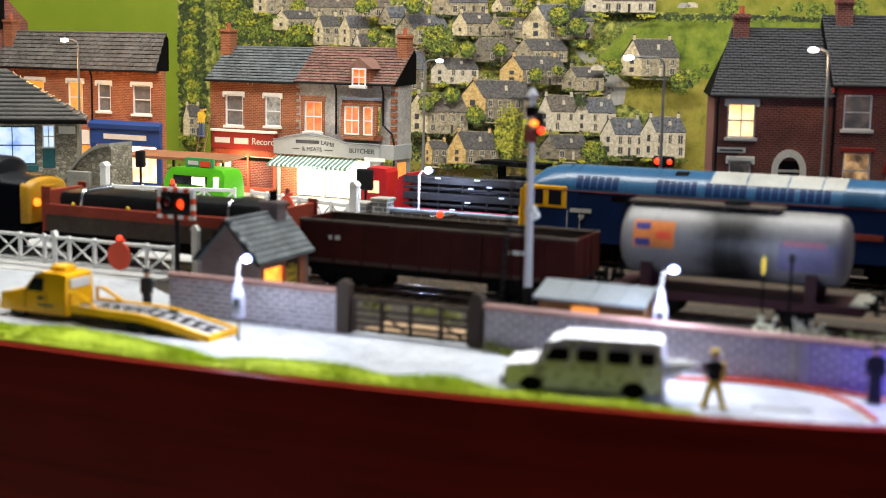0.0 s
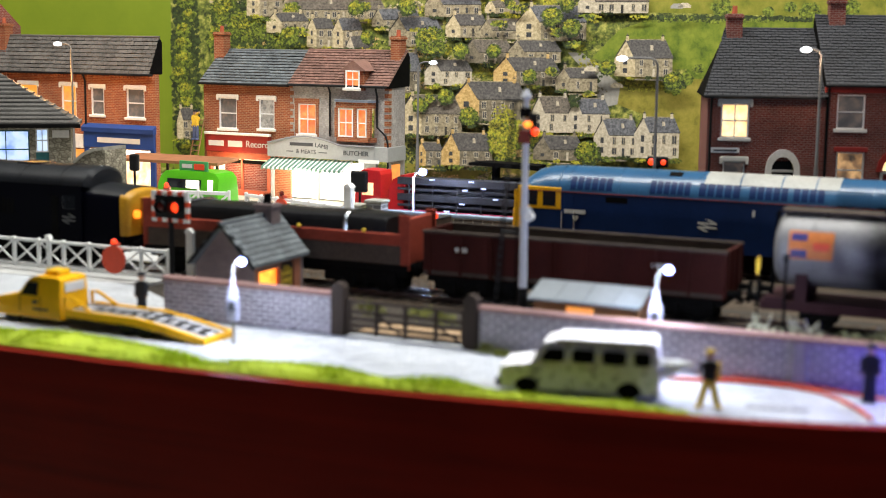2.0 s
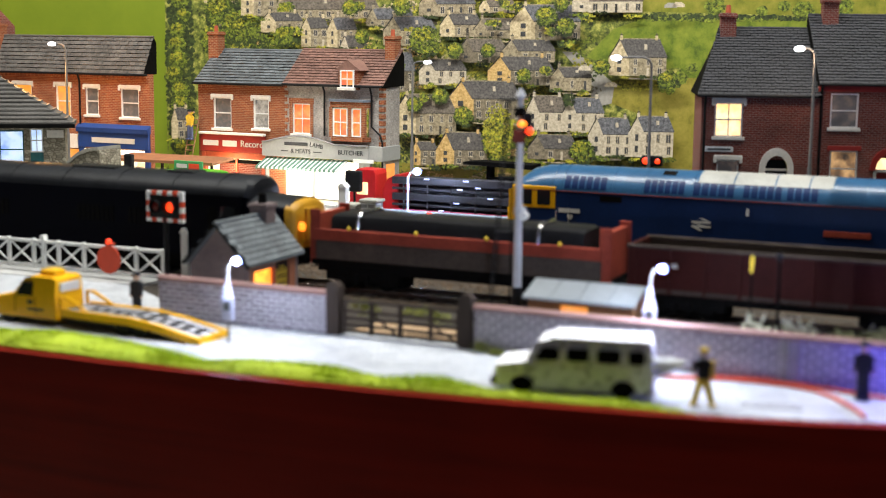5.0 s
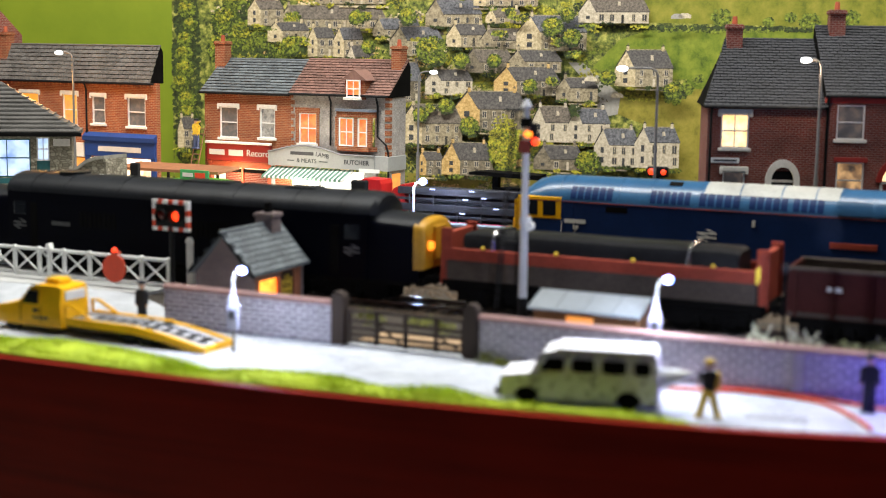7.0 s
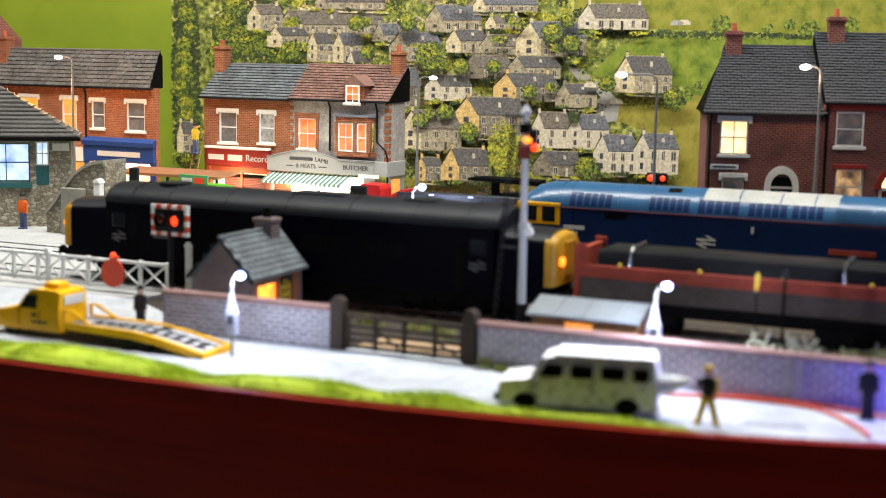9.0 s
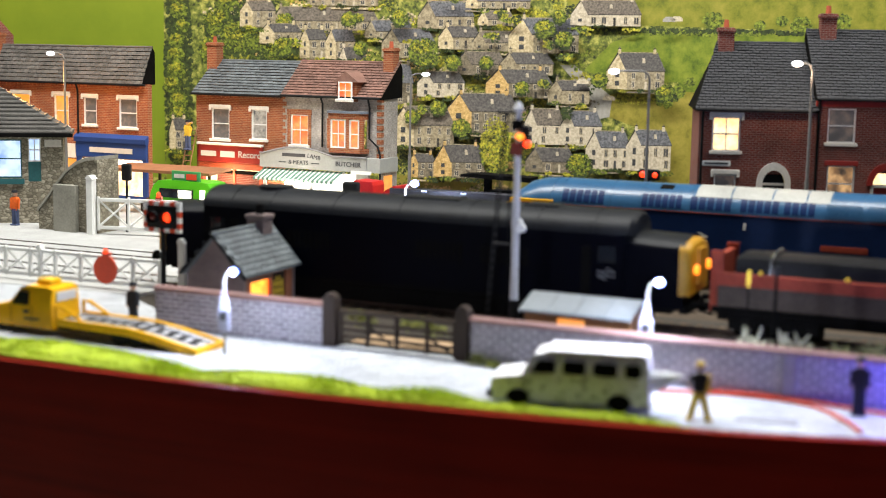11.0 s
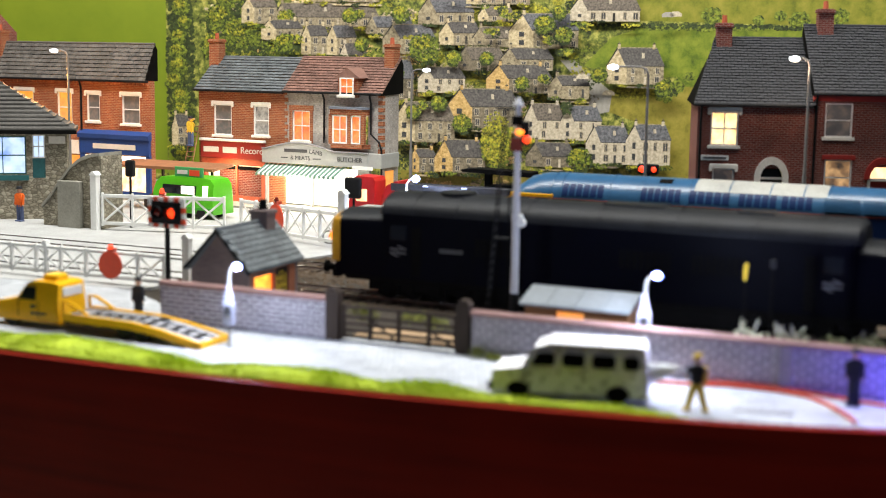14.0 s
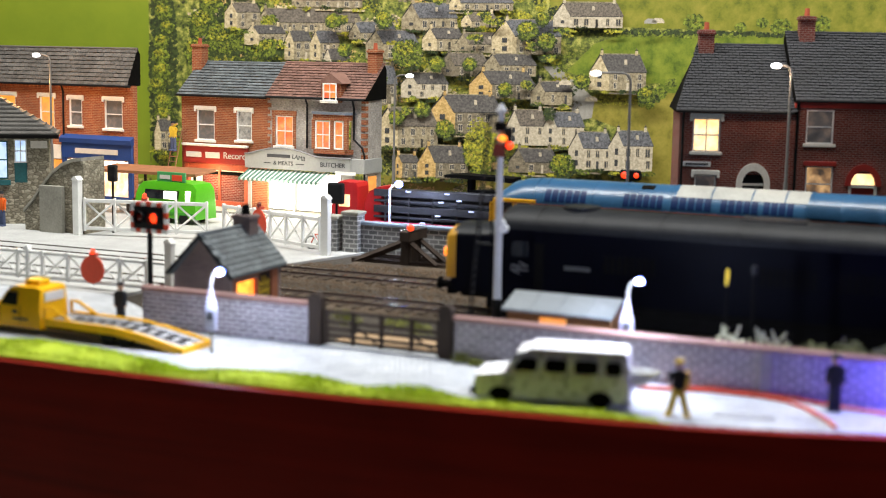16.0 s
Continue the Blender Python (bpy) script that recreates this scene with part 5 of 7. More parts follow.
part("door_arch", ar, SHOPRED, h2, "red painted brick door arch")
part("fanlight", Solid().prism(arc(7, 9, 105, 50, 0, 180, 12), "y", 1.2, 1.8), CREAMLIGHT, h2, "glowing fanlight")
part("door", Solid().box(98, 112, 1.2, 2.2, 26, 50), SHOPRED, h2, "red front door")
part("door_frame", Solid().box(97, 98.6, -0.4, 1.4, 26, 50).box(111.4, 113, -0.4, 1.4, 26, 50).box(97, 113, -0.4, 1.4, 49, 50.6), OFFWHITE, h2, "cream door frame")


# ---- boundary wall, gate and hut ----
WN = -94.6
wall_a, wall_b = (-47, 36.5), (101.5, 330)
COURSE, BLEN = 1.95, 5.4
for s0, s1 in (wall_a, wall_b):
    w = thing("boundary_wall", at(s0, WN), "low grey-mauve brick boundary wall with rounded red coping", "wall", "boundary wall", "structure")
    L = s1 - s0
    part("mortar_core", Solid().box(0, L, -1.5, 1.5, -1.2, 16.2), MORTAR, w, "pale mortar joints")
    part("coping", Solid().prism([(-2.6, 15.9), (2.6, 15.9), (2.5, 17.2), (1.5, 18.0), (-1.5, 18.0), (-2.5, 17.2)], "x", -0.3, L), COPING, w, "red-brown coping")
    if s0 > 100:
        part("pier", Solid().box(121, 126, -2.6, 2.6, -1, 16.2, 0.3), GREYBRICKS, w, "brick pier")
    me = Solid().box(0, BLEN - 0.5, -0.35, 0.35, 0, COURSE - 0.5, 0.1).mesh("brick", GREYBRICK)
    rest = Solid()
    count = 0
    for r in range(8):
        x = 0.15 + (0 if r % 2 else BLEN / 2)
        while x + BLEN < L:
            if x < 165 and count < 320:
                b = new("brick", me)
                b.parent, b.matrix_basis = w, pose(x * MM, (-1.55 + random.uniform(-.1, .1)) * MM, (0.15 + r * COURSE) * MM)
                count += 1
            else:
                rest.box(x, x + BLEN - 0.5, -1.9, -1.2, 0.15 + r * COURSE, 0.15 + r * COURSE + COURSE - 0.5)
            x += BLEN
        if L - x > 1:
            rest.box(x, L - 0.2, -1.9, -1.2, 0.15 + r * COURSE, 0.15 + r * COURSE + COURSE - 0.5)
        if r % 2 == 0:
            rest.box(0.2, BLEN / 2 - 0.35, -1.9, -1.2, 0.15 + r * COURSE, 0.15 + r * COURSE + COURSE - 0.5)
    if len(rest.bm.verts):
        part("brick_remainder", rest, GREYBRICKS, w, "grey-mauve bricks", kind="stuff")

fg = thing("field_gate", at(36, WN), "dark brown five-bar timber gate between square posts", "gate")
for x in (2.8, 61.8):
    p = part("post", Solid().box(x - 2.9, x + 2.9, -2.6, 2.6, -1, 20, 0.4).prism([(x - 2.9, 20), (x + 2.9, 20), (x + 1.2, 21.8), (x - 1.2, 21.8)], "y", -2.4, 2.4), DARKWOOD, fg, "square dark gatepost")
for z in (1.2, 3.8, 6.6, 9.6, 13.8):
    part("bar", Solid().box(6, 59, -0.6, 0.6, z, z + 1.25, 0.15), DARKWOOD, fg)
for x in (6.6, 19, 32, 45.5, 57.5):
    part("upright", Solid().box(x, x + 1.4, -0.9, 0.9, 0.8, 15.2, 0.15), DARKWOOD, fg)
for a, b in (((19.5, 10), (32, 1.5)), ((45.5, 8), (58, 1.5))):
    part("brace", Solid().rod((a[0], 0, a[1]), (b[0], 0, b[1]), 0.55, n=6), DARKWOOD, fg)
single("dirt_ramp", Solid().prism([(40, -93), (96, -93), (94, -62), (44, -62)], "z", -1.15, -0.2), ground_mat("sandy earth", ((0.3, (0.36, 0.23, 0.12)), (0.7, (0.52, 0.36, 0.22)))), TRACK, "sandy earth ramp behind the gate", "ground", kind="structure")


def tufts(name, m, label, boxes, count, height, mat, seed_width=0.35):
    s = Solid()
    for _ in range(count):
        x0, x1, y0, y1, z = random.choice(boxes)
        x, y, h = random.uniform(x0, x1), random.uniform(y0, y1), height * random.uniform(0.4, 1.2)
        a, l = random.uniform(0, 6.28), random.uniform(0.2, 1.0)
        q = [s.bm.verts.new(v) for v in ((x - seed_width * math.cos(a), y - seed_width * math.sin(a), z), (x + seed_width * math.cos(a), y + seed_width * math.sin(a), z),
                                          (x + l * math.sin(a), y + l * math.cos(a), z + h))]
        s.bm.faces.new(q)
    single(name, s, mat, m, label, "plants", kind="stuff")


def clump(name, m, label, pts, mat, leaf=1.0, n=160):
    s = Solid()
    for x, y, z, r in pts:
        for _ in range(n):
            v = Vector((random.gauss(0, 1), random.gauss(0, 1), random.gauss(0, 1))).normalized() * r * random.uniform(0.5, 1.05)
            c = Vector((x, y, z)) + Vector((v.x, v.y, abs(v.z) * 0.8))
            d = [Vector((random.uniform(-1, 1), random.uniform(-1, 1), random.uniform(-1, 1))) * leaf for _ in range(3)]
            s.bm.faces.new([s.bm.verts.new(c + k) for k in d])
    ob = single(name, s, mat, m, label, "bush", kind="")
    return ob


# grass verge along the front: how far back it reaches, and how high it heaps
VERGE = ((-330, 26, 2.6), (-179, 24, 2.8), (-145, 34, 3.2), (-118, 30, 2.6), (-98, 20, 1.6), (-84, 13, 1.4), (-67, 22, 2.4), (-47, 24, 2.6), (-30, 20, 2.4), (-16, 14, 2.2),
         (4, 19, 2.6), (23, 9, 2.2), (42, 7, 2.2), (61, 10, 2.2), (78, 4, 1.2), (86, 0.8, 0.3))


def verge_at(x):
    xs = [v[0] for v in VERGE]
    return float(np.interp(x, xs, [v[1] for v in VERGE])), float(np.interp(x, xs, [v[2] for v in VERGE]))


verge = Solid()
rings = []
for i in range(209):
    x = -330 + 2 * i
    w, h = verge_at(x)
    w *= 1 + 0.22 * noise.noise(Vector((x * 0.11, 2.3, 0)))
    y = front_edge(x)
    rings.append([(x, y + 0.6, -0.9), (x, y + 0.6, 0.5 + 0.3 * h), (x, y + 0.6 + w * 0.3, h * (0.85 + 0.3 * noise.noise(Vector((x * 0.2, 0, 1))))),
                  (x, y + 0.6 + w * 0.7, h * (0.8 + 0.3 * noise.noise(Vector((x * 0.17, 5, 1))))), (x, y + 0.6 + w, 0.1), (x, y + 0.6 + w, -0.9)])
verge.loft(rings)
single("grass_verge", verge, GRASS, pose(0, 0, 0), "bright green grass verge heaped along the lane", "grass", kind="structure")
s = Solid()
for _ in range(22000):
    x = random.uniform(-250, 88)
    w, h = verge_at(x)
    if random.random() > w / 26:
        continue
    f = random.random() ** 0.9
    y, z = front_edge(x) + 0.8 + f * w * 1.06, h * (0.8 - 0.65 * max(0, f - 0.7) / 0.3) * 0.8
    a, up = random.uniform(0, 6.28), random.uniform(0.8, 2.6) * (0.8 + 0.9 * noise.noise(Vector((x * 0.05, 1.7, 0))))
    s.bm.faces.new([s.bm.verts.new(v) for v in ((x - 0.3 * math.cos(a), y - 0.3 * math.sin(a), z), (x + 0.3 * math.cos(a), y + 0.3 * math.sin(a), z), (x + random.uniform(-1, 1), y + random.uniform(-1, 1), z + up))])
single("grass_tufts", s, BLADES, pose(0, 0, 0), "short bright green static grass", "grass", kind="stuff")
clump("bush", at(48, -84), "low yellow-green bramble behind the gate", [(2, 0, 7, 5), (-4, 2, 9, 5)], MOSS)
clump("bush", at(66, -80), "low yellow-green bramble behind the gate", [(0, 0, 7, 5), (7, 1, 8, 5), (14, 0, 6, 5)], MOSS)
clump("bush", at(106, -99), "dark mossy weeds at the foot of the wall", [(0, 0, 0.5, 4.5), (7, -1, 0, 3.5), (13, -0.5, 0, 2.5)], MOSS)
clump("bush", at(-60, -62), "green weeds beside the brick hut", [(0, 0, 1, 6), (-5, 3, 0, 4)], MOSS)
clump("bush", at(240, -84), "pale green lineside scrub", [(0, 0, 14, 7), (12, 2, 15, 7), (26, 0, 15, 7), (40, 0, 14, 7), (54, 1, 14, 7)], paint("pale scrub", (0.24, 0.25, 0.12), 0.9, vary=0.35, random_by="island"))
for n_ in range(2):
    tw = Solid()
    for _ in range(11):
        p = Vector((random.uniform(-9, 9), random.uniform(-2, 2), 7))
        d = Vector((random.uniform(-0.7, 0.7), random.uniform(-0.3, 0.3), 1)).normalized()
        for _ in range(3):
            q = p + d * random.uniform(3.5, 6.5)
            tw.rod(p, q, 0.5, 0.3, 5)
            p, d = q, (d + Vector((random.uniform(-0.7, 0.7), random.uniform(-0.3, 0.3), random.uniform(-0.3, 0.3)))).normalized()
    single("bare_bush", tw, TWIG, at(208 + n_ * 17, -84), "pale leafless bush behind the wall", "bush")
single("lineside_bank", Solid().loft([[(x, -91, -1), (x, -91, h), (x, -80, h), (x, -60, -1)] for x, h in ((190, -0.8), (202, 5), (225, 9), (330, 10))]), EARTH, TRACK, "dark earth bank behind the wall", "ground", kind="structure")

hut = thing("brick_hut", at(-35, -45), "small mauve brick lineside hut with slate roof and glowing window", "hut")
part("gable", Solid().prism([(-15, -1), (15, -1), (15, 20), (0, 36.5), (-15, 20)], "y", -23, -20.5), HUTBRICK, hut, "mauve brick gable")
part("gable", Solid().prism([(-15, -1), (15, -1), (15, 20), (0, 36.5), (-15, 20)], "y", 19.5, 22), HUTBRICK, hut, "mauve brick gable")
part("wall", Solid().box(-15, -12.5, -20.5, 19.5, -1, 20), HUTBRICK, hut)
side = Solid()
for y0, y1, z0, z1 in ((-20.5, 19.5, -1, 4), (-20.5, -17, 4, 20), (-17, 0, 16.5, 20), (0, 2, 4, 20), (2, 14, 18, 20), (14, 19.5, 4, 20)):
    side.box(12.5, 15, y0, y1, z0, z1)
# Hut brick recoloured orange here: the window's light is painted into the wall.
part("wall", side, paint("orange lit brick", (0.28, 0.10, 0.05), 0.85), hut, "side wall, window glow painted into its brick as orange")
part("window", Solid().box(13, 13.5, -17, 0, 4, 16.5), lit_room("orange window", ((1.0, 0.16, 0.006), (1.0, 0.24, 0.012), (1.0, 0.40, 0.04)), 2.6, 120), hut, "glowing orange window")
part("window_head", Solid().box(13.6, 15.2, -18, 1, 16.2, 17.4, 0.2), HUTBRICK, hut, "brick window head")
dr = part("door", Solid().box(13.2, 14, 2, 14, 0, 18), DARKWOOD, hut, "dark glazed door")
for y in (3.6, 6.3, 9.0, 11.7):
    part("glazing_bar", Solid().box(14, 14.4, y, y + 0.6, 6, 16 if 4 < y < 11 else 14.4), CLOTHYELLOW, dr, "ochre glazing bar")
for z in (8.6, 12.2):
    part("glazing_bar", Solid().box(14, 14.4, 3.4, 12.4, z, z + 0.6), CLOTHYELLOW, dr, "ochre glazing bar")
for sgn in (-1, 1):
    rp = Solid()
    a = math.atan2(17.5, 16)
    for r in range(8):
        for c in range(9):
            d0 = r * 3.05
            x = lambda d: sgn * (17 - d * math.cos(a))
            z = lambda d: 19.2 + d * math.sin(a)
            y0 = -26 + c * 5.75 + (2.8 if r % 2 else 0)
            y1 = min(25, y0 + 5.6)
            q = [(x(d0), y0, z(d0) + 1.3), (x(d0), y1, z(d0) + 1.3), (x(d0 + 3.5), y1, z(d0 + 3.5) + 0.7), (x(d0 + 3.5), y0, z(d0 + 3.5) + 0.7)]
            lo = [(u, v, w - 0.7) for u, v, w in q]
            up = [rp.bm.verts.new(v) for v in q]
            dn = [rp.bm.verts.new(v) for v in lo]
            rp.bm.faces.new(up)
            for i in range(4):
                rp.bm.faces.new((up[i], dn[i], dn[(i + 1) % 4], up[(i + 1) % 4]))
    part("roof_covering", rp, SLATE, hut, "grey slates", kind="stuff")
    part("roof", Solid().prism([(sgn * 17, 19), (0, 37.6), (0, 36.2), (sgn * 15, 19)], "y", -25, 25), SLATE, hut, "roof slope")
    part("bargeboard", Solid().prism([(sgn * 17.2, 18.6), (0, 37.2), (0, 38.4), (sgn * 17.6, 20)], "y", -26, -25), SOOT, hut)
part("ridge", Solid().rod((0, -26, 38.4), (0, 25, 38.4), 0.9, n=8), SLATE, hut, "ridge tiles", True)
ch = part("chimney", Solid().box(-4.5, 4.5, 11, 19, 30, 43.5).box(-5.3, 5.3, 10.2, 19.8, 41.5, 43.2, 0.2), HUTBRICK, hut, "brick chimney")
part("chimney_pot", Solid().rod((0, 15, 43), (0, 15, 48), 2.2, 1.7, 12), SOOT, ch, "dark chimney pot", True)

shed = thing("lineside_shed", at(139, -74, 2), "low timber shed with a pale felt roof and lit slot window", "shed")
part("body", Solid().box(-22, 21.5, -4, 14, -1, 17.2), paint("brown shed timber", (0.20, 0.09, 0.035), 0.8), shed, "brown timber walls")
for i in range(4):
    part("roof_panel", Solid().prism([(-7, 17.0), (9, 22.2), (9, 23.1), (-7, 18.0)], "x", -23.5 + i * 11.6, -23.5 + i * 11.6 + 11.3), LEADROOF, shed, "pale grey roof sheet")
part("roof_panel", Solid().prism([(9, 22.2), (16, 15.6), (16, 16.6), (9, 23.1)], "x", -23.5, 22.8), LEADROOF, shed, "pale grey roof sheet")
part("gable", Solid().prism([(-4, 17), (14, 16.6), (9, 21.8)], "x", 20, 21.5), COPING, shed, "red-brown shed gable")
part("slot_window", Solid().box(-8, 3, -4.6, -4.1, 12.6, 15.2), AMBER, shed, "glowing amber slot window")

# ---- level crossing ----
def gate_leaf(name, m, L, disc_x, label, panels=6, lamp_on=True):
    g = thing(name, m, label, "crossing gate", "level crossing gates")
    H0, H1 = 2.6, 16.8
    part("top_rail", Solid().box(0, L, -0.8, 0.8, H1 - 1.6, H1, 0.2), WHITE, g)
    part("bottom_rail", Solid().box(0, L, -0.8, 0.8, H0, H0 + 1.5, 0.2), WHITE, g)
    w = L / panels
    for i in range(panels + 1):
        part("upright", Solid().box(i * w - 0.7, i * w + 0.7, -1, 1, H0 - 0.6, H1 + 0.6, 0.2), WHITE, g)
    for i in range(panels):
        part("brace", Solid().rod((i * w, -0.4, H0 + 1), (i * w + w, -0.4, H1 - 1), 0.55, n=6), WHITE, g)
        part("brace", Solid().rod((i * w, 0.4, H1 - 1), (i * w + w, 0.4, H0 + 1), 0.55, n=6), WHITE, g)
    part("target_disc", Solid().rod((disc_x, -2.2, 10), (disc_x, -1.2, 10), 7.0, n=32), REDDISC, g, "round red warning disc")
    lm = part("gate_lamp", Solid().box(disc_x - 2, disc_x + 2, -2, 1.5, 16.8, 18.4, 0.3), paint("lamp red", (0.45, 0.06, 0.03), 0.5), g, "small gate lamp")
    part("lamp_lens", Solid().ball((disc_x, -1.2, 19.0), 1.5), REDGLOW if lamp_on else DULLRED, lm, "glowing red lens", True)
    return g


gate_leaf("crossing_gate", at(-268, -30), 176, 144.5, "white timber level crossing gate with a round red disc", 11)
gate_leaf("crossing_gate", at(-255, 132, 0, 15) @ Matrix.Diagonal((1, 1, 1.42, 1)), 82, 41, "white timber crossing gate, red disc, ajar by the stone wall", 4)
gate_leaf("crossing_gate", at(-170, 164, 0, -19.5) @ Matrix.Diagonal((1, 1, 1.32, 1)), 92, 37, "white timber crossing gate with red disc before the shops", 6, False)


def gatepost(m, h, w=3.2):
    p = thing("gate_post", m, "square white-painted crossing gate post", "post", "crossing posts")
    part("shaft", Solid().box(-w, w, -w, w, -1, h, 0.4), WHITE, p)
    part("cap", Solid().prism([(-w - 0.5, h), (w + 0.5, h), (0.8, h + 2.4), (-0.8, h + 2.4)], "y", -w - 0.5, w + 0.5), WHITE, p)


gatepost(at(-165.5, -30), 17, 1.1)
gatepost(at(-259, 130), 36, 2.4)
gatepost(at(-78, 131), 34, 2.5)
gatepost(at(-88, -16), 24, 2.0)

xl = thing("crossing_signal", at(-87, -34), "black road signal with a red and white chequered border", "road signal")
part("post", Solid().rod((0, 0, -1), (0, 0, 34), 1.3, n=12), BLACK, xl, "black signal post", True)
part("backboard", Solid().box(-9.6, 9.6, -0.8, 0.8, 32.6, 45.2, 0.3), BLACK, xl, "black backing board")
for i in range(7):
    for z in (31.6, 44.6):
        part("border_block", Solid().box(-10.6 + i * 3.03, -10.6 + i * 3.03 + 3.0, -1.0, 0.9, z, z + 1.9), WHITE if i % 2 == 0 else REDDISC, xl)
for i in range(4):
    for x in (-10.6, 8.7):
        part("border_block", Solid().box(x, x + 1.9, -1.0, 0.9, 33.5 + i * 2.8, 33.5 + i * 2.8 + 2.8), WHITE if i % 2 else REDDISC, xl)
for x, mt in ((-4.6, DULLRED), (3.6, REDGLOW)):
    hd = part("hood", Solid().rod((x, -0.8, 39), (x, -3.4, 39), 3.0, 3.0, 16, False), BLACK, xl, "black lamp hood")
    part("lens", Solid().ball((x, -1.4, 39), 2.5, 1, 0.5, 1), mt, hd, "lit red lens" if mt is REDGLOW else "unlit red lens", True)

# semaphore post by the line
POSTGREY = paint("greyed white post paint", (0.50, 0.50, 0.52), 0.55, vary=0.15)
sg = thing("semaphore_signal", at(94, -30), "tall white tubular signal post with a ladder and red light", "railway signal")
part("post", Solid().rod((0, 0, 14), (0, 0, 97), 1.9, 1.2, 16).rod((0, 0, 46), (0, 0, 49), 2.0, n=16), POSTGREY, sg, "white tubular post", True)
part("post_foot", Solid().rod((0, 0, -1), (0, 0, 14), 2.2, n=16), BLACK, sg, "black post foot", True)
part("finial", Solid().rod((0, 0, 96), (0, 0, 97), 2.3, n=16).rod((0, 0, 97), (0, 0, 100), 2.3, 0.7, 16), POSTGREY, sg, "white finial cap", True)
arm = part("signal_arm", Solid().box(-2.2, 3.2, -3.4, -2.6, 77, 82.5, 0.3), paint("grimed signal red", (0.14, 0.02, 0.012), 0.6), sg, "short red signal arm")
part("spectacle", Solid().box(2.6, 6.6, -3.6, -2.4, 80, 90, 0.6), BLACK, sg, "black spectacle plate")
part("signal_lamp", Solid().ball((5.6, -3.8, 82.2), 1.7), REDGLOW, sg, "glowing red lamp", True)
part("marker_lamp", Solid().ball((2.4, -4.0, 85.2), 1.7, 1.2, 1, 0.85), ORANGEGLOW, sg, "glowing amber lamp", True)
part("lamp_case", Solid().box(-2.2, 2.2, -2.4, 2, 88, 92, 0.4), SOOT, sg, "dark lamp case")
lad = Solid()
for y in (-2, 2):
    lad.rod((-13, y, -1), (-5.5, y, 95), 0.4, n=6)
for k in range(26):
    f = k / 25
    lad.rod((-13 + 7.5 * f, -2, 1 + f * 93), (-13 + 7.5 * f, 2, 1 + f * 93), 0.3, n=5)
part("ladder", lad, BLACK, sg, "black access ladder")
for z in (38, 62, 95):
    part("stay", Solid().rod((-10, 0, z), (0, 0, z), 0.6, n=6), BLACK, sg, "black ladder stay")
part("hoop", Solid().path([(-14 + 3 * math.cos(a / 2), 3.2 * math.sin(a / 2), 84) for a in range(13)], 0.35, 5), BLACK, sg, "black ladder hoop")
part("counterweight", Solid().rod((2.8, -2.0, 45.5), (2.8, 0.4, 45.5), 2.0, n=16).ball((2.9, -1.6, 48.6), 1.2, n=1), WHITE, sg, "white round counterweight", True)
part("pull_rod", Solid().rod((-3.5, 0, -1), (-3.5, 0, 80), 0.35, n=6), SOOT, sg, "thin signal rod")

# two thin posts between the wall and the running line
mk = thing("lineside_marker", at(200.5, -55), "narrow yellow marker plate on a thin black post", "railway sign")
part("post", Solid().rod((0, 0, -1), (0, 0, 34), 0.4, n=8), SOOT, mk, "thin black post", True)
part("plate", Solid().prism([(-0.7, 32.8), (0.2, 31.8), (0.8, 34.5), (0.9, 38.6), (0.2, 39.4), (-0.6, 38.2)], "y", -0.9, -0.2), CLOTHYELLOW, mk, "narrow yellow plate")
mk = thing("lineside_marker", at(210.5, -52), "dark lineside post with a small grey head", "railway sign")
part("post", Solid().rod((0, 0, -1), (0, 0, 38), 0.6, n=8), SOOT, mk, "thin black post", True)
part("head", Solid().box(-1.1, 1.1, -1, 1, 37, 40.6, 0.4), BLACK, mk, "small dark head")

# ---- street lamps ----
def front_lamp(m, label, banner):
    p = thing("street_lamp", m, label, "street lamp", "lane lamps")
    part("post", Solid().rod((0, 0, -1), (0, 0, 26), 0.55, n=8).path([(0, 0, 26), (0.2, 0, 30), (1.4, -0.3, 32.6), (3.4, -0.6, 33.4)], 0.55, 8), POLE, p, "thin grey post", True)
    part("lantern", Solid().ball((4.6, -0.8, 33.4), 1.55, 1.2, 1, 0.95), BLUEWHITE, p, "dazzling blue-white lantern", True)
    if banner:
        part("banner", Solid().loft([[(x * k, y * k, z) for x, y in ((-2.5, -0.9), (2.5, -0.9), (2.5, 0.9), (-2.5, 0.9))] for z, k in ((9.0, 0.9), (9.6, 1), (18, 1), (21, 0.6), (27, 0.2))]), paint("lilac-white banner", (0.42, 0.42, 0.55), 0.7, vary=0.15), p, "white banner wrapped round the post")
        part("banner_print", Solid().box(-1.4, 1.6, -1.5, -1.2, 13.5, 17), INK, p, "small dark picture on the banner")


front_lamp(at(9.5, -129), "slim lane lamp with a dazzling blue-white lantern and white banner", True)
front_lamp(at(169, -86, 3), "slim lane lamp behind the wall with a dazzling blue-white lantern", True)


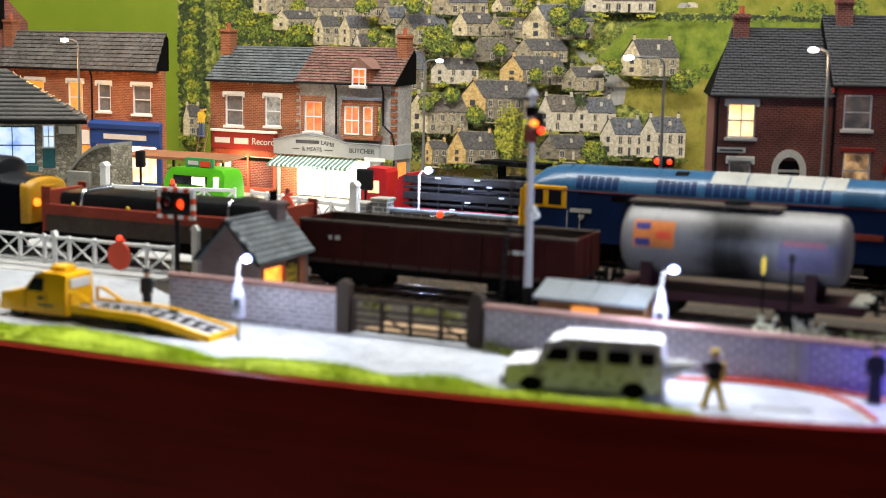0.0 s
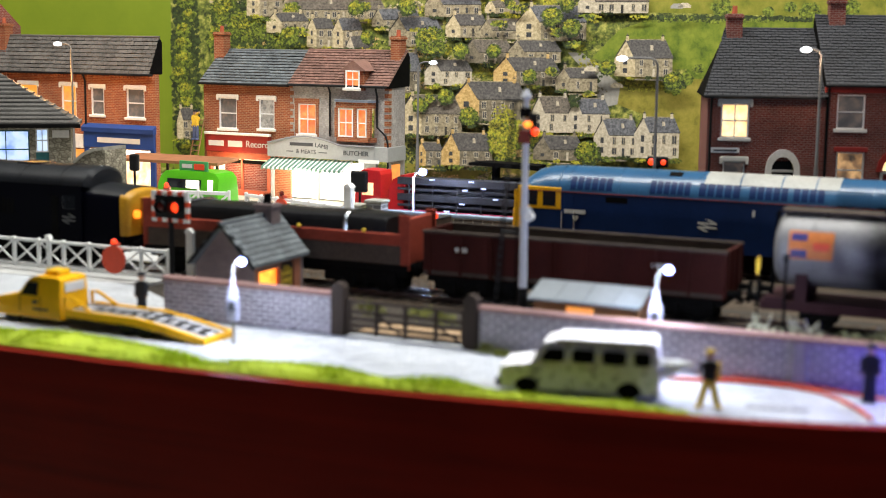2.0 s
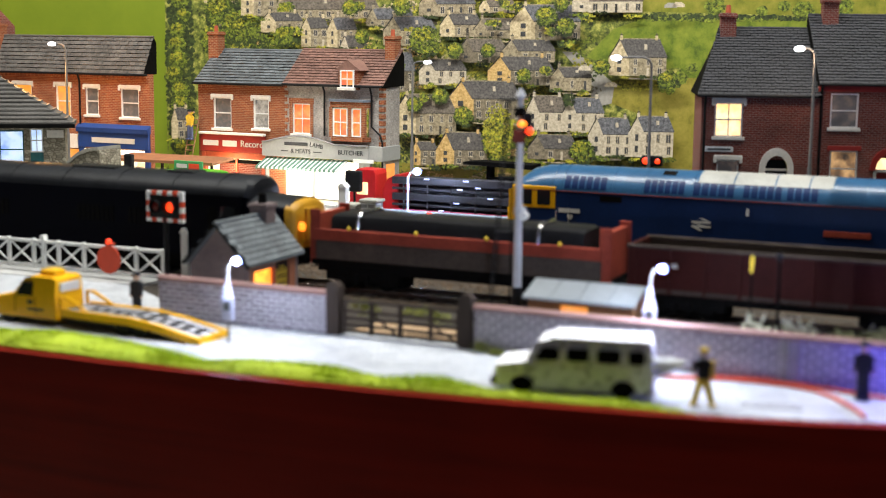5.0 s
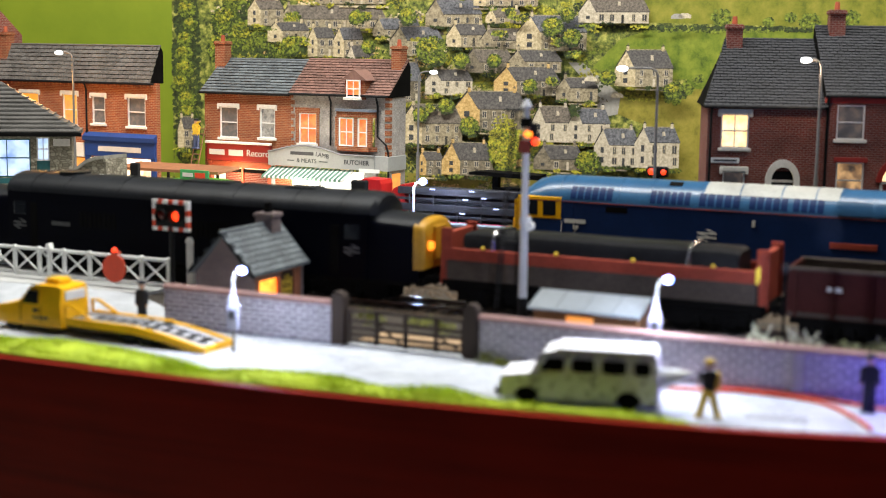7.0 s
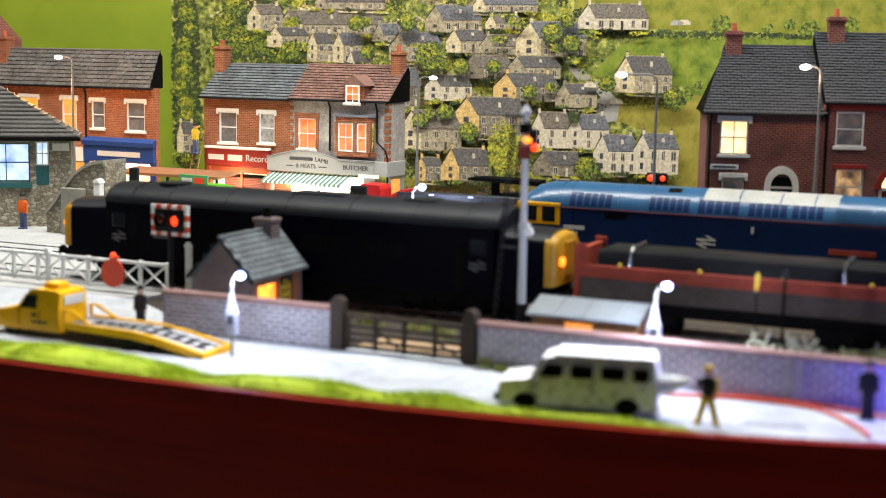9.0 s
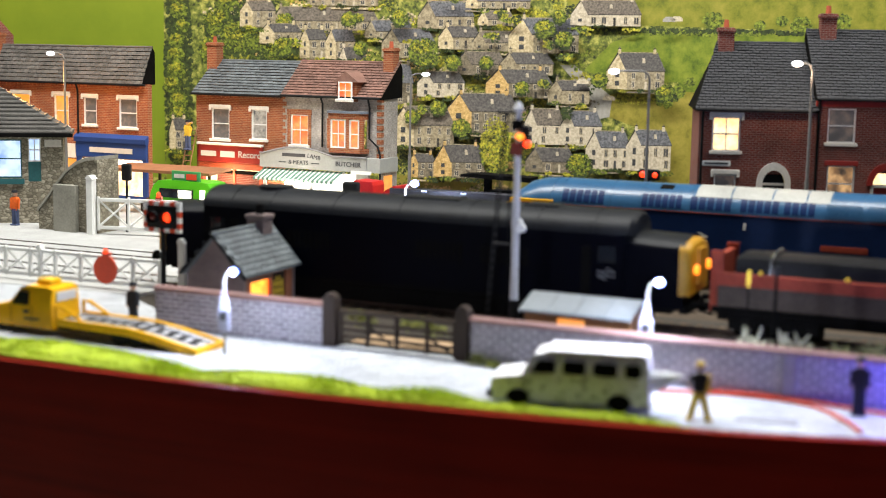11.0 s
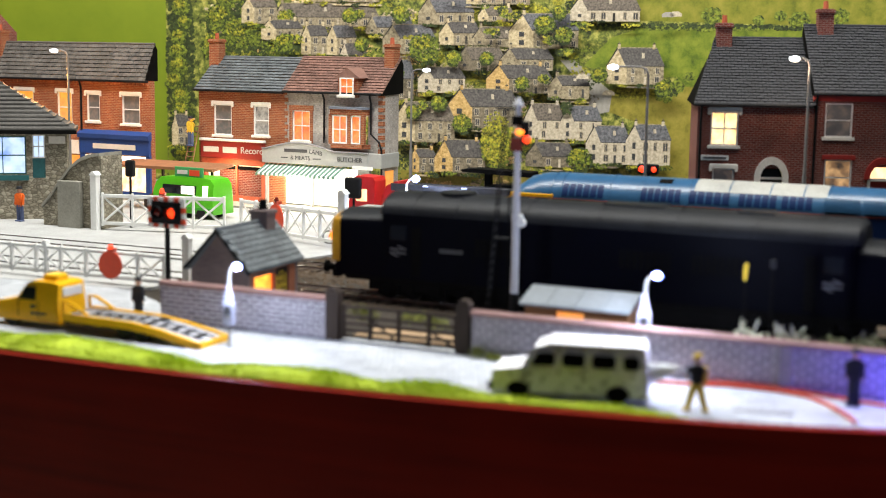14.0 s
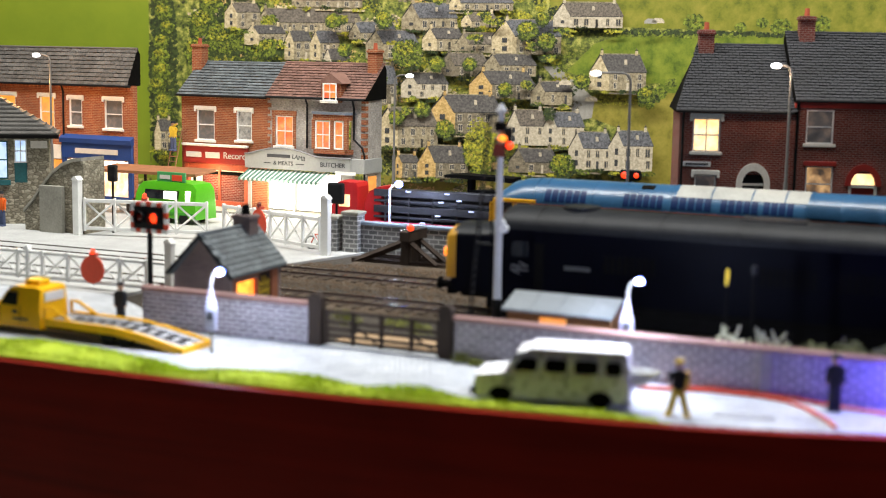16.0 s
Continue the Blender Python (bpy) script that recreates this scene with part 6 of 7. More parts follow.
def tall_lamp(m, h, reach, label):
    p = thing("street_lamp", m, label, "street lamp", "tall street lamps")
    s = math.copysign(1, reach)
    part("post", Solid().rod((0, 0, -1), (0, 0, h * 0.45), 1.5, 1.2, 12).rod((0, 0, h * 0.45), (0, 0, h - 4), 0.9, 0.7, 10), POLE, p, "tapered grey post", True)
    part("bracket", Solid().path([(0, 0, h - 4), (s * 1.2, 0, h - 1.2), (s * 4, 0, h), (reach, 0, h)], 0.6, 8), POLE, p, "curved lamp bracket", True)
    part("lantern", Solid().ball((reach + s * 2.6, 0, h - 0.4), 2.1, 1.5, 0.9, 0.75), COOLHEAD, p, "bright white lantern", True)


tall_lamp(spot(-262.9, 1000), 115, -7, "tall grey street lamp lit beside the brick terrace")
tall_lamp(spot(-15.5, 1000), 105, 8, "tall street lamp lit before the printed village")
tall_lamp(spot(119, 765), 112, -17, "tall grey street lamp lit behind the locomotive")
tall_lamp(spot(207.5, 762), 118, -6, "tall grey street lamp lit before the dark brick terrace")
ml = thing("yard_lamp", at(-47, 154, 18), "short lamp with a lit white head and glowing post", "street lamp")
# Post is no lamp: emission stands in for the light falling on it.
part("post", Solid().rod((0, 0, -1), (0, 0, 22), 0.6, n=8), glow("glowing white post", (0.4, 0.5, 1.0), 0.9), ml, "white post, its lamplight put in as a glow", True)
part("lantern", Solid().ball((6, 0, 25), 2.2, 1.2, 1, 1), BLUEWHITE, ml, "dazzling lantern", True)
part("arm", Solid().path([(0, 0, 21), (1.5, 0, 24), (4, 0, 25)], 0.6), POLE, ml, "curved arm", True)

# ---- yard wall, buffer stop, car transporter ----
yw = thing("yard_wall", at(-66, 156), "grey block yard wall with a pale blue coping", "wall", "", "structure")
part("wall", Solid().box(0, 92, -2, 2, -1, 17), GREYBLOCK, yw, "grey blockwork")
part("coping", Solid().box(-0.5, 92, -3, 3, 17, 19, 0.4), paint("blue-grey coping", (0.22, 0.28, 0.36), 0.6), yw, "blue-grey coping")
for x, y, h in ((-18, -4, 20), (-5, -2, 23)):
    part("pier", Solid().box(x - 5, x + 5, y - 5, y + 5, -1, h), GREYBLOCK, yw, "block pier")
    part("pier_cap", Solid().box(x - 6, x + 6, y - 6, y + 6, h, h + 2, 0.5), CONCRETE, yw, "stone pier cap")
bs = thing("buffer_stop", at(-19, 128), "dark timber buffer stop with a red lamp", "buffer stop")
part("beam", Solid().box(-3, 3, -13, 13, 14, 20, 0.5), DARKWOOD, bs, "heavy dark beam")
part("beam_cap", Solid().box(-3.4, 3.4, -11, 11, 20, 20.8, 0.2), STEEL, bs, "worn steel strap on the beam")
for y in (-7, 7):
    part("post", Solid().box(-4, 1, y - 2, y + 2, -1, 15), DARKWOOD, bs)
    part("raker", Solid().rod((-1, y, 14), (-34, y, 0), 2.0, n=4), DARKWOOD, bs)
    part("raker", Solid().rod((0, y, 14), (18, y, 1), 1.6, n=4), DARKWOOD, bs)
    part("sill_rail", Solid().box(-36, 24, y - 1, y + 1, -0.5, 2), DARKWOOD, bs)
part("stop_lamp", Solid().ball((3, -11, 22.4), 2.1), REDGLOW, bs, "glowing red lamp", True)
tr = thing("car_transporter", at(-103, 188, 2), "red lorry with a dark two-deck car transporter trailer", "lorry")
part("cab", Solid().loft([[(x, -8, z0), (x, 8, z0), (x, 8, z1), (x, -8, z1)] for x, z0, z1 in ((3, 5, 22), (5, 5, 35), (8, 5, 38), (20, 5, 37.5), (21, 5, 35))]), LORRYRED, tr, "glossy red cab")
part("cab_window", Solid().box(8, 16, -8.3, 8.3, 22, 30, 0.5), SHOPWARM, tr, "lit cab window")
part("bumper", Solid().box(-1, 22, -8.6, 8.6, 3, 8, 0.5), BLACK, tr)
part("headboard", Solid().loft([[(x, -9, z0), (x, 9, z0), (x, 9, z1), (x, -9, z1)] for x, z0, z1 in ((27, 10, 26), (30, 10, 33), (36, 10, 36), (38, 10, 36))]), LORRYRED, tr, "red trailer headboard")
for z in (12, 22, 32):
    part("deck", Solid().box(34, 128, -10, 10, z, z + 1.6, 0.3), DECK, tr, "dark trailer deck")
    part("deck_edge", Solid().box(34, 128, -11, -10, z - 1.5, z + 3, 0.3), PINKRED if z == 12 else DECK, tr, "trailer side rail")
part("side_panel", Solid().box(34, 128, 7, 8.2, 9, 34), DECK, tr, "dark slatted far side of the trailer")
part("chassis_rail", Solid().box(26, 128, -11.6, -9.4, 7, 12.6, 0.4), PINKRED, tr, "crimson trailer chassis rail")
for z in (17, 27):
    part("side_slat", Solid().box(34, 128, -10.8, -10.1, z, z + 1.6, 0.2), DECK, tr, "dark side slat")
for k in range(6):
    part("deck_post", Solid().rod((42 + k * 16, -10.5, 12), (42 + k * 16, -10.5, 33), 0.6, n=6), DECK, tr)
for k in range(5):
    part("wheel", Solid().rod((6 + k * 26, -9, 3.2), (6 + k * 26, -5, 3.2), 5.2, n=20), BLACK, tr, "black tyre", True)
# Small emissive bars stand in for lamp reflections on the trailer's side.
for x, z in ((82, 33.8), (90, 30), (78, 28.5), (76, 20), (56, 33.8), (98, 24), (66, 15)):
    part("deck_reflection", Solid().box(x, x + 3.4, -11.4, -10.9, z, z + 0.8), glow("cold deck reflection", (0.35, 0.45, 1.0), 1.6) if x == 82 else bpy.data.materials["cold deck reflection"], tr, "small glowing bar for a cold lamp's reflection")
cp = thing("platform_canopy", at(-14, 203, -2), "dark flat canopy on a stout post", "canopy")
part("canopy_roof", Solid().prism([(-16, 46.5), (30, 45), (30, 48), (-8, 48.8), (-16, 48)], "y", -6, 8), SOOT, cp, "black canopy edge")
part("canopy_post", Solid().box(-2, 2, -2, 2, -1, 46), SOOT, cp)
part("canopy_board", Solid().box(0, 28, -4, 4, 37, 39), SOOT, cp)
rl = thing("road_signal", at(96, 174, 24), "black double road signal with two red lamps", "road signal")
part("post", Solid().rod((0, 0, -1), (0, 0, 27), 0.8, n=8), BLACK, rl)
part("head", Solid().box(-6, 6, -1.5, 1.5, 27, 33, 0.8), BLACK, rl, "black lamp head")
part("lens", Solid().ball((-3.4, -1.4, 30), 2.0, 1, 0.6, 1), REDGLOW, rl, "glowing red lens", True)
part("lens", Solid().ball((3.6, -1.4, 30), 1.6, 1, 0.6, 1), REDGLOW, rl, "glowing red lens", True)

# ---- signal box and stone ramp ----
sb = thing("signal_box", at(-312, 168, 0, 36), "stone signal box with a hipped tile roof and cold-lit windows", "signal box")
part("base", Solid().box(-130, 0, 0, 26, -1, 28), STONE, sb, "rubble stone base")
part("upper_wall", pierced(Solid(), -130, 0, 28, 60, [(-58, -27, 31, 57), (-23, -14.5, 28.5, 58), (-120, -64, 31, 57)], 0, 3), STONE, sb, "stone upper wall")
part("end_wall", Solid().box(-3, 0, 3, 26, 28, 60), STONE, sb, "stone end wall")
for a, b in ((-58, -27), (-120, -64)):
    sash(sb, a, b, 31, 57, COOLROOM, None, None, 1, True, TEAL)
part("door", Solid().box(-23, -14.5, 0.6, 2, 28.5, 42), TEAL, sb, "teal lower door panel")
sash(sb, -23, -14.5, 42, 58, COOLROOM, None, None, 1, True, WHITE)
part("sill_board", Solid().box(-130, -25.5, -2, 0, 27, 30.5), TEAL, sb, "teal sill board")
hp = Solid()
hp.loft([[(-140, -7, 60), (6, -7, 60), (6, 33, 60), (-140, 33, 60)], [(-140, -7, 62), (6, -7, 62), (6, 33, 62), (-140, 33, 62)], [(-110, 12, 95), (-46, 12, 95), (-46, 14, 95), (-110, 14, 95)]])
part("roof", hp, GREYTILE, sb, "hipped roof")
lines = Solid()
for r in range(12):
    f = r / 12
    z = 62 + 33 * f + 0.6
    x1, y0 = 6 - 52 * f, -7 + 19 * f
    lines.box(-140 + 30 * f, x1, y0 - 0.5, y0 + 1.4, z - 0.6, z + 0.35)
    lines.box(x1 - 1.4, x1 + 0.2, y0, 33 - 19 * f, z - 0.6, z + 0.35)
part("roof_covering", lines, GREYTILE, sb, "lapped tile courses", kind="stuff")
part("gutter", Solid().box(-141, 7, -8.2, -6.6, 59, 61.4, 0.3), SOOT, sb, "dark gutter")
part("name_board", Solid().box(-12, -1, -0.8, -0.1, 52, 57), OFFWHITE, sb, "cream name board")
sr = thing("stone_ramp", at(-305, 134), "stone side wall of a platform ramp with a curved coping", "wall")
curve = [(0, 12), (8, 20), (16, 30), (24, 38.5), (32, 44), (40, 47), (48, 48)]
part("wall", Solid().prism([(0, -1), (48, -1)] + curve[::-1], "y", 0, 22), STONE, sr, "rubble stone wall")
part("coping", Solid().prism([(a - 0.5, b) for a, b in curve] + [(a - 0.5, b + 2.2) for a, b in curve[::-1]], "y", -1.2, 22.5), CONCRETE, sr, "pale stone coping")
part("pier", Solid().box(15, 33, -4, 0, -1, 31, 0.5), CONCRETE, sr, "concrete pier")
part("pipe", Solid().rod((41, -1, -1), (41, -1, 30), 1.0, n=8), CONCRETE, sr, "pale pipe")
st = thing("market_stall", at(-270, 248), "timber-roofed stall heaped with goods before the blue shop", "stall")
part("canopy", Solid().prism([(-14, 31), (14, 33), (14, 35), (-14, 33)], "x", -56, 32), paint("stall timber", (0.26, 0.11, 0.05), 0.8), st, "brown timber canopy")
for x in (-54, -12, 30):
    part("post", Solid().box(x - 0.8, x + 0.8, -12, -10.4, -1, 32), DARKWOOD, st)
part("counter", Solid().box(-30, 30, -10, 6, -1, 9), DARKWOOD, st, "dark counter")
goods = Solid()
for _ in range(90):
    goods.ball((random.uniform(-29, 29), random.uniform(-9, 4), 9 + random.uniform(0, 2.4)), random.uniform(1, 1.9), n=1)
part("goods", goods, paint("brown goods", (0.20, 0.07, 0.03), 0.8, random_by="island"), st, "heap of brown goods", kind="stuff")
ws = thing("road_signal", at(-246, 150), "black road signal seen from behind", "road signal")
part("post", Solid().rod((0, 0, -1), (0, 0, 34), 0.8, n=8), BLACK, ws)
part("head", Solid().box(-3.2, 3.2, -2, 2, 34, 45, 1.2), BLACK, ws, "black signal head")
ws2 = thing("road_signal", at(-86, 160), "black road signal seen from behind", "road signal")
part("post", Solid().rod((0, 0, -1), (0, 0, 30), 0.8, n=8), BLACK, ws2)
part("head", Solid().box(-6, 5, -2, 2, 28, 41, 1.2), BLACK, ws2, "black signal head")
lw = thing("low_wall", at(-260, 310, 0, -2.5), "low brick garden wall between the shops", "wall", "", "structure")
part("wall", Solid().box(-22, 24, 0, 3, -1, 26), DARKBRICK, lw, "dark brick wall")
part("coping", Solid().box(-23, 25, -1, 4, 26, 28.5, 0.4), SOOT, lw, "dark coping")

# ---- vehicles ----
van = thing("ice_cream_van", at(-247, 222, 0.3, -6) @ Matrix.Diagonal((0.9, 1, 0.9, 1)), "lime green ice cream van with a serving hatch and roof board", "van")
vb = Solid()
vb.loft([[(x, -11, 4), (x, 11, 4), (x, 11.2, z * 0.6), (x, 9.5, z), (x, -9.5, z), (x, -11.2, z * 0.6)] for x, z in ((-30, 21), (-27, 27), (-22, 31), (-6, 32), (20, 32), (27, 31), (30.5, 27), (31, 8))])
part("body", vb, LIME, van, "lime green body", True)
part("hatch", Solid().box(-19, 14, -11.6, -9, 18.5, 25.5, 0.3), DARKGLASS, van, "dark serving hatch")
part("lit_counter", Solid().box(0, 13, -11.9, -11.3, 18.8, 25, 0.2), SHOPLIGHT, van, "bright lit hatch")
part("rear_window", Solid().box(21, 25.5, -11.7, -9, 17, 26, 0.4), SHOPLIGHT, van, "bright side window")
part("windscreen", Solid().box(-29.3, -25.5, -8, 8, 19, 27, 0.5), DARKGLASS, van, "dark windscreen")
part("skirt", Solid().box(-29, 30, -11.6, 11.6, 7, 9.2, 0.3), paint("dark green line", (0.04, 0.28, 0.02), 0.4), van, "darker green waistline")
rb = part("roof_board", Solid().box(-9, 19, -9, -7.6, 31.5, 39.5, 0.3), paint("sign green", (0.05, 0.30, 0.10), 0.5), van, "green roof board")
part("board_print", Solid().box(-6, 4, -9.4, -9, 34, 37), PALEPRINT, rb)
part("board_print", Solid().box(6, 16, -9.4, -9, 33, 37.5, 0.1), REDDISC, rb)
for x in (-18, 19):
    part("wheel", Solid().rod((x, -11.4, 4.3), (x, -8, 4.3), 4.3, n=20), BLACK, van, "black tyre", True)
    part("wheel", Solid().rod((x, 8, 4.3), (x, 11.4, 4.3), 4.3, n=20), BLACK, van, "black tyre", True)

tow = thing("recovery_truck", at(-53.5, -127, 0, -1.0) @ Matrix.Diagonal((1.06, 0.95, 0.92, 1)), "bright yellow recovery truck with a beaver-tail flatbed", "truck")
tc = Solid()
tc.loft([[(x, -9.5 * k, 3), (x, 9.5 * k, 3), (x, 9.5 * k, z * 0.62), (x, 8.4 * k, z), (x, -8.4 * k, z), (x, -9.5 * k, z * 0.62)] for x, z, k in ((-51, 7.5, 0.88), (-50, 10.6, 0.97), (-42, 12.2, 1), (-38, 13.6, 1), (-32, 21, 1), (-29.5, 22, 1), (-18.5, 22, 1), (-16.5, 21, 1), (-16, 4, 1))])
part("cab", tc, YELLOW, tow, "glossy yellow cab", True)
part("cab_window", Solid().prism([(-36, 13.2), (-27.5, 13.2), (-27.5, 19.4), (-32.2, 19.4)], "y", -9.7, 9.7), DARKGLASS, tow, "dark cab side window")
part("rear_window", Solid().box(-16.6, -15.6, -6.5, 6.5, 15.4, 19.6, 0.3), PALEPRINT, tow, "pale rear window")
part("windscreen", Solid().prism([(-37.8, 14.2), (-32.5, 20.6), (-32.1, 20.3), (-37.2, 14)], "y", -7.5, 7.5), DARKGLASS, tow, "dark windscreen")
part("light_bar", Solid().box(-28, -20.5, -4, 4, 21.9, 24.8, 1.0), paint("amber beacon", (0.85, 0.47, 0.01), 0.3), tow, "amber beacon bar")
part("door_line", Solid().box(-36.8, -36.4, -9.75, 9.75, 5, 13).box(-26.4, -26, -9.75, 9.75, 5, 13), paint("yellow shade line", (0.35, 0.17, 0.0), 0.6), tow, "door shut line")
part("emblem", Solid().box(-30, -27.5, -9.9, -9.5, 9.5, 11.2), INK, tow, "small dark emblem")
part("lettering_bar", Solid().box(-30, -22.5, -9.8, -9.5, 6.6, 7.6), INK, tow, "small dark lettering bar")
bedz = ((-13, 8.0), (20, 7.6), (33, 5.8), (52, 1.8))
bed = lambda y0, y1, lo, hi: Solid().loft([[(x, y0, z + lo), (x, y1, z + lo), (x, y1, z + hi), (x, y0, z + hi)] for x, z in bedz])
part("flatbed", bed(-9.8, 9.8, -2.4, 0), paint("pale bed plate", (0.42, 0.42, 0.44), 0.5), tow, "pale metal flatbed")
for y0, y1 in ((-11, -9), (9, 11)):
    part("side_rail", bed(y0, y1, -2.6, 0.9), YELLOW, tow, "yellow side rail")
part("tail_rail", Solid().box(50.5, 52.6, -11, 11, -0.4, 2.6, 0.2), YELLOW, tow, "yellow tail rail")
for y in (-3.8, 3.8):
    part("ramp_strip", bed(y - 0.6, y + 0.6, 0, 0.35), BLACK, tow, "black ramp strip")
for k in range(10):
    x = -4 + k * 5.4
    z = float(np.interp(x, [a for a, _ in bedz], [b for _, b in bedz]))
    part("ramp_rung", Solid().box(x, x + 2.2, -4.2, 4.2, z - 1.4, z + 0.5), BLACK, tow, "black rung")
for y in (-9, 9):
    part("headboard_stay", Solid().path([(-14, y, 8), (-14, y, 14), (-11, y, 14), (-2, y, 9)], 0.8), YELLOW, tow, "yellow headboard stay")
part("chassis", Solid().box(-44, 36, -6, 6, 2.6, 5.2, 0.4), BLACK, tow, "black chassis")
for x in (-41, 16, 24):
    for y in (-9, 6):
        part("wheel", Solid().rod((x, y, 3.9), (x, y + 3, 3.9), 3.9, n=20), BLACK, tow, "black tyre", True)

rov = thing("burnt_out_car", at(158, -138, 0, 12) @ Matrix.Diagonal((0.94, 0.9, 0.80, 1)), "burnt-out pale grey off-road estate car with scorched windows", "car")
rb = Solid()
prof = ((-29.5, 9, 0.86), (-28.5, 12, 0.96), (-19, 13.6, 1), (-17.5, 14.5, 1), (-13.5, 22.5, 0.97), (-10, 23.6, 0.95), (24, 24.2, 0.95), (27.6, 23, 0.95), (28.6, 14, 1), (28.8, 4, 0.97))
rb.loft([[(x, -11 * k, 2.6), (x, 11 * k, 2.6), (x, 11 * k, min(z, 14)), (x, 9.6 * k, z), (x, -9.6 * k, z), (x, -11 * k, min(z, 14))] for x, z, k in prof])
part("body", rb, BURNT, rov, "scorched pale bodywork", True)
for a, b in ((-14.2, -5.6), (-2.6, 5.4), (8.4, 16.8), (19.8, 25.4)):
    part("window_opening", Solid().prism([(a + (2.8 if a < -10 else 0.8), 20.6), (b - 0.8, 20.6), (b, 19.8), (b, 16.2), (b - 0.9, 15.2), (a + 0.9, 15.2), (a, 16.2), (a + (2.0 if a < -10 else 0), 19.8)], "y", -11.05, 11.05), SOOT, rov, "burnt-out window opening")
part("windscreen_opening", Solid().prism([(-17.6, 15.2), (-14.2, 21.8), (-13.5, 21.6), (-16.8, 15)], "y", -8.6, 8.6), SOOT, rov, "burnt-out windscreen")
part("bumper", Solid().box(-30.6, -28, -10.5, 10.5, 3, 6.5, 0.6), SOOT, rov, "charred bumper")
part("roof_rim", Solid().box(-9, 27, -9.6, 9.6, 23.8, 25, 0.5), BURNT, rov, "buckled roof edge")
for x in (-19, 18):
    for y in (-11.2, 8.6):
        part("wheel", Solid().rod((x, y, 3.4), (x, y + 2.6, 3.4), 3.4, n=16), SOOT, rov, "bare charred wheel", True)
    part("wheel_arch", Solid().prism(arc(4.6, 4.8, x, 3, 0, 180, 10), "y", -11.3, 11.3), SOOT, rov, "charred wheel arch")

# ---- figures: plain painted castings, one mesh each ----
def figure(m, h, coat, legs, hat, label, pose_kind="stand"):
    k = h / 23.0
    s = Solid()
    spread = 3.6 if pose_kind == "stride" else 1.3
    def add(mat, fn):
        before = set(s.bm.faces)
        fn()
        for f in s.bm.faces:
            if f not in before:
                f.material_index = mat
    add(0, lambda: (s.rod((-spread * k, 0, 0), (-0.9 * k, 0, 11 * k), 1.2 * k, 1.6 * k, 8), s.rod((spread * k, 0.5, 0), (0.9 * k, 0, 11 * k), 1.2 * k, 1.6 * k, 8),
                    s.box(-spread * k - 1.3, -spread * k + 1.1, -2.4 * k, 1.2 * k, 0, 1.2 * k, 0.3), s.box(spread * k - 1.1, spread * k + 1.3, -2.4 * k, 1.2 * k, 0, 1.2 * k, 0.3)))
    arm = {"stand": ((-3.2, -0.6, 11), (3.2, -0.6, 11)), "stride": ((-4.4, -1, 14), (-3.4, -2.4, 13)), "reach": ((4.5, -1, 21), (-2.8, -1, 11))}[pose_kind]
    add(1, lambda: (s.loft([[(x * w * k, y * w * k, z * k) for x, y in ((-2.5, -1.5), (2.5, -1.5), (2.5, 1.5), (-2.5, 1.5))] for z, w in ((10, 0.85), (13, 0.9), (17, 1.15), (18.6, 0.7))]),
                    s.rod((-2.9 * k, 0, 17.6 * k), tuple(v * k for v in arm[0]), 0.95 * k, 0.7 * k, 7), s.rod((2.9 * k, 0, 17.6 * k), tuple(v * k for v in arm[1]), 0.95 * k, 0.7 * k, 7)))
    add(2, lambda: (s.ball((0, 0, 20.6 * k), 1.75 * k, 0.9, 1, 1.15), s.ball(tuple(v * k for v in arm[0]), 0.8 * k, n=1), s.ball(tuple(v * k for v in arm[1]), 0.8 * k, n=1)))
    add(3, lambda: s.rod((0, 0, 21.4 * k), (0, 0, 23 * k), 2.1 * k, 1.7 * k, 12))
    if pose_kind == "stride":
        add(3, lambda: s.box(1.6 * k, 4.2 * k, 0.6 * k, 3 * k, 11 * k, 18 * k, 0.6))
    me = s.mesh("model_figure", legs, True)
    for mt in (coat, SKIN, hat):
        me.materials.append(mt)
    ob = new("model_figure", me)
    ob.matrix_basis = m
    return tagged(ob, label, "figurine", "painted model figures")


figure(at(203, -140, 0, 10), 19.8, CLOTHBLACK, CLOTHYELLOW, CLOTHYELLOW, "small painted casting in black tunic and yellow helmet on the lane", "stride")
figure(at(250.5, -108), 20.3, CLOTHBLACK, CLOTHBLACK, CLOTHBLACK, "small painted casting in dark uniform by the brick wall")
figure(at(-53, -104), 20, CLOTHBLACK, CLOTHBLACK, CLOTHBLACK, "small painted casting in dark uniform at the end of the wall")
figure(at(-330, 140), 24, HIVIS, CLOTHBLUE, CLOTHBLACK, "small painted casting in orange vest beside the stone ramp")
figure(SHOPS @ pose(-66 * MM, -9 * MM, 43 * MM), 23, CLOTHYELLOW, CLOTHBLUE, CLOTHBLACK, "small painted casting in yellow shirt up a ladder", "reach")
ld = Solid()
for x in (-71, -64):
    ld.rod((x - 2, -16, 1.8), (x + 4, -5, 62), 0.5, n=6)
for k in range(15):
    f = k / 15
    ld.rod((-73 + 6 * f, -16 + 11 * f, 4 + 58 * f), (-66 + 6 * f, -16 + 11 * f, 4 + 58 * f), 0.4, n=6)
single("ladder", ld, paint("ladder wood", (0.20, 0.10, 0.05), 0.8), SHOPS, "brown timber ladder leaning on the record shop", "ladder")
bk = thing("bicycle", at(-93, 150), "small dark bicycle standing by the far gate", "bicycle")
for x in (-5, 5):
    part("wheel", Solid().path([(x + 4 * math.cos(a * 0.5236), 0, 4.2 + 4 * math.sin(a * 0.5236)) for a in range(13)], 0.4, 5), BLACK, bk, "thin black tyre")
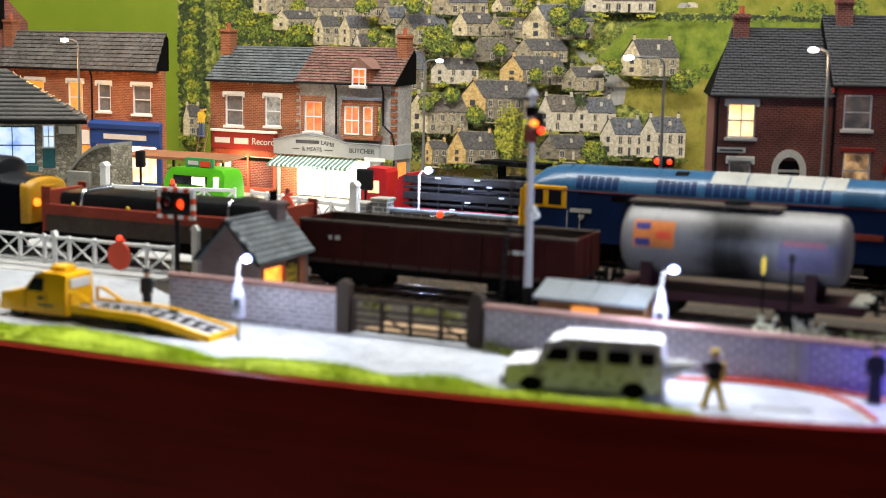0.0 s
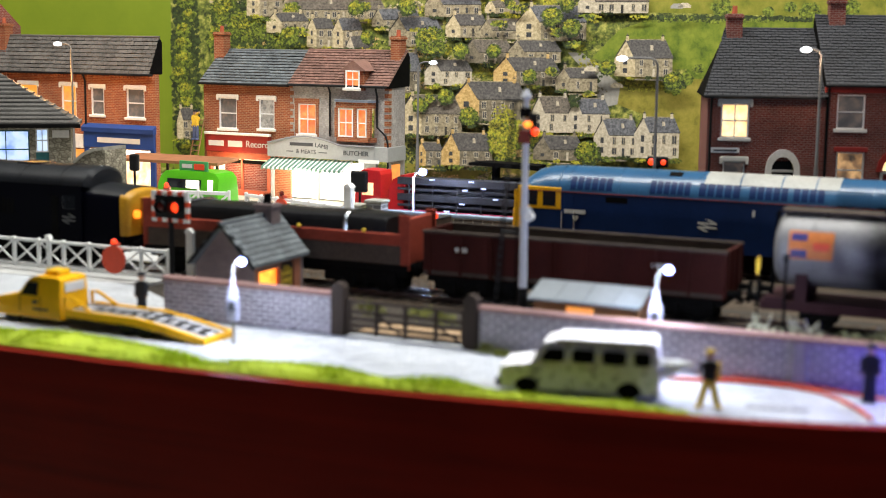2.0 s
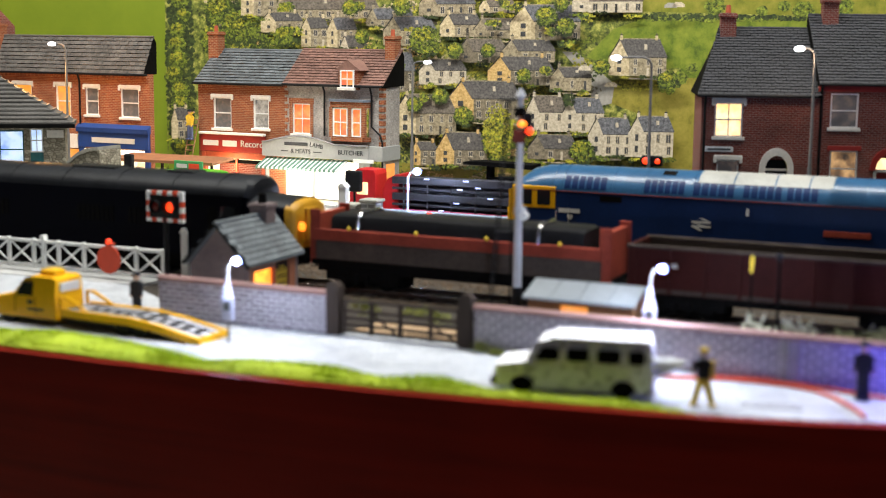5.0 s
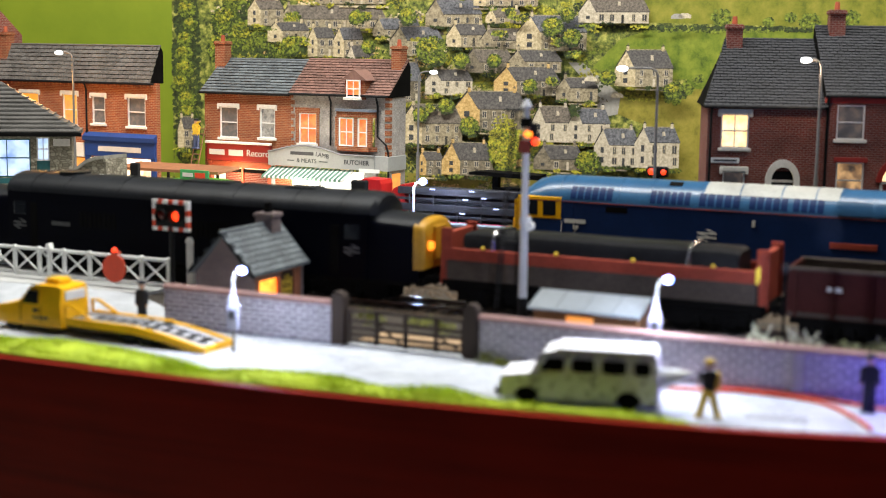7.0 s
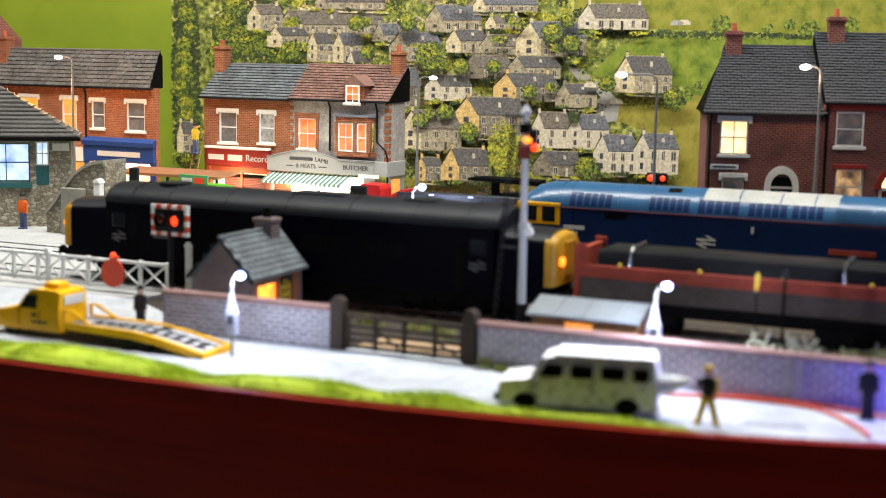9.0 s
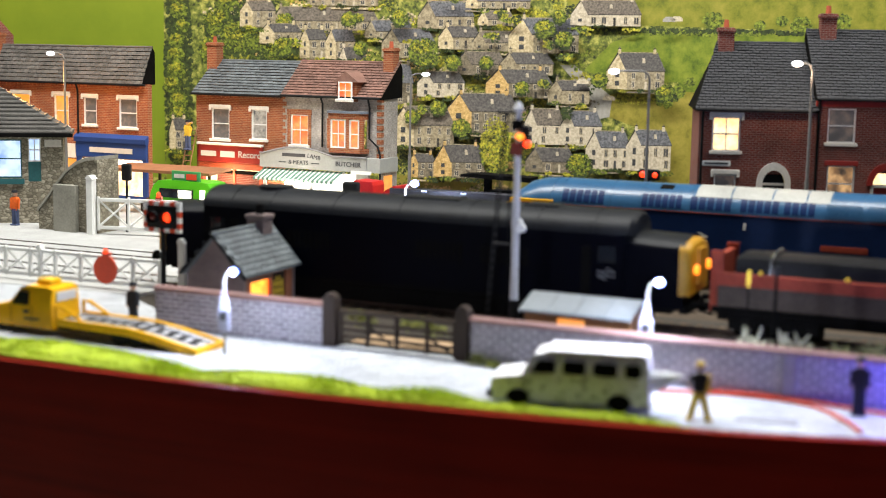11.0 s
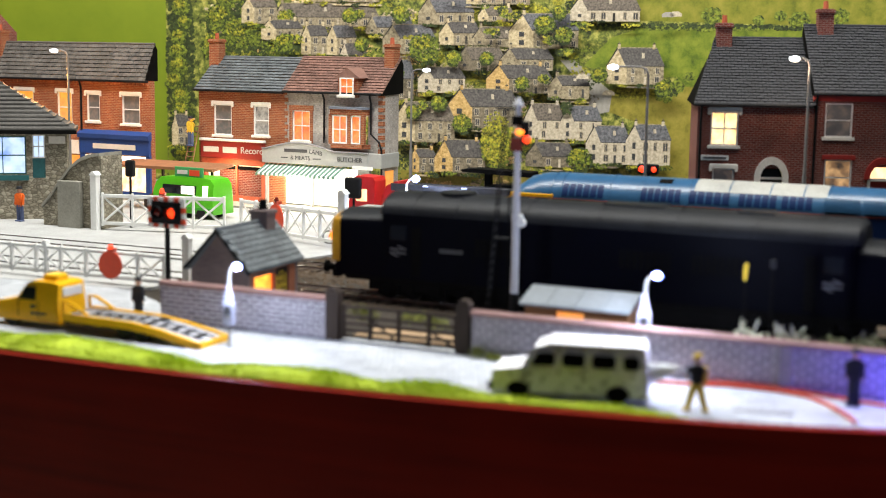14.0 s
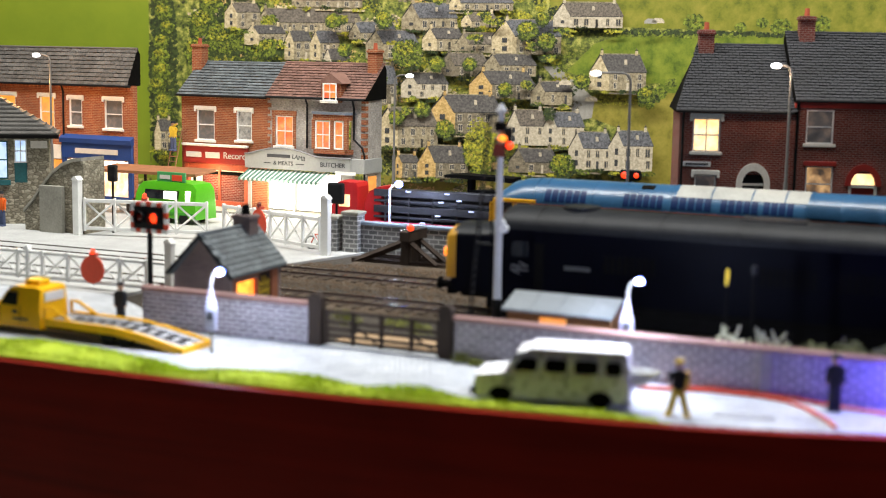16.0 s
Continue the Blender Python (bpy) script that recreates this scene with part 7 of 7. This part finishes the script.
part("frame", Solid().path([(-5, 0, 4.2), (-2.5, 0, 9.5), (3.5, 0, 9.5), (5, 0, 4.2)], 0.4).path([(-2.5, 0, 9.5), (0, 0, 4.2), (3.5, 0, 9.5)], 0.4).path([(3.5, 0, 9.5), (3.2, 0, 12)], 0.4), REDDISC, bk, "red frame")
hz = Solid()
hz.path([(x, y, 0.7) for x, y in ((83, 489), (96, 487), (107, 485.5), (118, 481.5), (126.5, 477), (133.5, 471), (137.5, 462), (140.3, 446), (140.5, 436))], 0.7, 8)
hz2 = Solid().path([(x, y, 0.7) for x, y in ((97, 490), (112, 488), (124, 484), (136, 476), (150, 464), (168, 452), (190, 446))], 0.7, 8)
single("fire_hose", hz2, HOSE, pose(0, 0, 0), "red fire hose running on beside the brick wall", "hose", smooth=True)
single("fire_hose", hz, HOSE, pose(0, 0, 0), "red fire hose lying along the lane", "hose", smooth=True)
spr = thing("water_spray", at(197, -136, 13.4), "white fibre plume of water playing on the burnt car", "spray")
for k in range(64):
    a, b, c = random.gauss(0, 1), random.gauss(0, 1), random.uniform(6, 17)
    part("strand", Solid().rod((0, 0, 0), (-0.8 * c, a * c * 0.12, -0.24 * c + b * c * 0.13), 0.15, 0.2 + c * 0.045, 6), SPRAY, spr)
single("drain_cover", Solid().box(-10, 10, -3, 3, 0, 0.15), paint("grey drain plate", (0.26, 0.27, 0.28), 0.6), at(224, -130, 0, 7), "grey drain cover set in the lane", "drain cover")

# ---- the layout's own lamps ----
COLD = (0.66, 0.76, 1.0)
lamp("lane_lamp_light", "POINT", at(15.5, -134, 33), 0.10, COLD, 0.003)
lamp("lane_lamp_light", "POINT", at(175.5, -98, 38), 0.20, COLD, 0.003)
lamp("yard_lamp_light", "POINT", at(-41, 150, 40), 0.06, COLD, 0.003)
lamp("blue_beacon_light", "POINT", at(285, -112, 16), 0.16, (0.12, 0.10, 1.0), 0.006)
lamp("terrace_lamp_light", "POINT", spot(-288, 1003, 96), 0.24, (1.0, 0.45, 0.12), 0.004)
lamp("shop_light", "POINT", SHOPS @ pose(34 * MM, -18 * MM, 18 * MM), 0.22, (1.0, 0.86, 0.66), 0.012)
lamp("shop_light", "POINT", SHOPS @ pose(-32 * MM, -9 * MM, 24 * MM), 0.05, (1.0, 0.62, 0.32), 0.01)
lamp("terrace_house_light", "POINT", spot(200, 762, 112), 0.025, (1.0, 0.72, 0.5), 0.004)


# ---- motion ----
def motions():
    for ob, ahead in MOVING:
        walk(ob, [(t, at(s + ahead, 0, 2)) for t, s in NOSE])
    times = [i * 0.25 for i in range(65)]
    run = [float(np.interp(t, [a for a, _ in NOSE], [b for _, b in NOSE])) for t in times]
    for w, x, r in WHEELS:
        walk(w, [(t, pose(x * MM, 0, r * MM, 0, math.degrees((s - run[0]) / r), 0)) for t, s in zip(times, run)])


motions()
